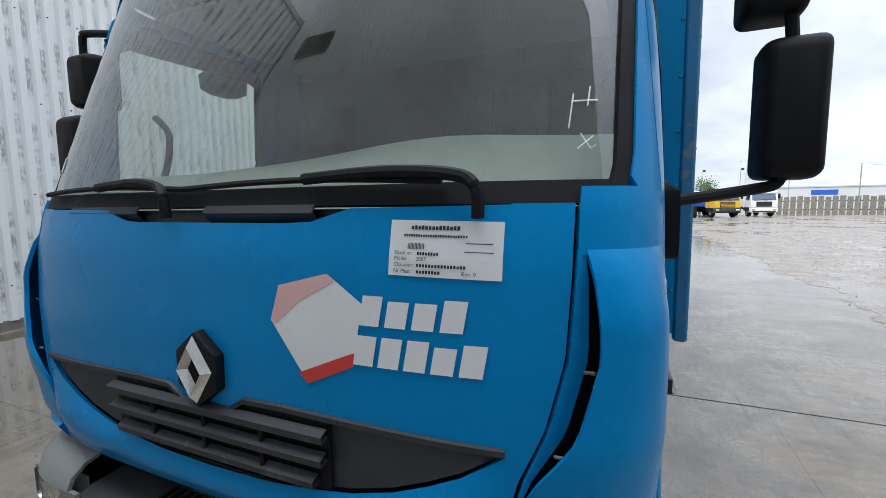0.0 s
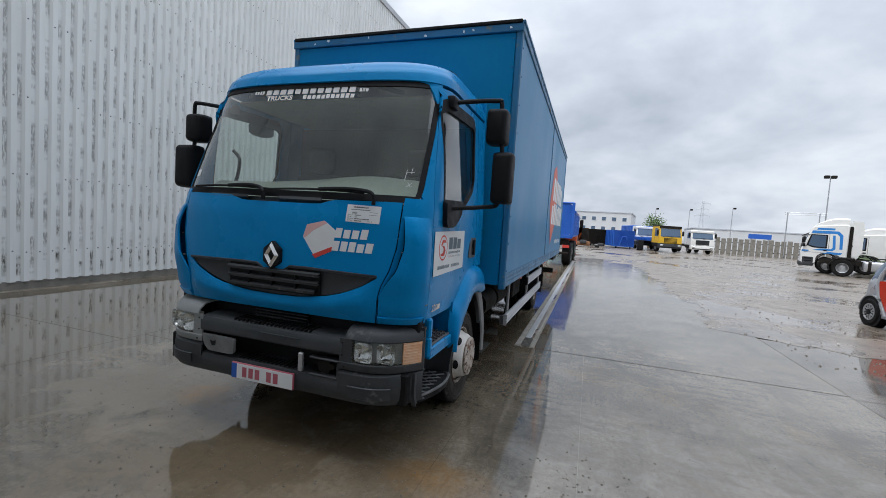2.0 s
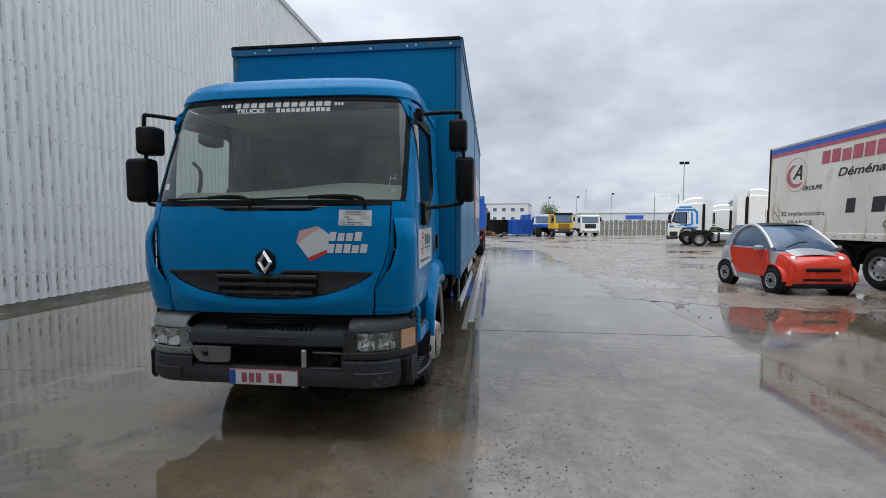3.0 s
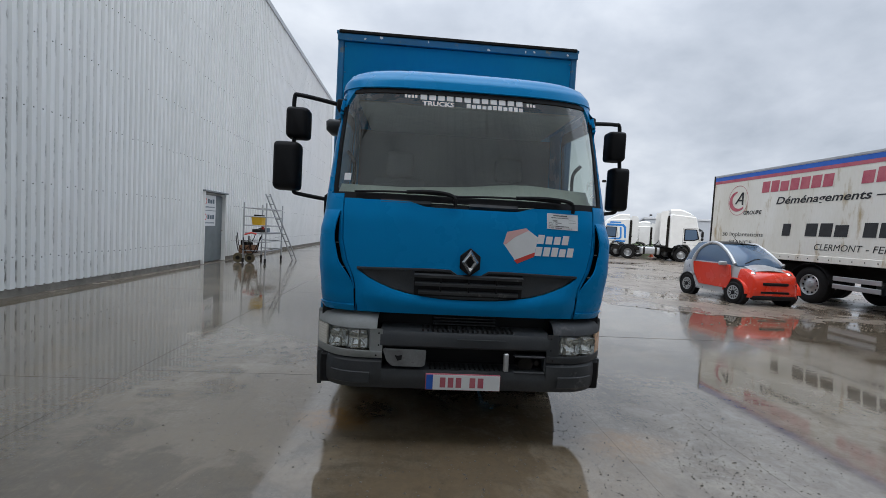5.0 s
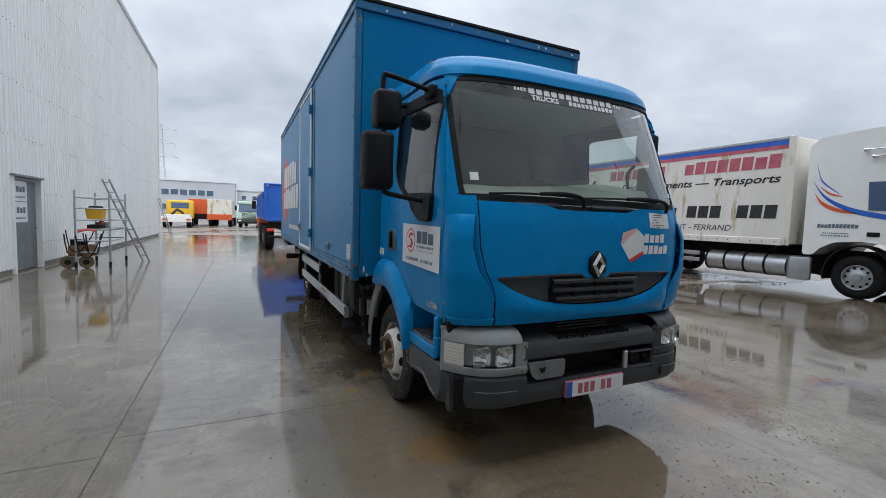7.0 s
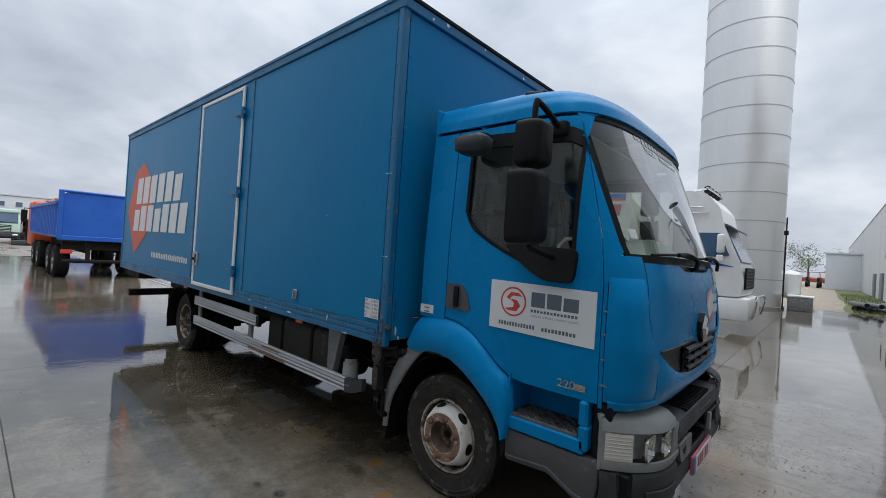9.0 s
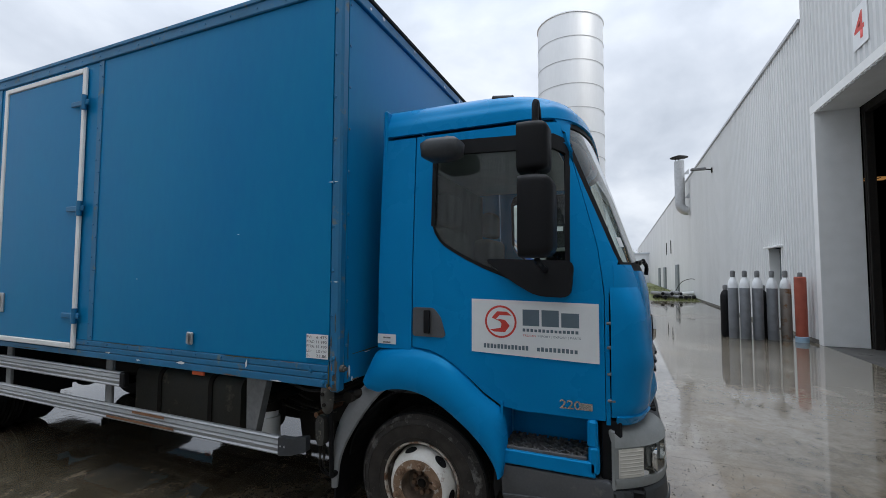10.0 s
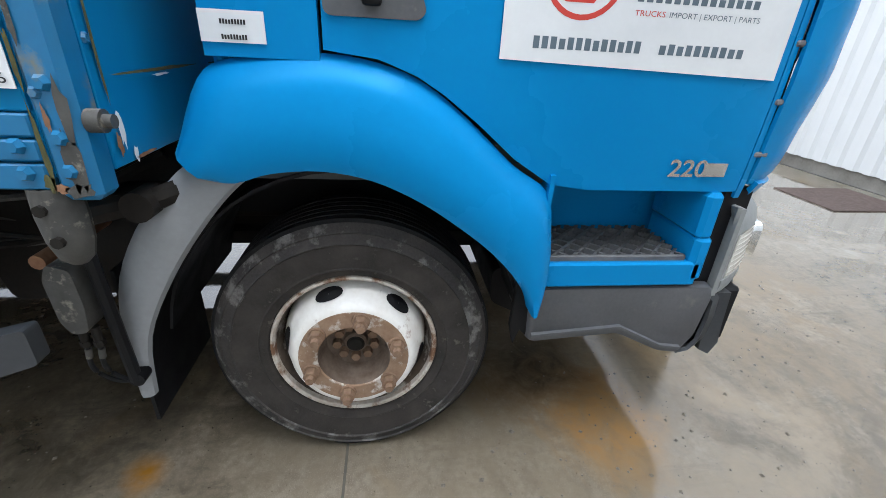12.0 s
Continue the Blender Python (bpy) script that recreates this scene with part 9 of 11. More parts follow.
def small_car():
    """Two-seat city car, red panels in a silver safety cell. Local: forwards is -y, middle at the origin."""
    t = thing("small_car", (7.764, 9.244, 0), "small two-seat car with red panels and silver frame", "car", turn=3.6)
    def hull(name, side, x0, x1, mat, r=0.06, parent=None, label=""):
        bm = BM()
        prism(bm, rounded(side, r, 3), "x", x0, x1)
        return part(name, bm, mat, parent or t, label)
    # body by cross sections along y: half widths and heights
    def body(name, rows, mat, parent=None, label="", cap=True):
        rings = []
        for y, zb, zt, wb, wt in rows:
            pts = []
            for k in range(7):
                a = k / 6
                pts.append(Vector((-(wb + (wt - wb) * a ** 1.6), y, zb + (zt - zb) * (1 - (1 - a) ** 1.3))))
            for k in range(7):
                a = 1 - k / 6
                pts.append(Vector(((wb + (wt - wb) * a ** 1.6), y, zb + (zt - zb) * (1 - (1 - a) ** 1.3))))
            rings.append(pts)
        return part(name, ring_tube(BM(), rings), mat, parent or t, label, smooth=50)
    low = body("body", [(-1.24, 0.30, 0.62, 0.55, 0.50), (-1.20, 0.22, 0.74, 0.66, 0.58), (-1.05, 0.20, 0.84, 0.73, 0.64), (-0.70, 0.20, 0.96, 0.755, 0.68), (-0.2, 0.22, 1.0, 0.755, 0.70), (0.5, 0.22, 1.0, 0.755, 0.70), (0.95, 0.22, 1.0, 0.75, 0.68), (1.18, 0.25, 0.96, 0.70, 0.62), (1.25, 0.35, 0.88, 0.58, 0.52)], M_SILVER, None, "silver safety cell")
    body("cabin", [(-0.78, 0.94, 0.97, 0.66, 0.62), (-0.45, 0.95, 1.26, 0.68, 0.58), (-0.10, 0.95, 1.50, 0.69, 0.54), (0.35, 0.95, 1.545, 0.69, 0.54), (0.80, 0.95, 1.50, 0.68, 0.53), (1.05, 0.95, 1.28, 0.66, 0.54), (1.20, 0.92, 0.97, 0.62, 0.56)], M_FARGLASS, low, "dark tinted glass")
    # silver arch behind the door, roof rails
    for sg in (-1, 1):
        bm = BM()
        pts = smooth_path([(sg * 0.735, 0.42, 0.25), (sg * 0.745, 0.62, 0.60), (sg * 0.73, 0.72, 0.95), (sg * 0.64, 0.62, 1.30), (sg * 0.575, 0.30, 1.505), (sg * 0.57, -0.05, 1.48), (sg * 0.62, -0.45, 1.24), (sg * 0.69, -0.74, 0.99)], 5)
        tube(bm, pts, 0.045, 8)
        part("frame_arch", bm, M_SILVER, low)
        bm = BM()
        door = rounded([(-0.62, 0.36), (0.38, 0.36), (0.60, 0.66), (0.66, 0.97), (-0.66, 0.97), (-0.72, 0.60)], 0.06)
        lo, hi = [bm.verts.new((sg * 0.735, y, z)) for y, z in door], [bm.verts.new((sg * 0.772, y, z)) for y, z in door]
        bm.faces.new(hi)
        for i in range(len(door)):
            j = (i + 1) % len(door)
            bm.faces.new((lo[i], lo[j], hi[j], hi[i]))
        part("door", bm, M_RED, low, "red door")
        bm = BM()
        box(bm, *sorted((sg * 0.76, sg * 0.95)), -0.58, -0.47, 0.94, 1.05, 0.03, 3)
        part("door_mirror", bm, M_SILVER, low)
        for y, R in ((-0.845, 0.285), (0.845, 0.295)):
            bm = BM()
            arc = [(y + 0.36 * math.cos(a), 0.30 + 0.36 * math.sin(a)) for a in [radians(q) for q in range(0, 181, 12)]]
            sheet(bm, [[Vector((sg * x, a, b)) for a, b in arc] for x in (0.60, 0.775)], 0.025, 1.0)
            part("wheel_arch", bm, M_SILVER if y > 0 else M_RED, low)
            bm = BM()
            cyl(bm, (sg * 0.60, y, 0.30), (sg * 0.757, y, 0.30), 0.335, seg=28)
            part("wheel_well", bm, M_PLASTIC, low)
            w = road_wheel(t, (sg * 0.70, y, R), sg, R, 0.085, M_PLASTIC, holes=0)
            for i in range(6):
                a = 2 * math.pi * i / 6 + 0.3
                bm = BM()
                c = Vector((sg * 0.782, y, R))
                d = Vector((0, math.cos(a), math.sin(a)))
                s = Vector((0, -math.sin(a), math.cos(a)))
                for o in (-0.022, 0.022):
                    q = [c + s * (o - 0.012), c + s * (o + 0.012), c + d * 0.17 + s * (o * 1.5 + 0.012), c + d * 0.17 + s * (o * 1.5 - 0.012)]
                    vs = [bm.verts.new(p) for p in q]
                    bm.faces.new(vs)
                    vb = [bm.verts.new(p - Vector((sg * 0.02, 0, 0))) for p in q]
                    for k in range(4):
                        bm.faces.new((vs[k], vb[k], vb[(k + 1) % 4], vs[(k + 1) % 4]))
                part("spoke", bm, M_SILVER, w)
            bm = BM()
            lathe(bm, [(0.175, sg * 0.075), (0.175, sg * 0.088), (0.155, sg * 0.088), (0.15, sg * 0.07)], (sg * 0.70, y, R), "x", 32, closed=False)
            part("rim_ring", bm, M_SILVER, w)
    # nose: red skin, grille mouth, lamps, bonnet
    body("front_skin", [(-1.262, 0.28, 0.60, 0.56, 0.50), (-1.215, 0.21, 0.75, 0.675, 0.59), (-1.06, 0.20, 0.852, 0.742, 0.65), (-0.92, 0.55, 0.90, 0.758, 0.67)], M_RED, low, "red front wings")
    bm = BM()
    box(bm, -0.36, 0.36, -1.285, -1.20, 0.52, 0.60, 0.03, 2)
    part("grille", bm, M_PLASTIC, low)
    bm = BM()
    box(bm, -0.60, 0.60, -1.275, -1.15, 0.16, 0.27, 0.03, 2)
    part("chin", bm, M_PLASTIC, low)
    bm = BM()
    box(bm, -0.40, 0.40, -1.27, -1.20, 0.32, 0.38, 0.01)
    part("lower_mouth", bm, M_PLASTIC, low)
    for sg in (-1, 1):
        bm = BM()
        lathe(bm, [(0.0, -0.07), (0.05, -0.06), (0.085, -0.02), (0.09, 0.05), (0, 0.06)], (sg * 0.50, -1.10, 0.76), "y", 16, closed=False)
        part("headlamp", bm, M_SATIN, low)
    bm = BM()
    sheet(bm, [[Vector((x, y, z + 0.012 - 0.05 * (x / 0.5) ** 2)) for x in span(-0.46, 0.46, 6)] for y, z in ((-1.08, 0.86), (-0.9, 0.93), (-0.74, 0.985))], 0.01, 1.0)
    part("bonnet", bm, M_SILVER, low)
    bm = BM()
    tube(bm, [(-0.40, -0.74, 1.01), (-0.05, -0.62, 1.12), (0.15, -0.60, 1.14)], 0.012, 6)
    part("wiper", bm, M_PLASTIC, low)
    bm = BM()
    tube(bm, [(0.1, 0.1, 1.54), (0.1, 0.4, 1.85)], 0.006, 5)
    part("aerial", bm, M_PLASTIC, low)
    bm = BM()
    sheet(bm, [[Vector((x, y, z - 0.03 * (x / 0.55) ** 2)) for x in span(-0.54, 0.54, 6)] for y, z in ((-0.12, 1.515), (0.35, 1.56), (0.80, 1.515))], 0.01, 1.0)
    part("roof", bm, M_PLASTIC, low)


small_car()


def tipper():
    """Blue three-way tipper seen from behind. Local: x 0 the middle, y 0 the rear of the bed."""
    t = thing("tipper_truck", (-0.75, 18.45, 0), "blue four-axle tipper truck with an orange cab", "truck")
    bm = BM()
    box(bm, -1.25, 1.25, 0.0, 7.9, 1.32, 1.42, 0.01)
    bed = part("bed_floor", bm, M_TIPBLUE, t)
    for sg in (-1, 1):
        bm = BM()
        box(bm, *sorted((sg * 1.20, sg * 1.25)), 0.05, 7.9, 1.42, 2.42, 0.01)
        s = part("bed_side", bm, M_TIPBLUE, bed)
        for i in range(20):
            bm = BM()
            y = 0.25 + i * 0.385
            prism(bm, [(sg * 1.25, y), (sg * 1.31, y + 0.05), (sg * 1.31, y + 0.13), (sg * 1.25, y + 0.18)], "z", 1.40, 2.38)
            part("rib", bm, M_TIPBLUE, s)
        bm = BM()
        box(bm, *sorted((sg * 1.19, sg * 1.33)), 0.05, 7.9, 2.38, 2.50, 0.02)
        part("top_rail", bm, M_TIPBLUE, s)
        bm = BM()
        box(bm, *sorted((sg * 1.14, sg * 1.27)), -0.06, 0.10, 1.30, 2.85, 0.015)
        part("tail_post", bm, M_TIPBLUE, bed)
    bm = BM()
    prism(bm, rounded([(-1.14, 1.40), (1.14, 1.40), (1.14, 2.78), (-1.14, 2.78)], 0.10, 3), "y", -0.02, 0.04)
    part("tailgate", bm, M_TIPBLUE, bed, "scratched blue tailgate")
    bm = BM()
    box(bm, -1.25, 1.25, -0.05, 0.05, 1.25, 1.40, 0.015)
    cyl(bm, (-1.2, -0.02, 2.82), (1.2, -0.02, 2.82), 0.04)
    pieces("tail_bar", bm, M_TIPBLUE, bed)
    bm = BM()
    box(bm, -0.55, -0.40, 0.1, 8.5, 0.85, 1.30)
    box(bm, 0.40, 0.55, 0.1, 8.5, 0.85, 1.30)
    box(bm, -1.1, 1.1, 0.15, 0.3, 0.95, 1.2)
    part("chassis_frame", bm, M_STEEL, t)
    bm = BM()
    cyl(bm, (-1.1, 0.05, 0.58), (1.1, 0.05, 0.58), 0.06)
    box(bm, -0.5, -0.4, 0.0, 0.2, 0.55, 1.0)
    box(bm, 0.4, 0.5, 0.0, 0.2, 0.55, 1.0)
    part("underrun_bar", bm, M_STEEL, t)
    for y in (1.05, 2.40, 5.6, 7.2):
        for sg in (-1, 1):
            road_wheel(t, (sg * 1.02, y, 0.52), sg, 0.52, 0.2, M_LAMPGREY, holes=8)
    bm = BM()
    box(bm, -1.22, 1.22, 8.05, 9.9, 0.75, 2.75, 0.12, 3)
    c = part("cab", bm, M_ORANGE, t)
    bm = BM()
    box(bm, -0.8, 0.5, 8.0, 8.9, 2.70, 2.82, 0.03)
    cyl(bm, (-0.45, 8.2, 2.80), (-0.45, 8.2, 2.95), 0.08)
    part("roof_beacon", bm, M_ORANGE, c)
    for sg in (-1, 1):
        bm = BM()
        box(bm, *sorted((sg * 1.30, sg * 1.52)), 9.2, 9.3, 1.85, 2.35, 0.03)
        tube(bm, [(sg * 1.2, 9.25, 2.42), (sg * 1.42, 9.25, 2.42), (sg * 1.42, 9.25, 2.30)], 0.02)
        part("mirror", bm, M_PLASTIC, c)
    for x in (-1.15, 0.85):
        bm = BM()
        box(bm, x, x + 0.30, 0.03, 0.08, 0.82, 0.95, 0.01)
        part("tail_lamp", bm, M_REDINK, t)


tipper()


def lorry_front(name, at, turn, paint, label, grille=M_PLASTIC, length=6.0, load=None, roof=2.75, low=M_GREYPL):
    """A parked lorry some way off, shown nose first: forwards is -y, front at the origin."""
    t = thing(name, at, label, "truck", turn=turn)
    side = [(0.0, 0.95), (0.02, 1.65), (0.28, roof - 0.15), (0.45, roof), (1.85, roof), (1.95, roof - 0.1), (1.95, 0.95)]
    bm = BM()
    prism(bm, rounded(side, 0.08, 3), "x", -1.2, 1.2)
    cab = part("cab", bm, paint, t)
    k = (roof - 0.15 - 1.65) / 0.26
    bm = BM()
    za, zb = 1.70, roof - 0.25
    ya, yb = 0.03 + (za - 1.65) * 0.26 / (roof - 1.8), 0.03 + (zb - 1.65) * 0.26 / (roof - 1.8)
    vs = [bm.verts.new(p) for p in ((-1.08, ya - 0.035, za), (1.08, ya - 0.035, za), (1.02, yb - 0.03, zb), (-1.02, yb - 0.03, zb))]
    bk = [bm.verts.new(v.co + Vector((0, 0.03, 0))) for v in vs]
    bm.faces.new(vs)
    for i in range(4):
        bm.faces.new((vs[i], bk[i], bk[(i + 1) % 4], vs[(i + 1) % 4]))
    part("windscreen", bm, M_FARGLASS, cab, smooth=0)
    for sg in (-1, 1):
        bm = BM()
        prism(bm, [(0.35, 1.70), (0.50, roof - 0.25), (1.20, roof - 0.25), (1.20, 1.70)], "x", sg * 1.2, sg * 1.21)
        part("side_window", bm, M_FARGLASS, cab, smooth=0)
        bm = BM()
        box(bm, *sorted((sg * 1.26, sg * 1.46)), 0.12, 0.24, 1.85, 2.35, 0.03)
        tube(bm, [(sg * 1.15, 0.2, 2.42), (sg * 1.36, 0.18, 2.42), (sg * 1.36, 0.18, 2.3)], 0.02, 6)
        part("mirror", bm, M_PLASTIC, cab)
        bm = BM()
        box(bm, *sorted((sg * 0.78, sg * 1.10)), -0.10, -0.05, 0.66, 0.82, 0.02)
        part("headlamp", bm, M_SATIN, cab)
        for y in (1.0, length - 1.6):
            road_wheel(t, (sg * 1.0, y, 0.50), sg, 0.50, 0.16, M_LAMPGREY, holes=0)
    bm = BM()
    box(bm, -1.22, 1.22, -0.08, 0.5, 0.45, 0.93, 0.05, 2)
    part("bumper", bm, low, cab)
    bm = BM()
    box(bm, -0.7, 0.7, -0.03, 0.02, 1.02, 1.55, 0.02)
    g = part("grille", bm, grille, cab)
    for i in range(4):
        bm = BM()
        box(bm, -0.66, 0.66, -0.05, -0.03, 1.07 + i * 0.12, 1.11 + i * 0.12, 0.006)
        part("grille_slat", bm, paint if grille is M_PLASTIC else M_PLASTIC, g)
    bm = BM()
    box(bm, -1.18, 1.18, 0.16, 0.34, roof - 0.22, roof + 0.03, 0.03)
    box(bm, -1.21, 1.21, 0.38, 1.9, roof - 0.10, roof + 0.05, 0.04)
    part("roof_cap", bm, M_STEEL if paint is M_YELLOW else paint, cab)
    bm = BM()
    tube(bm, [(-0.9, 0.0, 1.66), (-0.2, -0.02, 1.76), (0.25, -0.01, 1.82)], 0.015, 5)
    tube(bm, [(0.0, 0.0, 1.66), (0.5, -0.02, 1.76), (0.95, -0.01, 1.82)], 0.015, 5)
    part("wiper", bm, M_PLASTIC, cab)
    bm = BM()
    box(bm, -1.05, 1.05, -0.10, -0.06, 0.50, 0.60, 0.01)
    part("number_panel", bm, M_PLASTIC, cab)
    for sg in (-1, 1):
        bm = BM()
        box(bm, *sorted((sg * 1.195, sg * 1.208)), 1.28, 1.295, 1.0, roof - 0.2)
        part("door_joint", bm, M_STEEL, cab)
        bm = BM()
        box(bm, *sorted((sg * 1.0, sg * 1.24)), 0.30, 1.72, 0.60, 0.98, 0.04)
        part("step_box", bm, M_STEEL, cab)
    bm = BM()
    box(bm, -0.5, 0.5, 0.4, length, 0.72, 1.0)
    part("chassis_frame", bm, M_STEEL, t)
    if load:
        mat, z0, z1 = load
        bm = BM()
        box(bm, -1.25, 1.25, 2.1, length, z0, z1, 0.03)
        bd = part("bed", bm, mat, t)
        for i in range(7):
            for sg in (-1, 1):
                bm = BM()
                y = 2.4 + i * (length - 2.6) / 7
                box(bm, *sorted((sg * 1.25, sg * 1.30)), y, y + 0.1, z0 + 0.05, z1 - 0.05, 0.01)
                part("rib", bm, mat, bd)
    return t


lorry_front("yellow_truck", (9.57, 51.0, 0), 16, M_YELLOW, "yellow off-road lorry with a dark roof", length=7.5, roof=2.85, load=(M_TIPBLUE, 1.1, 1.5))
lorry_front("white_truck", (13.3, 54.0, 0), 8, M_WHITE, "white parked lorry with a low cab", grille=M_GREYPL, length=6.0, roof=2.6, low=M_WHITE)
lorry_front("blue_tipper", (7.84, 57.0, 0), 10, M_WHITE, "white-cabbed lorry with a high blue bed", length=7.5, load=(M_TIPBLUE, 1.2, 2.9))
lorry_front("mint_truck", (-2.05, 50.2, 0), -8, M_MINT, "pale mint green lorry with a black grille", length=7.0, roof=2.8)


def lorry_back(name, at, turn, label, panel, tail, cabin=None):
    """A parked lorry seen from behind."""
    t = thing(name, at, label, "truck", turn=turn)
    bm = BM()
    box(bm, -0.5, 0.5, 0.1, 7.5, 0.75, 1.0)
    part("chassis_frame", bm, M_STEEL, t)
    for y in (1.0, 2.2, 6.0):
        for sg in (-1, 1):
            road_wheel(t, (sg * 0.98, y, 0.5), sg, 0.5, 0.2, M_LAMPGREY, holes=0)
    if panel:
        bm = BM()
        box(bm, -1.22, 1.22, 0.0, 6.0, 1.35, 3.0, 0.02)
        part("cargo_body", bm, panel, t)
        bm = BM()
        box(bm, -1.25, 1.25, -0.05, 0.1, 0.75, 1.36, 0.02)
        part("tail_board", bm, tail, t)
    else:
        bm = BM()
        box(bm, -1.25, 1.25, 5.2, 7.0, 0.8, 2.75, 0.15, 3)
        cb = part("cab", bm, cabin, t)
        bm = BM()
        box(bm, -0.8, 0.8, 5.17, 5.21, 1.9, 2.5, 0.02)
        part("rear_window", bm, M_FARGLASS, cb)
        bm = BM()
        box(bm, -1.25, 1.25, 0.0, 0.2, 0.55, 1.05, 0.02)
        box(bm, -1.1, 1.1, 0.5, 4.8, 1.0, 1.25, 0.02)
        part("tail_beam", bm, M_WHITE, t)
        bm = BM()
        tube(bm, [(-0.4, 0.6, 1.3), (-0.1, 2.5, 1.75), (0.3, 4.6, 1.4)], 0.12, 6)
        part("load_arm", bm, M_STEEL, t)
    for sg in (-1, 1):
        bm = BM()
        box(bm, *sorted((sg * 0.8, sg * 1.15)), -0.08, -0.04, 0.72, 0.88, 0.01)
        part("tail_lamp", bm, M_ORANGE, t)
    return t


lorry_back("yellow_tractor_unit", (-8.4, 46.5, 0), 3, "yellow and white lorry with a bare flatbed", None, None, M_YELLOW)
lorry_back("orange_flatbed", (-5.0, 52.5, 0), -4, "white box lorry with an orange tailboard", M_TRAILER, M_ORANGE)
lorry_back("orange_skip_lorry", (-6.9, 54.0, 0), 0, "orange lorry parked behind the others", M_ORANGE, M_STEEL)


def tractor_unit(name, at, turn, label, stripe, roof, fairing=0.55):
    """White articulated tractor unit. Local: forwards is -x, one side in the plane y = 0, the other at 2.45."""
    t = thing(name, at, label, "truck", turn=turn)
    W = 2.45
    side = [(0.02, 0.62), (-0.02, 1.30), (0.10, 1.62), (0.34, 2.46), (0.52, roof - 0.55), (2.15, roof - 0.40), (2.22, roof - 0.50), (2.22, 1.02), (2.02, 0.98), (1.90, 1.16), (1.62, 1.28), (1.08, 1.28), (0.82, 1.16), (0.72, 0.95), (0.70, 0.62)]
    bm = BM()
    ring_tube(bm, [[Vector((x + (0.05 if e else 0) * (1 if x < 1 else -1), y, z - (0.04 if e and z > 2.2 else 0))) for x, z in rounded(side, 0.07, 3)] for y, e in ((0.0, 1), (0.06, 0), (W - 0.06, 0), (W, 1))])
    cab = part("cab", bm, M_WHITE, t, smooth=40)
    # roof fairing, rising to the rear and open behind
    top = [(0.50, roof - 0.58), (0.85, roof - 0.30), (1.30, roof - 0.08), (1.62, roof), (2.20, roof - 0.02), (2.20, roof - 0.46)]
    bm = BM()
    ring_tube(bm, [[Vector((x, y, z - (0.10 if e else 0) * max(0, (z - roof + 0.58) / 0.58))) for x, z in rounded(top, 0.05, 2)] for y, e in ((0.10, 1), (0.22, 0), (W - 0.22, 0), (W - 0.10, 1))])
    part("roof_fairing", bm, M_WHITE, cab, smooth=40)
    # side fairings behind the cab leave a dark gap
    for y in (0.02, W - 0.06):
        bm = BM()
        prism(bm, rounded([(2.42, 1.15), (2.42, roof - 0.75), (2.30, roof - 0.15), (2.80, roof - 0.20), (2.86, roof - 0.6), (2.86, 1.5), (2.70, 1.15)], 0.05), "y", y, y + 0.04)
        part("side_fairing", bm, M_WHITE, t)
    bm = BM()
    box(bm, 2.23, 2.40, 0.12, W - 0.12, 1.0, roof - 0.5, 0.02)
    part("cab_back", bm, M_STEEL, t)
    for y, d in ((0.0, -1), (W, 1)):
        f = lambda o: y + d * o
        def plate(n, pts, mat, o0, o1, lab="", r=0.05):
            bm = BM()
            prism(bm, rounded(pts, r, 3), "y", *sorted((f(o0), f(o1))))
            return part(n, bm, mat, cab, lab)
        plate("window_frame", [(0.26, 1.72), (0.44, 2.42), (1.26, 2.42), (1.26, 1.56), (0.60, 1.58)], M_PLASTIC, -0.01, 0.006)
        plate("side_window", [(0.36, 1.76), (0.50, 2.36), (1.18, 2.36), (1.18, 1.64), (0.62, 1.66)], M_FARGLASS, 0.004, 0.012, r=0.03)
        for pts in ([(1.32, 1.25), (1.335, 1.25), (1.335, 2.48), (1.32, 2.48)], [(0.16, 1.28), (1.32, 1.28), (1.32, 1.295), (0.16, 1.295)], [(0.40, 2.475), (1.32, 2.475), (1.32, 2.49), (0.40, 2.49)]):
            plate("door_joint", pts, M_STEEL, -0.004, 0.003, r=0.0)
        plate("door_handle", [(1.10, 1.40), (1.26, 1.40), (1.26, 1.47), (1.10, 1.47)], M_PLASTIC, 0.0, 0.03, r=0.02)
        plate("step_panel", [(0.12, 0.62), (0.12, 0.98), (0.66, 0.98), (0.66, 0.62)], M_GREYPL, -0.005, 0.012)
        for z in (0.70, 0.86):
            plate("step", [(0.22, z), (0.58, z), (0.58, z + 0.06), (0.22, z + 0.06)], M_PLASTIC, 0.005, 0.03, r=0.0)
        bm = BM()
        arc = [(1.35 + 0.60 * math.cos(a), 0.52 + 0.74 * math.sin(a)) for a in [radians(q) for q in range(12, 172, 10)]]
        sheet(bm, [[Vector((x, yy, z)) for x, z in arc] for yy in sorted((f(-0.35), f(0.03)))], 0.05, 1.0)
        part("wheel_arch", bm, M_PLASTIC, cab)
        # mirrors on arms
        bm = BM()
        box(bm, 0.06, 0.20, *sorted((f(0.10), f(0.32))), 1.86, 2.26, 0.04, 2)
        box(bm, 0.06, 0.20, *sorted((f(0.10), f(0.32))), 1.62, 1.82, 0.04, 2)
        m = part("mirror", bm, M_PLASTIC, cab)
        bm = BM()
        tube(bm, [(0.42, f(-0.02), 2.40), (0.14, f(0.2), 2.36), (0.14, f(0.2), 1.7), (0.30, f(-0.02), 1.66)], 0.018, 6)
        part("mirror_arm", bm, M_PLASTIC, m)
        bm = BM()
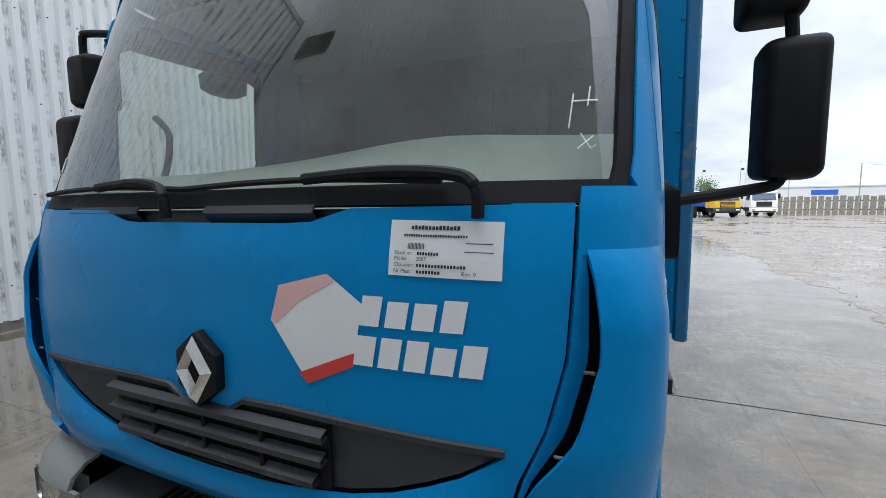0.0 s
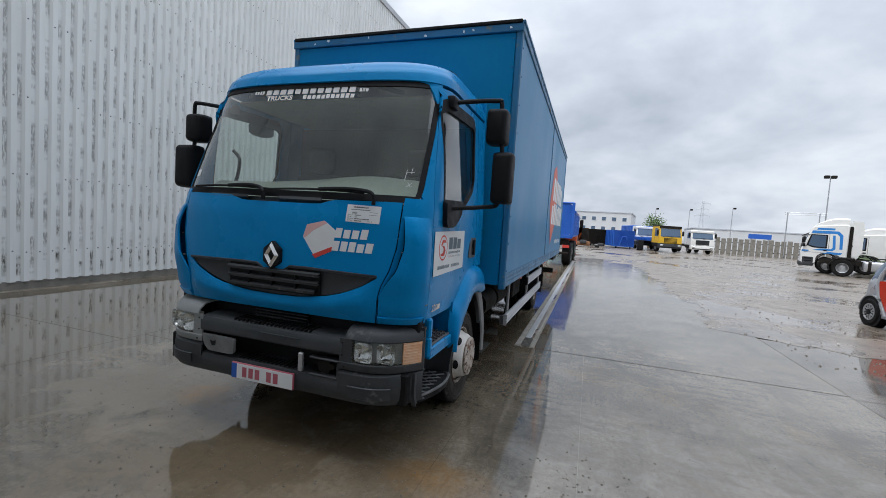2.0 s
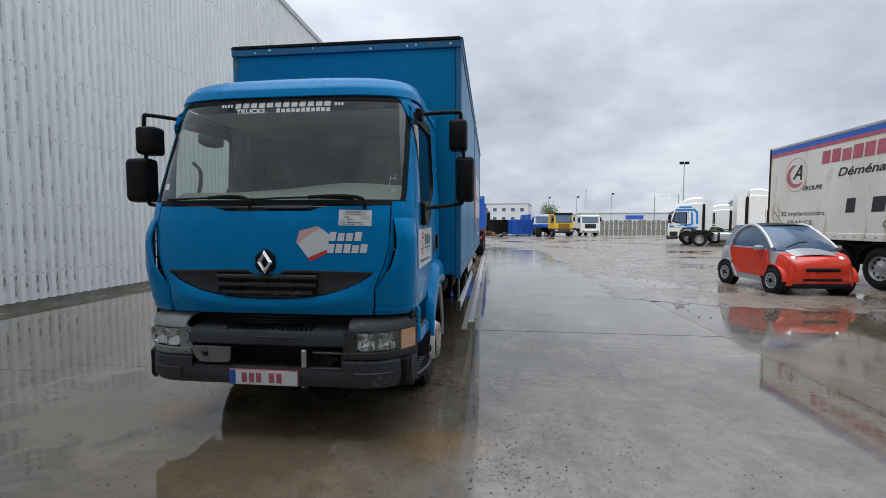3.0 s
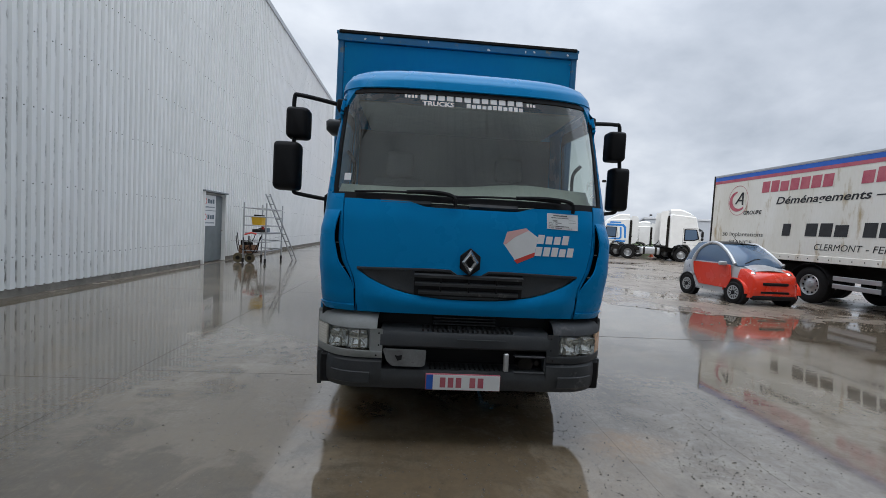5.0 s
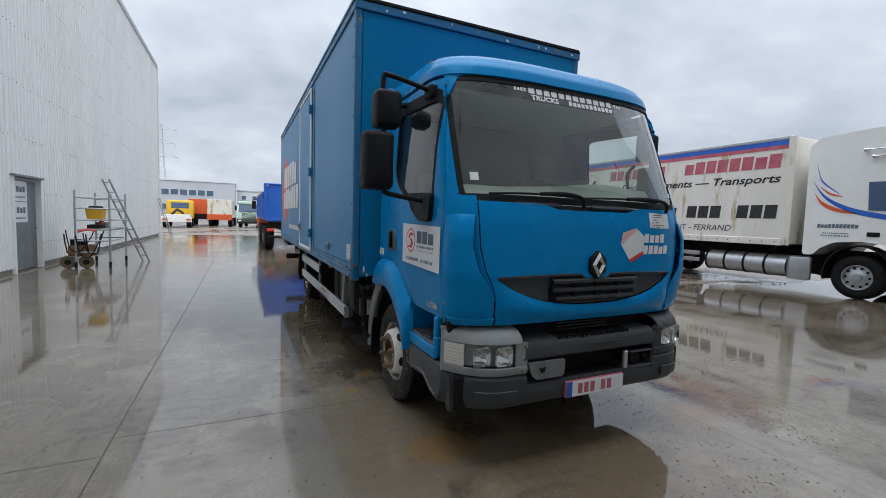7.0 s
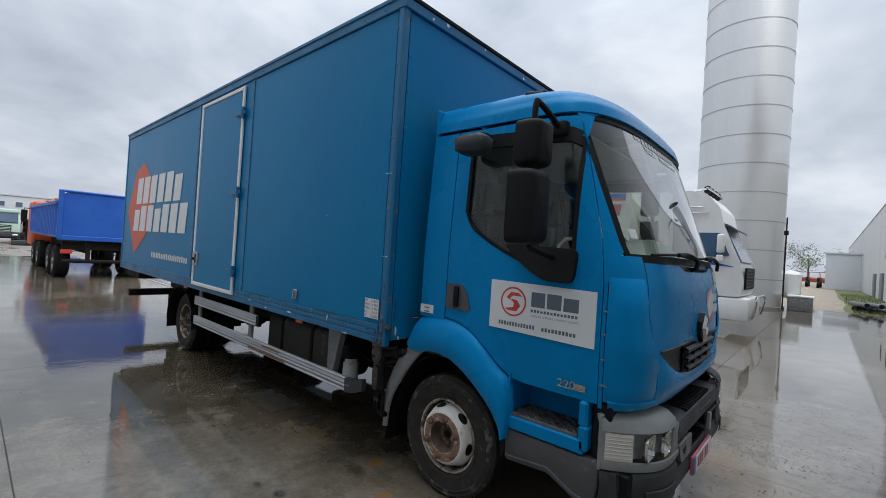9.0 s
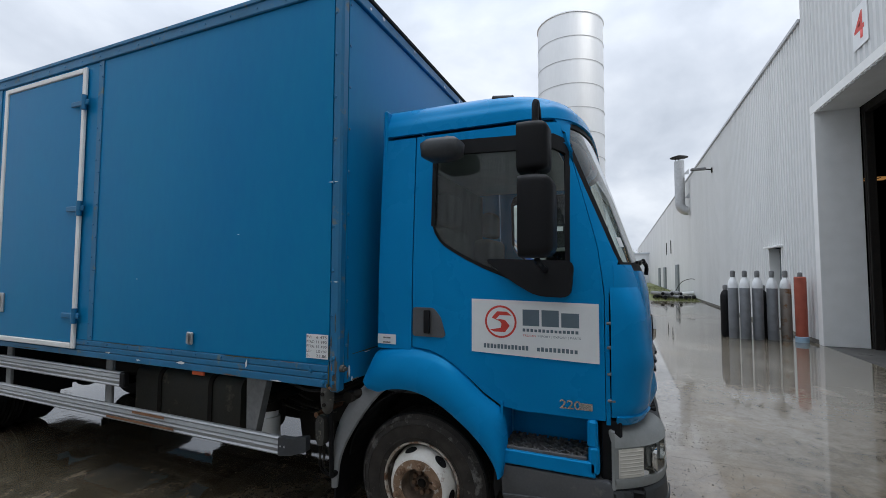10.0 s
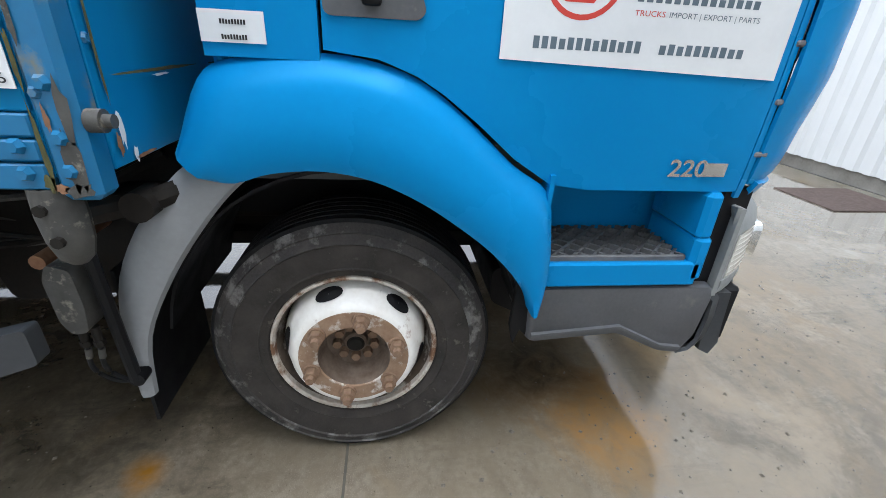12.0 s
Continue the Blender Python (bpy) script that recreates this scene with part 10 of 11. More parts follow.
        box(bm, -0.03, 0.10, *sorted((f(-0.50), f(-0.08))), 0.76, 0.92, 0.03, 2)
        part("headlamp", bm, M_SATIN, cab)
    bm = BM()
    prism(bm, [(0.10, 1.66), (0.33, 2.44), (0.36, 2.44), (0.14, 1.66)], "y", 0.16, W - 0.16)
    for v in bm.verts:
        v.co.x -= 0.025
    part("windscreen", bm, M_FARGLASS, cab)
    bm = BM()
    prism(bm, [(0.02, 2.34), (0.33, 2.52), (0.36, 2.50), (0.04, 2.31)], "y", 0.10, W - 0.10)
    part("sun_visor", bm, M_GREYPL, cab)
    for i in range(4):
        bm = BM()
        box(bm, -0.045, 0.02, 0.55, W - 0.55, 1.0 + i * 0.12, 1.07 + i * 0.12, 0.01)
        part("grille_bar", bm, M_PLASTIC, cab)
    bm = BM()
    box(bm, -0.07, 0.70, -0.01, W + 0.01, 0.40, 0.66, 0.06, 2)
    part("bumper", bm, M_GREYPL if stripe else M_WHITE, cab)
    A = 4.95
    for y0, y1 in ((0.75, 0.86), (1.59, 1.70)):
        bm = BM()
        box(bm, 1.6, 6.0, y0, y1, 0.66, 0.92)
        ch = part("chassis_beam", bm, M_STEEL, t)
    bm = BM()
    box(bm, A - 0.55, A + 0.45, 0.72, 1.73, 0.94, 1.10, 0.05, 2)
    part("coupling_plate", bm, M_STEEL, t)
    bm = BM()
    tube(bm, smooth_path([(2.45, 1.2, 1.9), (2.9, 1.15, 1.2), (3.4, 1.25, 1.15), (3.6, 1.2, 0.95)], 5), 0.03, 6)
    part("air_hose", bm, M_PLASTIC, t)
    for y in (0.08, W - 0.66):
        bm = BM()
        box(bm, 2.75, 4.10, y, y + 0.58, 0.42, 0.96, 0.10, 3)
        tk = part("fuel_tank", bm, M_ALU if not stripe else M_STEEL, t)
        for x in (3.0, 3.8):
            bm = BM()
            box(bm, x, x + 0.06, y - 0.008, y + 0.588, 0.412, 0.968, 0.10, 3)
            part("tank_strap", bm, M_STEEL, tk)
    for x in (1.35, A):
        for y, fc in ((0.18, -1), (2.27, 1)):
            bm = BM()
            lathe(bm, [(0.28, -0.13), (0.44, -0.15), (0.5, -0.1), (0.5, 0.1), (0.44, 0.15), (0.28, 0.13)], (x, y, 0.5), "y", 32, closed=False)
            w = part("wheel", bm, M_RUBBER, t)
            bm = BM()
            d0 = 0.0 if x < 2 else -0.10
            lathe(bm, [(0.29, fc * 0.12), (0.28, fc * 0.145), (0.262, fc * 0.13), (0.24, fc * (0.03 + d0)), (0.16, fc * (0.08 + d0)), (0.13, fc * (0.085 + d0)), (0.12, fc * (0.16 + d0)), (0.0, fc * (0.17 + d0))], (x, y, 0.5), "y", 24, closed=False)
            part("rim", bm, M_GALV, w)
    for y0, y1 in ((0.02, 0.5), (W - 0.5, W - 0.02)):
        bm = BM()
        arc = [(A + 0.62 * math.cos(a), 0.50 + 0.60 * math.sin(a)) for a in [radians(q) for q in range(-20, 201, 12)]]
        sheet(bm, [[Vector((x, y, z)) for x, z in arc] for y in (y0, y1)], 0.02, 1.0)
        part("mudguard", bm, M_PLASTIC, t)
    bm = BM()
    box(bm, 5.95, 6.05, 0.2, W - 0.2, 0.55, 0.75, 0.01)
    part("tail_lamp_bar", bm, M_STEEL, t)
    if stripe:
        for pts in ([(0.55, 1.42), (1.52, 1.42), (1.66, 1.56), (1.60, 2.40), (1.48, 2.40), (1.52, 1.62), (1.44, 1.54), (0.95, 1.54)],
                    [(0.46, 2.50), (1.66, 2.50), (1.80, 2.34), (1.84, 1.55), (1.98, 1.55), (1.95, 2.42), (1.74, 2.66), (0.50, 2.66)],
                    [(0.70, 2.72), (1.55, 2.72), (1.55, 2.84), (0.74, 2.84)], [(0.06, 1.32), (0.40, 1.32), (0.40, 1.42), (0.08, 1.42)], [(1.1, 1.22), (1.9, 1.22), (2.0, 1.34), (1.3, 1.36)]):
            bm = BM()
            bm.faces.new([bm.verts.new((x, -0.0065, z)) for x, z in pts])
            part("stripe", bm, M_SKY, cab, smooth=0)
    return t


M_SKY = material("bright_blue_decal", (0.02, 0.22, 0.62), 0.4)
tractor_unit("striped_tractor_unit", (14.1, 32.2, 0), -20, "white tractor unit with bright blue stripes", True, 3.5)
tractor_unit("white_tractor_unit", (20.6, 29.8, 0), 158, "plain white tractor unit with a high roof", False, 3.85)
tractor_unit("old_tractor_unit", (17.2, 34.6, 0), -20, "white tractor unit half hidden behind another", False, 3.1)


# ---------------------------------------------------------------- loose things by the halls
def gas_bottle(at, body, collar, label, h=1.62, tilt=(0, 0), cap=M_LAMPGREY, group="gas bottles"):
    t = thing("gas_bottle", at, label, "gas bottle", group)
    R = 0.115
    lean = lambda z: Vector((tilt[0] * z, tilt[1] * z, 0))
    def turned(prof, mat, name):
        bm = BM()
        rings = [[Vector((r * math.cos(2 * math.pi * i / 24), r * math.sin(2 * math.pi * i / 24), z)) + lean(z) for i in range(24)] for r, z in prof]
        ring_tube(bm, rings)
        return part(name, bm, mat, t, smooth=40)
    k = h / 1.62
    turned([(R - 0.01, 0.0), (R, 0.015), (R, 1.20 * k)], body, "barrel")
    turned([(R, 1.202 * k), (R * 0.97, 1.29 * k), (R * 0.8, 1.37 * k), (R * 0.5, 1.43 * k), (0.042, 1.46 * k)], collar, "shoulder")
    turned([(0.05, 1.46 * k), (0.055, 1.50 * k), (0.055, 1.58 * k), (0.045, 1.61 * k), (0.02, 1.62 * k)], cap, "valve_cap")
    return t


M_BOTTLE = material("grey_bottle_paint", (0.24, 0.25, 0.27), 0.5, 0.2, (0.17, 0.18, 0.19), 6, 0.8, 60, dirt=(0.16, 0.09, 0.05), dirt_at=0.68, dirt_scale=6)
M_BOTTLE2 = material("rusty_bottle_paint", (0.22, 0.19, 0.16), 0.6, 0.1, (0.30, 0.27, 0.24), 6, 0.9, 60, dirt=(0.20, 0.10, 0.04), dirt_at=0.55, dirt_scale=5)
M_BOTTLE3 = material("pale_grey_bottle", (0.42, 0.44, 0.47), 0.45, 0.1, (0.36, 0.38, 0.41), 5, 0.8, 60, dirt=(0.22, 0.13, 0.08), dirt_at=0.70, dirt_scale=8)
M_REDBOTTLE = material("red_oxide_bottle", (0.36, 0.08, 0.045), 0.6, 0, (0.28, 0.07, 0.045), 5, 0.8, 60)
M_GREEN = material("faded_green_collar", (0.36, 0.55, 0.30), 0.5, 0, (0.50, 0.56, 0.47), 9, 0.8)
ROW = [(9.02, -1.55), (8.95, -1.79), (8.97, -2.06), (9.0, -2.37), (9.06, -2.66)]
for i, (x, y) in enumerate(ROW):
    gas_bottle((x, y, 0), M_BOTTLE2 if i == 4 else M_BOTTLE, M_STICKER, "rust-stained gas bottle with a white shoulder" if i == 4 else "grey gas bottle with a white shoulder", 1.72)
for x, y in ((9.25, -1.42), (9.3, -2.25)):
    gas_bottle((x, y, 0), M_PLASTIC, M_PLASTIC, "short black gas bottle behind the grey row", 1.35)
t_red = thing("gas_bottle", (8.87, -2.90, 0), "red oxide gas bottle in a pale blue foot", "gas bottle", "gas bottles")
part("barrel", lathe(BM(), [(0.118, 0.13), (0.12, 0.14), (0.12, 1.55), (0.10, 1.57), (0.0, 1.57)], (0, 0, 0), "z", 24, closed=False), M_REDBOTTLE, t_red)
part("foot", lathe(BM(), [(0.0, 0.0), (0.135, 0.0), (0.135, 0.12), (0.12, 0.135)], (0, 0, 0), "z", 24, closed=False), material("pale_blue_foot", (0.28, 0.40, 0.50), 0.6), t_red)
part("valve_cap", lathe(BM(), [(0.05, 1.57), (0.05, 1.66), (0.03, 1.68), (0.0, 1.68)], (0, 0, 0), "z", 16, closed=False), M_LAMPGREY, t_red)
gas_bottle((2.83, -2.50, 0), M_BOTTLE3, M_GREEN, "pale grey gas bottle with a green collar", 1.74, group="gas bottles by the gate")
gas_bottle((3.22, -2.62, 0), M_BOTTLE3, M_GREEN, "pale grey gas bottle with a green collar", 1.82, group="gas bottles by the gate")
gas_bottle((2.95, -2.84, 0), M_BOTTLE3, M_STICKER, "mid grey gas bottle beside the gate", 1.78, group="gas bottles by the gate")
t_lath = thing("wooden_lath", (3.40, -2.66, 0), "thin reddish wooden lath leaning on gas bottles", "lath")
bm = BM(); box(bm, -0.02, 0.02, -0.03, 0.03, 0.0, 1.55, 0.004); part("lath", bm, M_REDBOTTLE, t_lath)


def scaffold():
    t = thing("rolling_scaffold", (-6.75, 12.75, 0), "aluminium rolling scaffold tower loaded with tools", "scaffold")
    X, Y = 0.72, 1.75
    for x in (0.0, X):
        for y in (0.0, Y):
            bm = BM()
            cyl(bm, (x, y, 0.16), (x, y, 2.02), 0.024, seg=10)
            part("post", bm, M_GALV, t)
            bm = BM()
            cyl(bm, (x - 0.02, y, 0.06), (x + 0.02, y, 0.06), 0.06, seg=14)
            box(bm, x - 0.03, x + 0.03, y - 0.02, y + 0.02, 0.08, 0.17, 0.006)
            part("castor", bm, M_PLASTIC, t)
    for z in (0.42, 0.72, 1.26, 1.56, 1.84):
        for y in (0.0, Y):
            bm = BM()
            cyl(bm, (0, y, z), (X, y, z), 0.019, seg=8)
            part("rung", bm, M_GALV, t)
        for x in (0.0, X):
            bm = BM()
            cyl(bm, (x, 0, z), (x, Y, z), 0.017, seg=8)
            part("brace", bm, M_GALV, t)
    bm = BM()
    box(bm, 0.03, X - 0.03, 0.03, Y - 0.03, 0.98, 1.03, 0.006)
    part("platform", bm, M_GALV, t)
    bx = thing("tool_crate", (-6.43, 13.25, 1.28), "open yellow plastic tool crate on the scaffold", "crate")
    bm = BM()
    rings = []
    for w, l, z in ((0.15, 0.24, 0.0), (0.18, 0.28, 0.26), (0.20, 0.30, 0.27), (0.20, 0.30, 0.30), (0.165, 0.265, 0.30), (0.14, 0.22, 0.04)):
        rings.append([Vector((p[0], p[1], z)) for p in rounded([(-w, -l), (w, -l), (w, l), (-w, l)], 0.05, 3)])
    ring_tube(bm, rings)
    part("tub", bm, M_YELLOW, bx)
    bm = BM()
    box(bm, -0.12, 0.12, -0.2, 0.2, 0.27, 0.35, 0.02)
    part("tool_heap", bm, M_PLASTIC, bx)
    for at, m, s, lab in (((-6.40, 13.75, 1.031), M_GREYINK, (0.12, 0.20, 0.16), "blue-grey tool case on the scaffold deck"), ((-6.45, 13.30, 1.031), M_STEEL, (0.14, 0.24, 0.10), "dark tool case on the scaffold deck")):
        c = thing("tool_case", at, lab, "tool case")
        bm = BM()
        box(bm, -s[0], s[0], -s[1], s[1], 0, s[2], 0.015, 2)
        body = part("case", bm, m, c)
        bm = BM()
        tube(bm, [(0, -0.07, s[2] - 0.002), (0, -0.06, s[2] + 0.04), (0, 0.06, s[2] + 0.04), (0, 0.07, s[2] - 0.002)], 0.01, 6)
        part("handle", bm, M_PLASTIC, body)
    sp = thing("spray_can", (-6.4, 13.55, 1.031), "red spray can on the scaffold deck", "can")
    part("can", lathe(BM(), [(0.0, 0.0), (0.05, 0.0), (0.05, 0.26), (0.02, 0.30), (0.02, 0.36), (0, 0.36)], (0, 0, 0), "z", 14, closed=False), M_REDINK, sp)


scaffold()


def ladder(at, foot, head, n, label, w=0.36):
    t = thing("ladder", at, label, "ladder")
    a, b = Vector(foot), Vector(head)
    side = Vector((0, 0, 1)).cross(b - a).normalized() * (w / 2)
    for s in (-1, 1):
        bm = BM()
        tube(bm, [a + side * s, b + side * s], 0.026, 6)
        part("stile", bm, M_GALV, t)
    for i in range(n):
        k = (i + 0.7) / n
        p = a + (b - a) * k
        bm = BM()
        cyl(bm, p - side, p + side, 0.015, seg=8)
        part("rung", bm, M_GALV, t)
    return t


ladder((-5.55, 14.6, 0), (0, 0, 0), (-0.75, -0.95, 2.38), 9, "aluminium ladder leaning on the scaffold", 0.24)
ladder((-6.85, 30.6, 0), (0, 0, 0), (-0.62, -0.3, 2.35), 8, "aluminium ladder leaning on the hall corner")


def generator():
    t = thing("pump_cart", (-6.74, 12.78, 0), "muddy two-wheeled pump cart with hanging hoses", "cart")
    for x in (-0.19, 0.19):
        bm = BM()
        lathe(bm, [(0.07, -0.045), (0.145, -0.052), (0.165, -0.022), (0.165, 0.022), (0.145, 0.052), (0.07, 0.045)], (x, 0.05, 0.165), "y", 24, closed=False)
        w = part("wheel", bm, material("muddy_tyre", (0.16, 0.13, 0.07), 0.9, 0, (0.07, 0.06, 0.04), 9, 0.9, 60, 0.3, 150), t)
        bm = BM()
        cyl(bm, (x, -0.005, 0.165), (x, 0.10, 0.165), 0.07, seg=16)
        part("rim", bm, M_STEEL, w)
    bm = BM()
    box(bm, -0.22, 0.22, 0.1, 0.75, 0.30, 0.58, 0.04, 2)
    part("pump_body", bm, M_RUST, t)
    bm = BM()
    cyl(bm, (-0.1, 0.3, 0.58), (-0.1, 0.3, 0.74), 0.11)
    box(bm, -0.25, 0.05, 0.5, 0.72, 0.58, 0.66, 0.02)
    part("engine_top", bm, M_STEEL, t)
    bm = BM()
    for x in (-0.22, 0.22):
        tube(bm, [(x, 0.7, 0.32), (x, 0.1, 0.40), (x, -0.06, 0.72), (x, -0.10, 0.90)], 0.015, 7)
    pieces("push_bar", bm, M_STEEL, t)
    for i, (a, b, z) in enumerate(((-0.2, 0.3, 1.0), (0.0, 0.45, 0.85), (0.15, 0.5, 0.92))):
        bm = BM()
        tube(bm, smooth_path([(a, -0.05, z), (a + 0.1, -0.12, z - 0.45), (a + 0.28, -0.08, z - 0.55), (b, 0.0, z - 0.2), (b + 0.05, 0.1, z + 0.05)], 5), 0.014, 6)
        part("hose", bm, M_PLASTIC, t)
    bm = BM()
    tube(bm, [(0.05, -0.1, 0.95), (0.25, -0.05, 1.02), (0.40, 0.0, 0.98)], 0.03, 6)
    part("clamp", bm, M_REDINK, t)


generator()


def wall_fittings():
    t = thing("flue_pipe", (28.2, HALL_Y, 0), "galvanised flue pipe with a rain hat on the hall wall", "flue")
    bm = BM()
    cyl(bm, (0, 0.55, 6.2), (0, 0.55, 9.1), 0.30, seg=28)
    part("pipe", bm, M_GALV, t)
    for i in range(9):
        bm = BM()
        lathe(bm, [(0.302, 6.3 + i * 0.32), (0.315, 6.31 + i * 0.32), (0.302, 6.32 + i * 0.32)], (0, 0.55, 0), "z", 28, closed=False)
        part("pipe_seam", bm, M_GALV, t)
    bm = BM()
    rings = []
    for k in range(6):
        a = radians(90 * k / 5)
        c = Vector((0, 0.55 - 0.45 + 0.45 * math.cos(a), 6.2 - 0.45 * math.sin(a)))
        d = Vector((0, math.cos(a), -math.sin(a)))
        rings.append([c + 0.30 * (Vector((math.cos(q), 0, 0)) + d * math.sin(q)) for q in [2 * math.pi * i / 24 for i in range(24)]])
    ring_tube(bm, rings)
    part("elbow", bm, M_GALV, t)
    bm = BM()
    lathe(bm, [(0.55, 9.35), (0.05, 9.52), (0.0, 9.52)], (0, 0.55, 0), "z", 28, closed=False)
    lathe(bm, [(0.0, 9.34), (0.55, 9.34)], (0, 0.55, 0), "z", 28, closed=False)
    for a in (0, 2.1, 4.2):
        cyl(bm, (0.25 * math.cos(a), 0.55 + 0.25 * math.sin(a), 9.05), (0.25 * math.cos(a), 0.55 + 0.25 * math.sin(a), 9.38), 0.015)
    part("rain_hat", bm, M_STEEL, t)
    for z in (6.6, 8.2):
        bm = BM()
        prism(bm, [(0.004, z), (0.30, z), (0.004, z + 0.35)], "x", -0.05, 0.05)
        part("bracket", bm, M_GALV, t)
    f = thing("flood_lamp", (20.4, HALL_Y, 6.7), "grey street-type lamp fixed to the hall wall", "lamp")
    bm = BM()
    cyl(bm, (0, 0.004, 0.05), (0, 0.3, 0.1), 0.03)
    box(bm, -0.05, 0.05, 0.004, 0.06, -0.1, 0.15, 0.01)
    part("arm", bm, M_STEEL, f)
    bm = BM()
    box(bm, -0.14, 0.14, 0.28, 0.95, 0.06, 0.18, 0.05, 2)
    part("lamp_head", bm, M_LAMPGREY, f)
    # service door in the long hall
    d = thing("door_2", (10.9, HALL_Y, 0), "pale grey steel door in the long hall", "door", kind="structure")
    bm = BM()
    box(bm, 0.06, 1.14, -0.30, -0.25, 0.02, 2.34, 0.006)
    part("door_leaf", bm, M_DOORGREY, d)
    bm = BM()
    box(bm, 0.0, 0.06, -0.32, 0.02, 0.0, 2.40, 0.005)
    box(bm, 1.14, 1.20, -0.32, 0.02, 0.0, 2.40, 0.005)
    box(bm, -0.05, 1.25, -0.05, 0.14, 2.40, 2.46, 0.008)
    part("door_frame", bm, M_WHITE, d)
    for x0, x1, zt in ((34.5, 36.2, 2.3), (45.0, 47.0, 2.2), (52.0, 54.0, 2.2)):
        p = thing("steel_gate_panel", (x0, HALL_Y, 0), "dark grey steel door on the far hall wall", "door", "far hall doors", kind="structure")
        bm = BM()
        box(bm, 0, x1 - x0, 0.004, 0.14, 0.0, zt, 0.01)
        part("door_leaf", bm, M_DOORGREY, p)
    for x in (40.0, 44.0):
        p = thing("wall_slot", (x, HALL_Y, 3.4), "narrow dark wall vent on the far hall", "vent", "far hall vents")
        bm = BM()
        box(bm, 0, 0.3, 0.004, 0.05, 0.0, 1.2, 0.008)
        part("vent_cover", bm, M_STEEL, p)
    # vent high on the tall wall, mirrored in the windscreen
    v = thing("wall_vent", (-6.95, HALL_Y, 8.75), "dark louvred vent high on the hall wall", "vent")
    bm = BM()
    box(bm, 0, 1.0, 0.004, 0.03, 0, 0.9, 0.006)
    b = part("vent_frame", bm, M_STEEL, v)
    for i in range(8):
        bm = BM()
        prism(bm, [(0.03, 0.06 + i * 0.105), (0.10, 0.04 + i * 0.105), (0.03, 0.12 + i * 0.105)], "x", 0.04, 0.96)
        part("louvre", bm, M_STEEL, b)


wall_fittings()


def hall_lights():
    """Strip lamps and yellowed roof lights deep in the workshop."""
    m_on = material("lamp_glow", (0.9, 0.9, 0.85), 0.5, emit=(1.0, 0.95, 0.85, 1.6))
    m_sky = material("yellowed_roof_light", (0.6, 0.35, 0.15), 0.6, emit=(0.9, 0.45, 0.15, 0.20))
    for x, y, z in ((23.4, -13.9, 6.4), (45.6, -26.0, 6.4), (42.8, -27.1, 6.4), (57.0, -36.0, 6.4), (47.3, -24.3, 6.4), (52.0, -31.5, 6.4)):
        t = thing("strip_lamp", (x, y, z), "lit strip lamp hung in the dark workshop", "lamp", "workshop lamps")
        bm = BM()
        box(bm, -0.05, 0.05, -0.45, 0.45, 0.05, 0.12, 0.01)
        h = part("lamp_body", bm, M_GALV, t)
        bm = BM()
        cyl(bm, (0, -0.42, 0.02), (0, 0.42, 0.02), 0.025, seg=8)
        part("tube", bm, m_on, h)
        bm = BM()
        cyl(bm, (0, 0, 0.11), (0, 0, HALL_TOP - z), 0.008, seg=5)
        part("hanger", bm, M_STEEL, h)
    for i, (x, y) in enumerate(((20.0, -13.2), (25.1, -13.9), (31.5, -14.6), (25.5, -20.0), (20.0, -18.5), (38.0, -19.5))):
        t = thing("roof_light", (x, y, 7.655), "yellowed translucent roof light", "skylight", "roof lights", kind="structure")
        bm = BM()
        box(bm, -0.6, 0.6, -1.3, 1.3, 0.0, 0.04, 0.01)
        sh = part("sheet", bm, m_sky, t)
        for k in range(5):
            bm = BM()
            box(bm, -0.6, 0.6, -1.3 + k * 0.635, -1.24 + k * 0.635, -0.03, -0.002)
            part("rib", bm, M_STEEL, sh)
    for x, y in ((13.0, -7.1), (13.0, -17.0), (29.0, -17.0)):
        bm = BM()
        box(bm, x - 0.18, x + 0.18, y - 0.18, y + 0.18, 0, 7.6, 0.01)
        tagged(part("column", bm, M_LAMPGREY), "grey steel column inside the workshop", "column", kind="structure")


HALL_TOP = 7.7
hall_lights()


def floor_mat():
    t = thing("door_mat", (0.93, -2.50, 0), "dark brown rubber mat on the wet concrete", "mat")
    bm = BM()
    box(bm, -0.36, 0.36, -0.45, 0.45, 0.0, 0.012, 0.004)
    part("mat", bm, material("brown_mat", (0.07, 0.045, 0.035), 0.85, 0, (0.045, 0.03, 0.025), 30, 0.8, 200, 0.5, 300), t)


floor_mat()


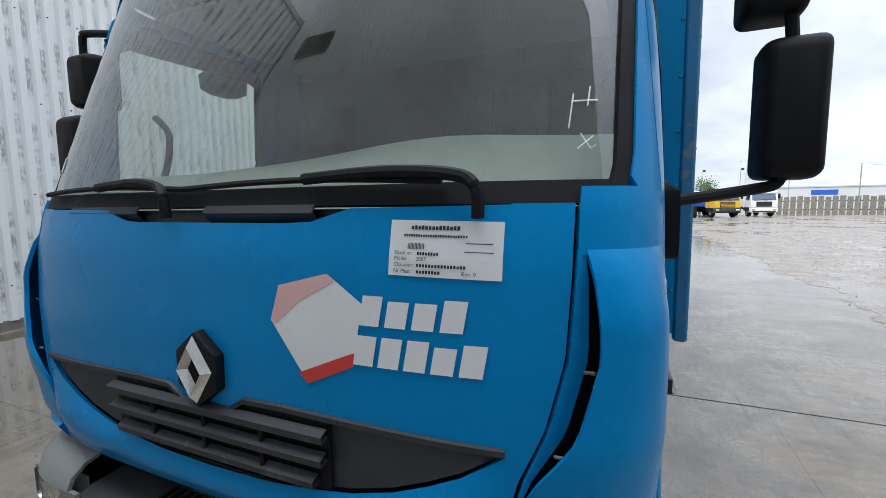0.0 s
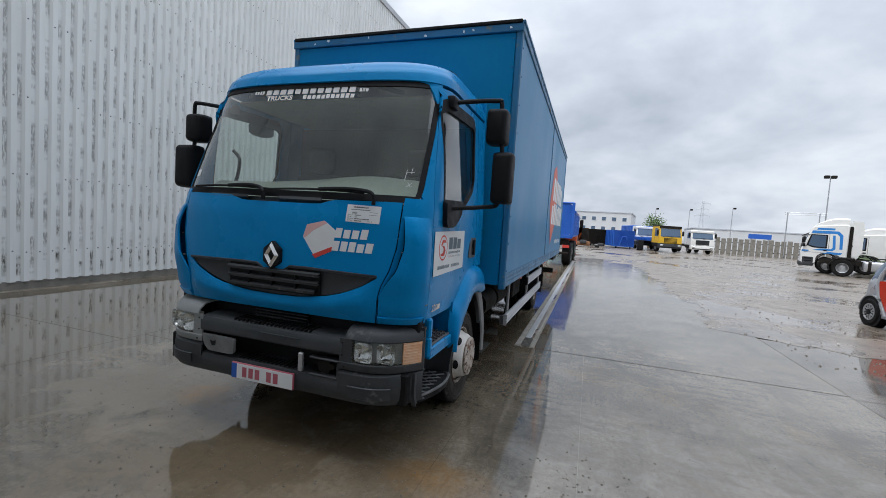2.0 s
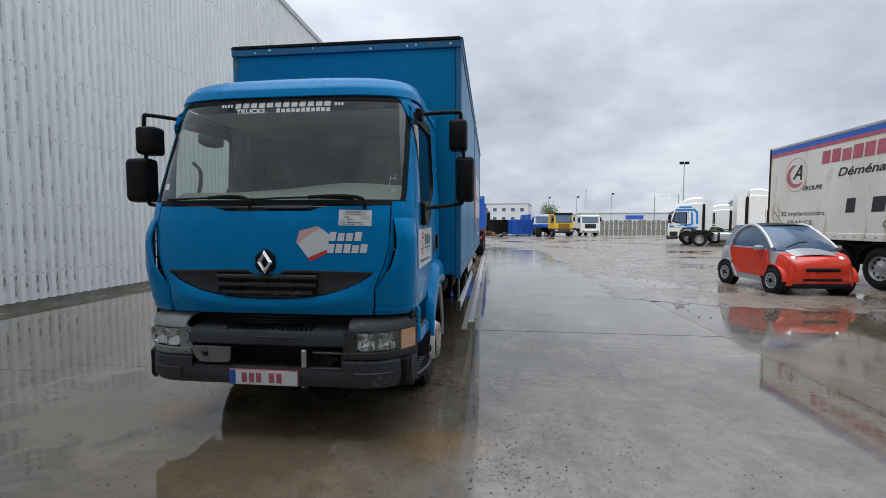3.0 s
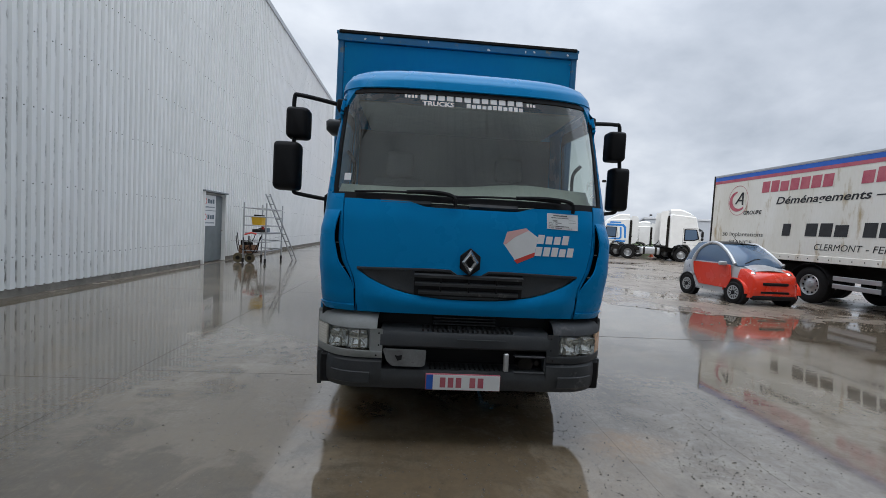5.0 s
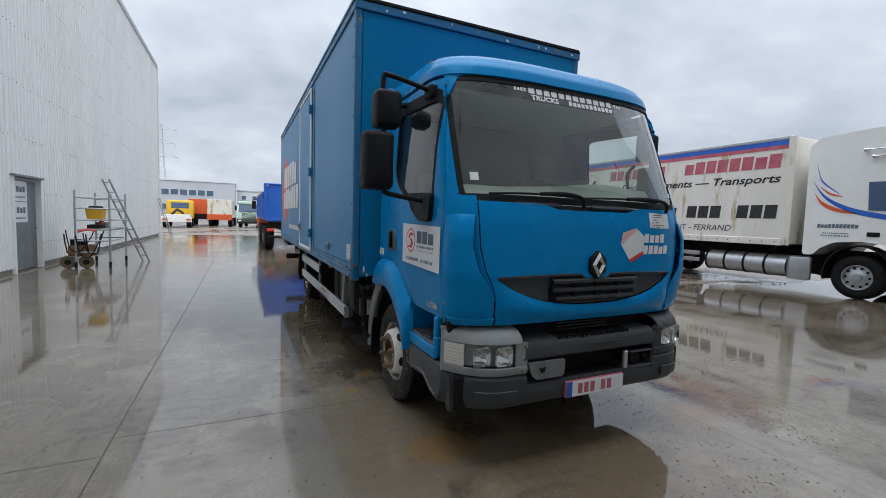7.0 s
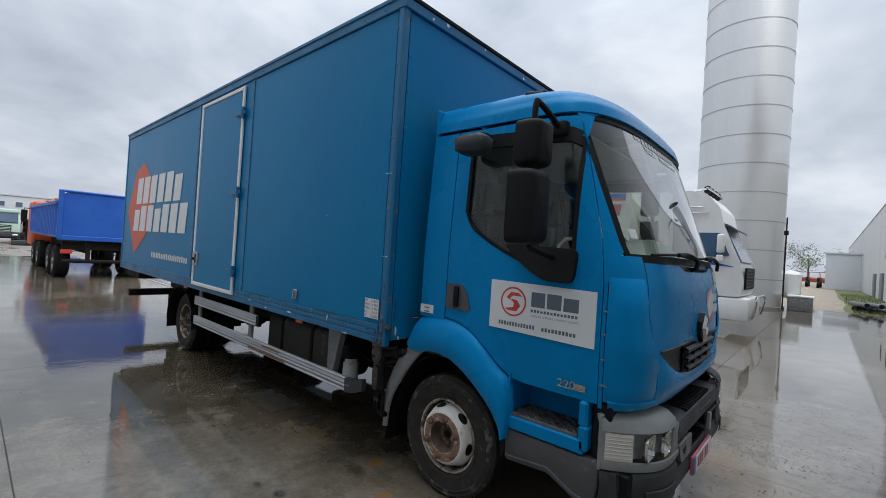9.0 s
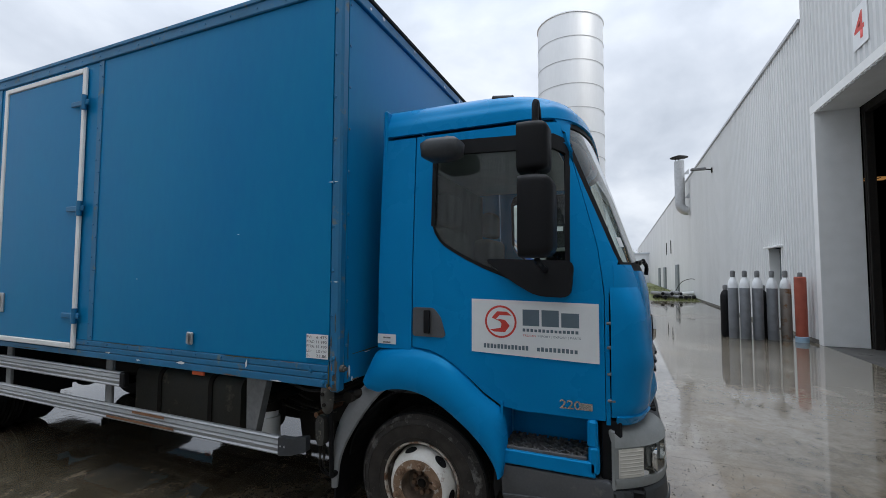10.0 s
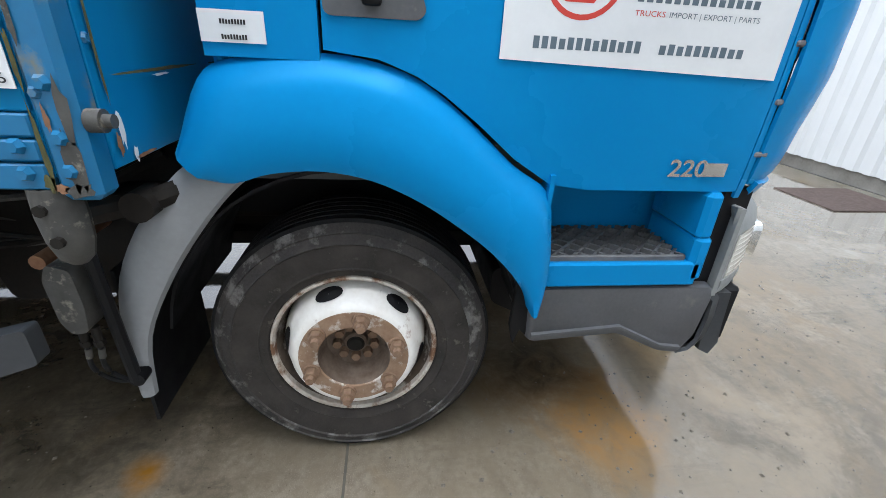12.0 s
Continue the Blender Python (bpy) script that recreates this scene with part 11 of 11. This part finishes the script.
def debris():
    t = thing("pipe_heap", (26.6, -1.9, 0), "heap of white and grey pipes on rough grass", "pipe heap")
    rnd = random.Random(4)
    for i in range(11):
        x, y = rnd.uniform(-0.6, 1.2), -1.0 + i * 0.19
        z = 0.13 + (0.22 if i % 3 == 1 else 0)
        bm = BM()
        a = rnd.uniform(-0.5, 0.3)
        p, q = Vector((x - 0.7, y - a, z)), Vector((x + 0.7, y + a, z))
        cyl(bm, p, q, 0.12, seg=14)
        pr = part("pipe", bm, rnd.choice((M_WHITE, M_STICKER, M_LAMPGREY, M_PLASTIC)), t)
        bm = BM()
        d = (p - q).normalized()
        cyl(bm, p + d * 0.002, p + d * 0.004, 0.10, seg=14)
        part("bore", bm, M_PLASTIC, pr)
    bm = BM()
    tube(bm, smooth_path([(0.2, -1.5, 0.1), (0.4, -1.3, 1.2), (0.5, -0.6, 1.1), (0.5, -0.2, 0.5)], 5), 0.02, 6)
    part("bent_rod", bm, M_STEEL, t)
    c = thing("stone_bin", (21.9, 1.15, 0), "pale grey concrete bin beside the silo", "bin")
    bm = BM()
    box(bm, -0.5, 0.5, -0.45, 0.45, 0.0, 0.62, 0.03, 2)
    b = part("bin_body", bm, M_LAMPGREY, c)
    bm = BM()
    box(bm, -0.53, 0.53, -0.48, 0.48, 0.62, 0.70, 0.02)
    part("lid", bm, M_STICKER, b)


debris()


# ---------------------------------------------------------------- ground beyond the paving
def far_ground():
    bm = BM()
    rnd = random.Random(2)
    top = [(24.25 + i * 4, -0.55 + rnd.uniform(-0.12, 0.12)) for i in range(26)]
    bm.faces.new([bm.verts.new((x, y, 0.002)) for x, y in [(24.25, 5.0), *top, (124, 5.0)]])
    tagged(part("gravel_road", bm, M_GRAVEL, smooth=0), "brown gravel road beside the long hall", "road", kind="structure")
    bm = BM()
    bm.faces.new([bm.verts.new((x, y, 0.003)) for x, y in [(24.25, -3.1), *[(x, y - 0.02) for x, y in top], (124, -3.1)]])
    tagged(part("grass_verge", bm, M_GRASS, smooth=0), "rough wet grass verge along the hall", "grass", kind="structure")
    verts, faces = [], []
    for i in range(2600):
        x = 24.4 + 30 * rnd.random() ** 1.6
        y = rnd.uniform(-3.0, -0.75)
        h = rnd.uniform(0.05, 0.22)
        a = rnd.uniform(0, 6.3)
        k = len(verts)
        dx, dy = 0.012 * math.cos(a), 0.012 * math.sin(a)
        verts += [(x - dx, y - dy, 0.003), (x + dx, y + dy, 0.003), (x + rnd.uniform(-0.06, 0.06), y + rnd.uniform(-0.06, 0.06), h)]
        faces.append((k, k + 1, k + 2))
    me = bpy.data.meshes.new("grass")
    me.from_pydata(verts, [], faces)
    me.materials.append(M_GRASS)
    tagged(place("grass", me), "short rough grass blades", "grass", kind="stuff")


far_ground()


def tree(at, h, spread, seed, label):
    """A small tree: tapered trunk, limbs, and a crown of many single leaves in clumps."""
    rnd = random.Random(seed)
    t = thing("tree", at, label, "tree")
    bm = BM()
    rings = [[Vector((r * math.cos(2 * math.pi * i / 8), r * math.sin(2 * math.pi * i / 8), z)) for i in range(8)] for r, z in ((0.16, 0), (0.11, h * 0.3), (0.05, h * 0.75))]
    ring_tube(bm, rings)
    tips = []
    for i in range(9):
        a = rnd.uniform(0, 6.28)
        z = h * rnd.uniform(0.28, 0.6)
        e = Vector((spread * rnd.uniform(0.4, 0.9) * math.cos(a), spread * rnd.uniform(0.4, 0.9) * math.sin(a), z + h * rnd.uniform(0.12, 0.36)))
        tube(bm, [(0, 0, z), e * 0.5 + Vector((0, 0, z * 0.5)), e], 0.03, 5)
        tips.append(e)
    part("trunk", bm, M_BARK, t)
    tips.append(Vector((0, 0, h * 0.9)))
    verts, faces = [], []
    for e in tips:
        for i in range(150):
            p = e + Vector((rnd.gauss(0, spread * 0.24), rnd.gauss(0, spread * 0.24), rnd.gauss(0, h * 0.085)))
            s = rnd.uniform(0.06, 0.14)
            u = Vector((rnd.uniform(-1, 1), rnd.uniform(-1, 1), rnd.uniform(-1, 1))).normalized() * s
            v = u.cross(Vector((rnd.uniform(-1, 1), rnd.uniform(-1, 1), rnd.uniform(-1, 1)))).normalized() * s * 0.6
            k = len(verts)
            verts += [p - u, p + v, p + u, p - v]
            faces.append((k, k + 1, k + 2, k + 3))
    me = bpy.data.meshes.new("crown")
    me.from_pydata([tuple(v) for v in verts], [], faces)
    me.materials.append(M_LEAF)
    place("crown", me, t)


tree((9.2, 66.0, 0), 4.5, 1.6, 3, "light green tree behind the parked lorries")
tree((88.0, 2.5, 0), 6.5, 2.8, 4, "fresh green tree at the end of the gravel road")
tree((96.0, -1.0, 0), 6.0, 2.4, 5, "fresh green tree at the end of the gravel road")


# ---------------------------------------------------------------- distance
def block(name, at, size, turn, wall, label, rows, group="", roof=0.25, glassy=None):
    """A far building: walls, roof edge, and rows of single windows (z, height, width, step, first, count) on the front (-y) side."""
    t = thing(name, at, label, "building", turn=turn)
    w, d, h = size
    bm = BM()
    box(bm, 0, w, 0, d, 0, h, 0.03)
    b = part("wall", bm, wall, t)
    bm = BM()
    box(bm, -0.12, w + 0.12, -0.12, d + 0.12, h, h + roof, 0.02)
    part("roof_edge", bm, M_FARWALL if wall is not M_FARWALL else M_FARWHITE, t)
    for z, wh, ww, step, first, count in rows:
        for i in range(count):
            x = first + i * step
            bm = BM()
            box(bm, x, x + ww, -0.05, 0.02, z, z + wh, 0.0)
            f = part("window", bm, M_FARWHITE, b, smooth=0)
            bm = BM()
            box(bm, x + 0.06, x + ww - 0.06, -0.06, -0.051, z + 0.06, z + wh - 0.06)
            part("pane", bm, M_FARGLASS, f, smooth=0)
    return t


# grey office block behind the yard, white block beside it, low halls further right
block("office_block", (-34, 92, 0), (30.2, 14, 7.2), 0, M_FARWALL, "long grey office block with ribbon windows", [(4.6, 1.1, 1.25, 1.45, 3.5, 16), (1.9, 1.1, 1.25, 1.45, 3.5, 16)])
block("white_office", (-3.5, 96, 0), (12.5, 16, 6.0), -8, M_FARWHITE, "white two-storey office with small square windows", [(4.3, 0.85, 0.9, 2.0, 0.8, 6), (2.3, 0.85, 0.9, 2.0, 0.8, 6)])
block("low_hall", (22, 104, 0), (40, 20, 4.0), -6, M_FARWHITE, "long low white warehouse", [])
block("grey_shed", (31, 56, 0), (16, 10, 4.4), -25, M_FARWALL, "grey steel shed behind the tractor units", [])
block("dark_shed", (84, 6, 0), (10, 14, 6.5), 0, M_GREYPL, "dark flat-roofed shed at the end of the road", [])
block("pale_hall_end", (72, -3.0, 0), (0.5, 3.4, 4.6), 0, M_FARWHITE, "pale end wall at the far end of the hall", [])
wn = thing("wall_panel", (26.5, 84, 0), "blue company board on the warehouse wall", "sign", turn=-6)
bm = BM(); box(bm, 0, 3.2, 0, 0.2, 2.4, 3.2, 0.02); part("board", bm, M_TIPBLUE, wn)
bm = BM(); box(bm, 0.3, 0.45, 0.05, 0.15, 0, 2.42); part("leg", bm, M_GALV, wn)
bm = BM(); box(bm, 2.8, 2.95, 0.05, 0.15, 0, 2.42); part("leg", bm, M_GALV, wn)


def skip(at, turn, mat, label, size=(2.4, 6.0, 2.1)):
    t = thing("waste_container", at, label, "container", turn=turn)
    w, l, h = size
    bm = BM()
    rings = [[Vector((x * k, y, z)) for x, y in ((-w / 2, 0), (w / 2, 0), (w / 2, l), (-w / 2, l))] for k, z in ((0.96, 0.2), (1, h), (0.95, h), (0.92, 0.3))]
    ring_tube(bm, rings)
    b = part("shell", bm, mat, t)
    for i in range(8):
        for sg in (-1, 1):
            bm = BM()
            box(bm, *sorted((sg * w / 2, sg * (w / 2 + 0.07))), 0.3 + i * 0.72, 0.42 + i * 0.72, 0.25, h - 0.05, 0.01)
            part("rib", bm, mat, b)
    bm = BM()
    tube(bm, [(-0.5, -0.06, 0.3), (-0.2, -0.10, 1.4), (0.2, -0.10, 1.4), (0.5, -0.06, 0.3)], 0.05, 6)
    part("hook_frame", bm, mat, b)
    for x in (-0.8, 0.8):
        bm = BM()
        cyl(bm, (x - 0.08, 0.2, 0.1), (x + 0.08, 0.2, 0.1), 0.1, seg=12)
        cyl(bm, (x - 0.08, l - 0.2, 0.1), (x + 0.08, l - 0.2, 0.1), 0.1, seg=12)
        part("roller", bm, M_STEEL, b)


skip((5.0, 53.0, 0), 12, M_TIPBLUE, "blue open roll-off waste container")
skip((2.2, 56.0, 0), 12, M_STEEL, "dark rusty roll-off waste container")
skip((0.2, 60.0, 0), 0, M_ORANGE, "tall orange steel waste container", (1.6, 2.5, 2.2))
bn = thing("wheelie_bin", (6.6, 51.0, 0), "dark wheeled rubbish bin", "bin")
bm = BM(); box(bm, -0.3, 0.3, -0.35, 0.35, 0.1, 1.05, 0.04, 2); bb = part("bin_body", bm, M_PLASTIC, bn)
bm = BM(); box(bm, -0.33, 0.33, -0.40, 0.38, 1.06, 1.13, 0.03, 2); part("lid", bm, M_PLASTIC, bb)
bm = BM(); cyl(bm, (-0.3, 0.3, 0.1), (0.3, 0.3, 0.1), 0.1); part("wheel", bm, M_RUBBER, bb)
sc = thing("scrap_heap", (0.6, 48.5, 0), "heap of dark engine scrap on the yard", "scrap")
rnd = random.Random(8)
for i in range(12):
    bm = BM()
    x, y, z, s = rnd.uniform(-1.8, 1.8), rnd.uniform(-0.6, 0.6), rnd.uniform(0.0, 0.5), rnd.uniform(0.2, 0.45)
    box(bm, x - s, x + s, y - s * 0.7, y + s * 0.7, max(0, z - s * 0.3), z + s * 0.8, 0.06, 2)
    part("scrap_piece", bm, rnd.choice((M_STEEL, M_RUST, M_GREYPL)), sc)


def fences():
    t = thing("picket_fence", (15.2, 62.0, 0), "grey weathered board fence with weeds", "fence", turn=-6)
    for i in range(24):
        bm = BM()
        box(bm, i * 0.62, i * 0.62 + 0.50, 0, 0.05, 0.0, 2.0 + 0.06 * ((i * 7) % 3), 0.01)
        part("board", bm, M_PLINTH, t)
    for z in (0.5, 1.5):
        bm = BM()
        box(bm, 0, 14.9, 0.05, 0.11, z, z + 0.1)
        part("rail", bm, M_STEEL, t)
    t = thing("steel_gate", (22.5, 47.0, 0), "dark sheet steel yard gate with a tube frame", "gate", turn=-10)
    bm = BM(); box(bm, 2.2, 5.6, 0, 0.06, 0.1, 2.6, 0.01); part("gate_sheet", bm, M_GREYPL, t)
    for x in (0.0, 2.1, 5.65):
        bm = BM(); cyl(bm, (x, 0, 0), (x, 0, 2.7), 0.05); part("post", bm, M_GALV, t)
    for z in (0.3, 0.9, 1.5, 2.1, 2.6):
        bm = BM(); cyl(bm, (0, 0, z), (2.1, 0, z), 0.03, seg=8); part("bar", bm, M_GALV, t)
    bm = BM(); cyl(bm, (0, 0, 0.3), (2.1, 0, 2.6), 0.025, seg=8); part("brace", bm, M_GALV, t)
    tk = thing("plastic_tank", (20.9, 38.0, 0), "pale green plastic storage tank", "tank")
    bm = BM(); box(bm, -0.8, 0.8, -0.7, 0.7, 0, 1.7, 0.12, 3); part("tank", bm, material("faded_green_plastic", (0.22, 0.30, 0.16), 0.6), tk)
    for x, y in ((20.2, 35.0), ):
        c = thing("traffic_cone", (x, y, 0), "orange and white traffic cone", "cone")
        bm = BM(); box(bm, -0.2, 0.2, -0.2, 0.2, 0, 0.04, 0.01); cyl(bm, (0, 0, 0.04), (0, 0, 0.25), 0.15, 0.11)
        body = part("cone_body", bm, M_ORANGE, c)
        bm = BM(); cyl(bm, (0, 0, 0.252), (0, 0, 0.42), 0.11, 0.07); part("band", bm, M_STICKER, body)
        bm = BM(); cyl(bm, (0, 0, 0.422), (0, 0, 0.70), 0.07, 0.02); part("tip", bm, M_ORANGE, body)


fences()


def lamp_post(at, h, two, label):
    t = thing("lamp_post", at, label, "lamp post")
    bm = BM()
    cyl(bm, (0, 0, 0), (0, 0, h), 0.09, 0.05, 10)
    p = part("mast", bm, M_GALV, t)
    for sg in ((-1, 1) if two else (1,)):
        bm = BM()
        box(bm, *sorted((sg * 0.08, sg * 0.55)), -0.2, 0.2, h - 0.05, h + 0.28, 0.05)
        part("flood_head", bm, M_STEEL, p)


lamp_post((25.5, 56.9, 0), 9.25, True, "tall yard mast with two floodlights")
for x, y, h in ((20.0, 98, 7.5), (27.0, 96, 8), (14.0, 100, 7.5), (52.0, 92, 7)):
    lamp_post((x, y, 0), h, False, "slim street lamp far behind the yard")


def gantry():
    t = thing("steel_gantry", (23.5, 61.1, 0), "slim white steel gantry over the yard gate", "gantry", turn=-10)
    for x in (0.0, 3.0):
        bm = BM(); cyl(bm, (x, 0, 0), (x, 0, 5.6), 0.06, seg=8); part("post", bm, M_GALV, t)
    for z in (5.35, 5.6):
        bm = BM(); cyl(bm, (-0.3, 0, z), (3.7, 0, z), 0.035, seg=6); part("beam", bm, M_GALV, t)


gantry()


def pylon(at, h, label):
    t = thing("power_pylon", at, label, "pylon")
    k = h / 30
    levels = [0, 4, 8, 12, 16, 19.5, 23, 26.5, 30]
    half = lambda z: lerp([(0, 2.2), (16, 1.0), (30, 0.45)], z)
    pts = lambda z: [Vector((sx * half(z) * k, sy * half(z) * k, z * k)) for sx, sy in ((-1, -1), (1, -1), (1, 1), (-1, 1))]
    bm = BM()
    for a, b in zip(levels, levels[1:]):
        p, q = pts(a), pts(b)
        for i in range(4):
            tube(bm, [p[i], q[i]], 0.07 * k, 4)
            tube(bm, [p[i], q[(i + 1) % 4]], 0.04 * k, 4)
            tube(bm, [q[i], q[(i + 1) % 4]], 0.04 * k, 4)
    part("lattice", bm, M_FARWALL, t)
    for z, w in ((19.5, 5.0), (24, 4.2), (28.5, 4.8)):
        bm = BM()
        tube(bm, [(-w * k, 0, z * k), (0, 0, (z + 1.2) * k), (w * k, 0, z * k)], 0.07 * k, 4)
        tube(bm, [(-w * k, 0, z * k), (w * k, 0, z * k)], 0.07 * k, 4)
        arm = part("cross_arm", bm, M_FARWALL, t)
        for s in (-1, 1):
            bm = BM()
            cyl(bm, (s * w * k, 0, z * k), (s * w * k, 0, (z - 1.3) * k), 0.09 * k, seg=6)
            part("insulator", bm, M_FARWALL, arm)


pylon((-36, 235, 0), 41, "grey lattice power pylon on the skyline")
pylon((120, 560, 0), 46, "faint lattice power pylon far away")


def far_machines():
    """Red farm tractors and lorries in a row at the end of the gravel road."""
    for i, (x, y) in enumerate(((74, 0.3), (78, 1.6), (82, 3.0))):
        t = thing("farm_tractor", (x, y, 0), "rusty red farm tractor at the road's end", "tractor", "farm tractors")
        bm = BM(); box(bm, -1.6, 0.2, -0.35, 0.35, 0.7, 1.3, 0.08); b = part("bonnet", bm, M_REDBOTTLE, t)
        bm = BM(); box(bm, 0.2, 1.4, -0.6, 0.6, 0.9, 1.35, 0.08); part("seat_deck", bm, M_REDBOTTLE, b)
        bm = BM(); box(bm, 0.2, 1.3, -0.62, 0.62, 2.1, 2.18, 0.03)
        for px, py in ((0.25, -0.55), (0.25, 0.55), (1.25, -0.55), (1.25, 0.55)):
            cyl(bm, (px, py, 1.3), (px, py, 2.12), 0.03, seg=6)
        part("canopy", bm, M_REDBOTTLE, b)
        for wx, r in ((-1.1, 0.42), (0.8, 0.72)):
            for sy in (-0.75, 0.75):
                bm = BM(); lathe(bm, [(r * 0.5, -0.14), (r * 0.95, -0.16), (r, -0.1), (r, 0.1), (r * 0.95, 0.16), (r * 0.5, 0.14)], (wx, sy, r), "y", 20, closed=False)
                part("wheel", bm, M_RUBBER, t)
    for i, (m, n) in enumerate(((M_GRN, "green"), (M_WHITE, "white"), (M_TIPBLUE, "blue"), (M_REDINK, "red"))):
        lorry_front("parked_lorry", (58 + i * 4.5, 5.5 + i * 0.25, 0), -72, m, n + " lorry in the row along the road", length=6.0)


M_GRN = material("dark_green_paint", (0.02, 0.20, 0.12), 0.4)
far_machines()


def grit():
    """Loose grit washed together on the concrete round the lorry's front."""
    rnd = random.Random(77)
    bm = BM()
    spots = [(-0.2, 0.4, 1.5, 0.9, 1100), (0.9, 0.9, 0.9, 0.9, 1100), (-2.0, 1.2, 0.9, 0.7, 350), (-2.2, 3.2, 1.0, 1.2, 250), (2.2, 0.6, 1.8, 1.2, 350), (-5.0, 3.0, 2.0, 3.0, 160)]
    for cx, cy, sx, sy, n in spots:
        for _ in range(n):
            x, y = rnd.gauss(cx, sx * 0.6), rnd.gauss(cy, sy * 0.6)
            if y < -2.5 or x < -7.3 or abs(x - 0.53) < 0.15:
                continue
            r = 0.0026 + 0.0085 * rnd.random() ** 3
            a = rnd.uniform(0, 3.1)
            base = [bm.verts.new((x + r * math.cos(a + k * 1.571) * rnd.uniform(0.7, 1.3), y + r * math.sin(a + k * 1.571) * rnd.uniform(0.7, 1.3), 0.0)) for k in range(4)]
            tip = bm.verts.new((x + r * 0.2, y, r * rnd.uniform(0.5, 0.9)))
            for k in range(4):
                bm.faces.new((base[k], base[(k + 1) % 4], tip))
    tagged(part("grit", bm, M_GRITDARK, smooth=0), "dark loose grit and stones scattered on wet concrete", "grit", kind="stuff")


M_GRITDARK = material("wet_grit", (0.05, 0.043, 0.034), 0.5, 0, (0.16, 0.13, 0.09), 60, 0.9, 300)
grit()


def mud_edge():
    """Mud washed over the rim of the concrete, with a ragged edge, and loose stones on the dirt."""
    rnd = random.Random(12)
    def wob(t, k):
        return 0.16 * math.sin(t * 1.3 + k) + 0.10 * math.sin(t * 3.7 + 2 * k) + 0.06 * math.sin(t * 9.1 + k) + 0.03 * math.sin(t * 23.0)
    bm = BM()
    for strip in ([((3.62 + wob(y, 1.0) + 1.2 * max(0.0, 7.4 - y), y), (4.6, y)) for y in np.arange(6.7, 24.0, 0.08)],
                  [((x, 6.6 + wob(x, 2.2) - 0.10 * (x - 4.6)), (x, 8.4)) for x in np.arange(4.605, 13.9, 0.08)]):
        prev = None
        for p, q in strip:
            cur = (bm.verts.new((min(p[0], q[0] - 0.01) if q[0] == 4.6 else p[0], p[1], 0.003)), bm.verts.new((q[0], q[1], 0.003)))
            if prev:
                bm.faces.new((prev[0], cur[0], cur[1], prev[1]))
            prev = cur
    tagged(part("mud_edge", bm, M_YARD, smooth=0), "brown mud washed over the concrete's edge", "mud", kind="structure")
    verts, faces = [], []
    for _ in range(4200):
        y = 5.5 + 24 * rnd.random() ** 1.7
        x = 3.5 + rnd.random() ** 0.8 * (5.0 + 0.5 * y)
        if x < 4.2 and y < 7:
            continue
        r = 0.006 + 0.024 * rnd.random() ** 3
        a, k = rnd.uniform(0, 3), len(verts)
        verts += [(x + r * math.cos(a + q * 1.571) * rnd.uniform(0.7, 1.3), y + r * math.sin(a + q * 1.571) * rnd.uniform(0.7, 1.3), -0.006) for q in range(4)] + [(x, y, r * 0.7)]
        faces += [(k + q, k + (q + 1) % 4, k + 4) for q in range(4)]
    me = bpy.data.meshes.new("loose_stones")
    me.from_pydata(verts, [], faces)
    me.materials.append(M_STONES)
    tagged(place("loose_stones", me), "loose grey stones and clods on the dirt yard", "stones", kind="stuff")


M_STONES = material("yard_stones", (0.24, 0.21, 0.17), 0.7, 0, (0.08, 0.068, 0.055), 9, 0.9, 100)
mud_edge()
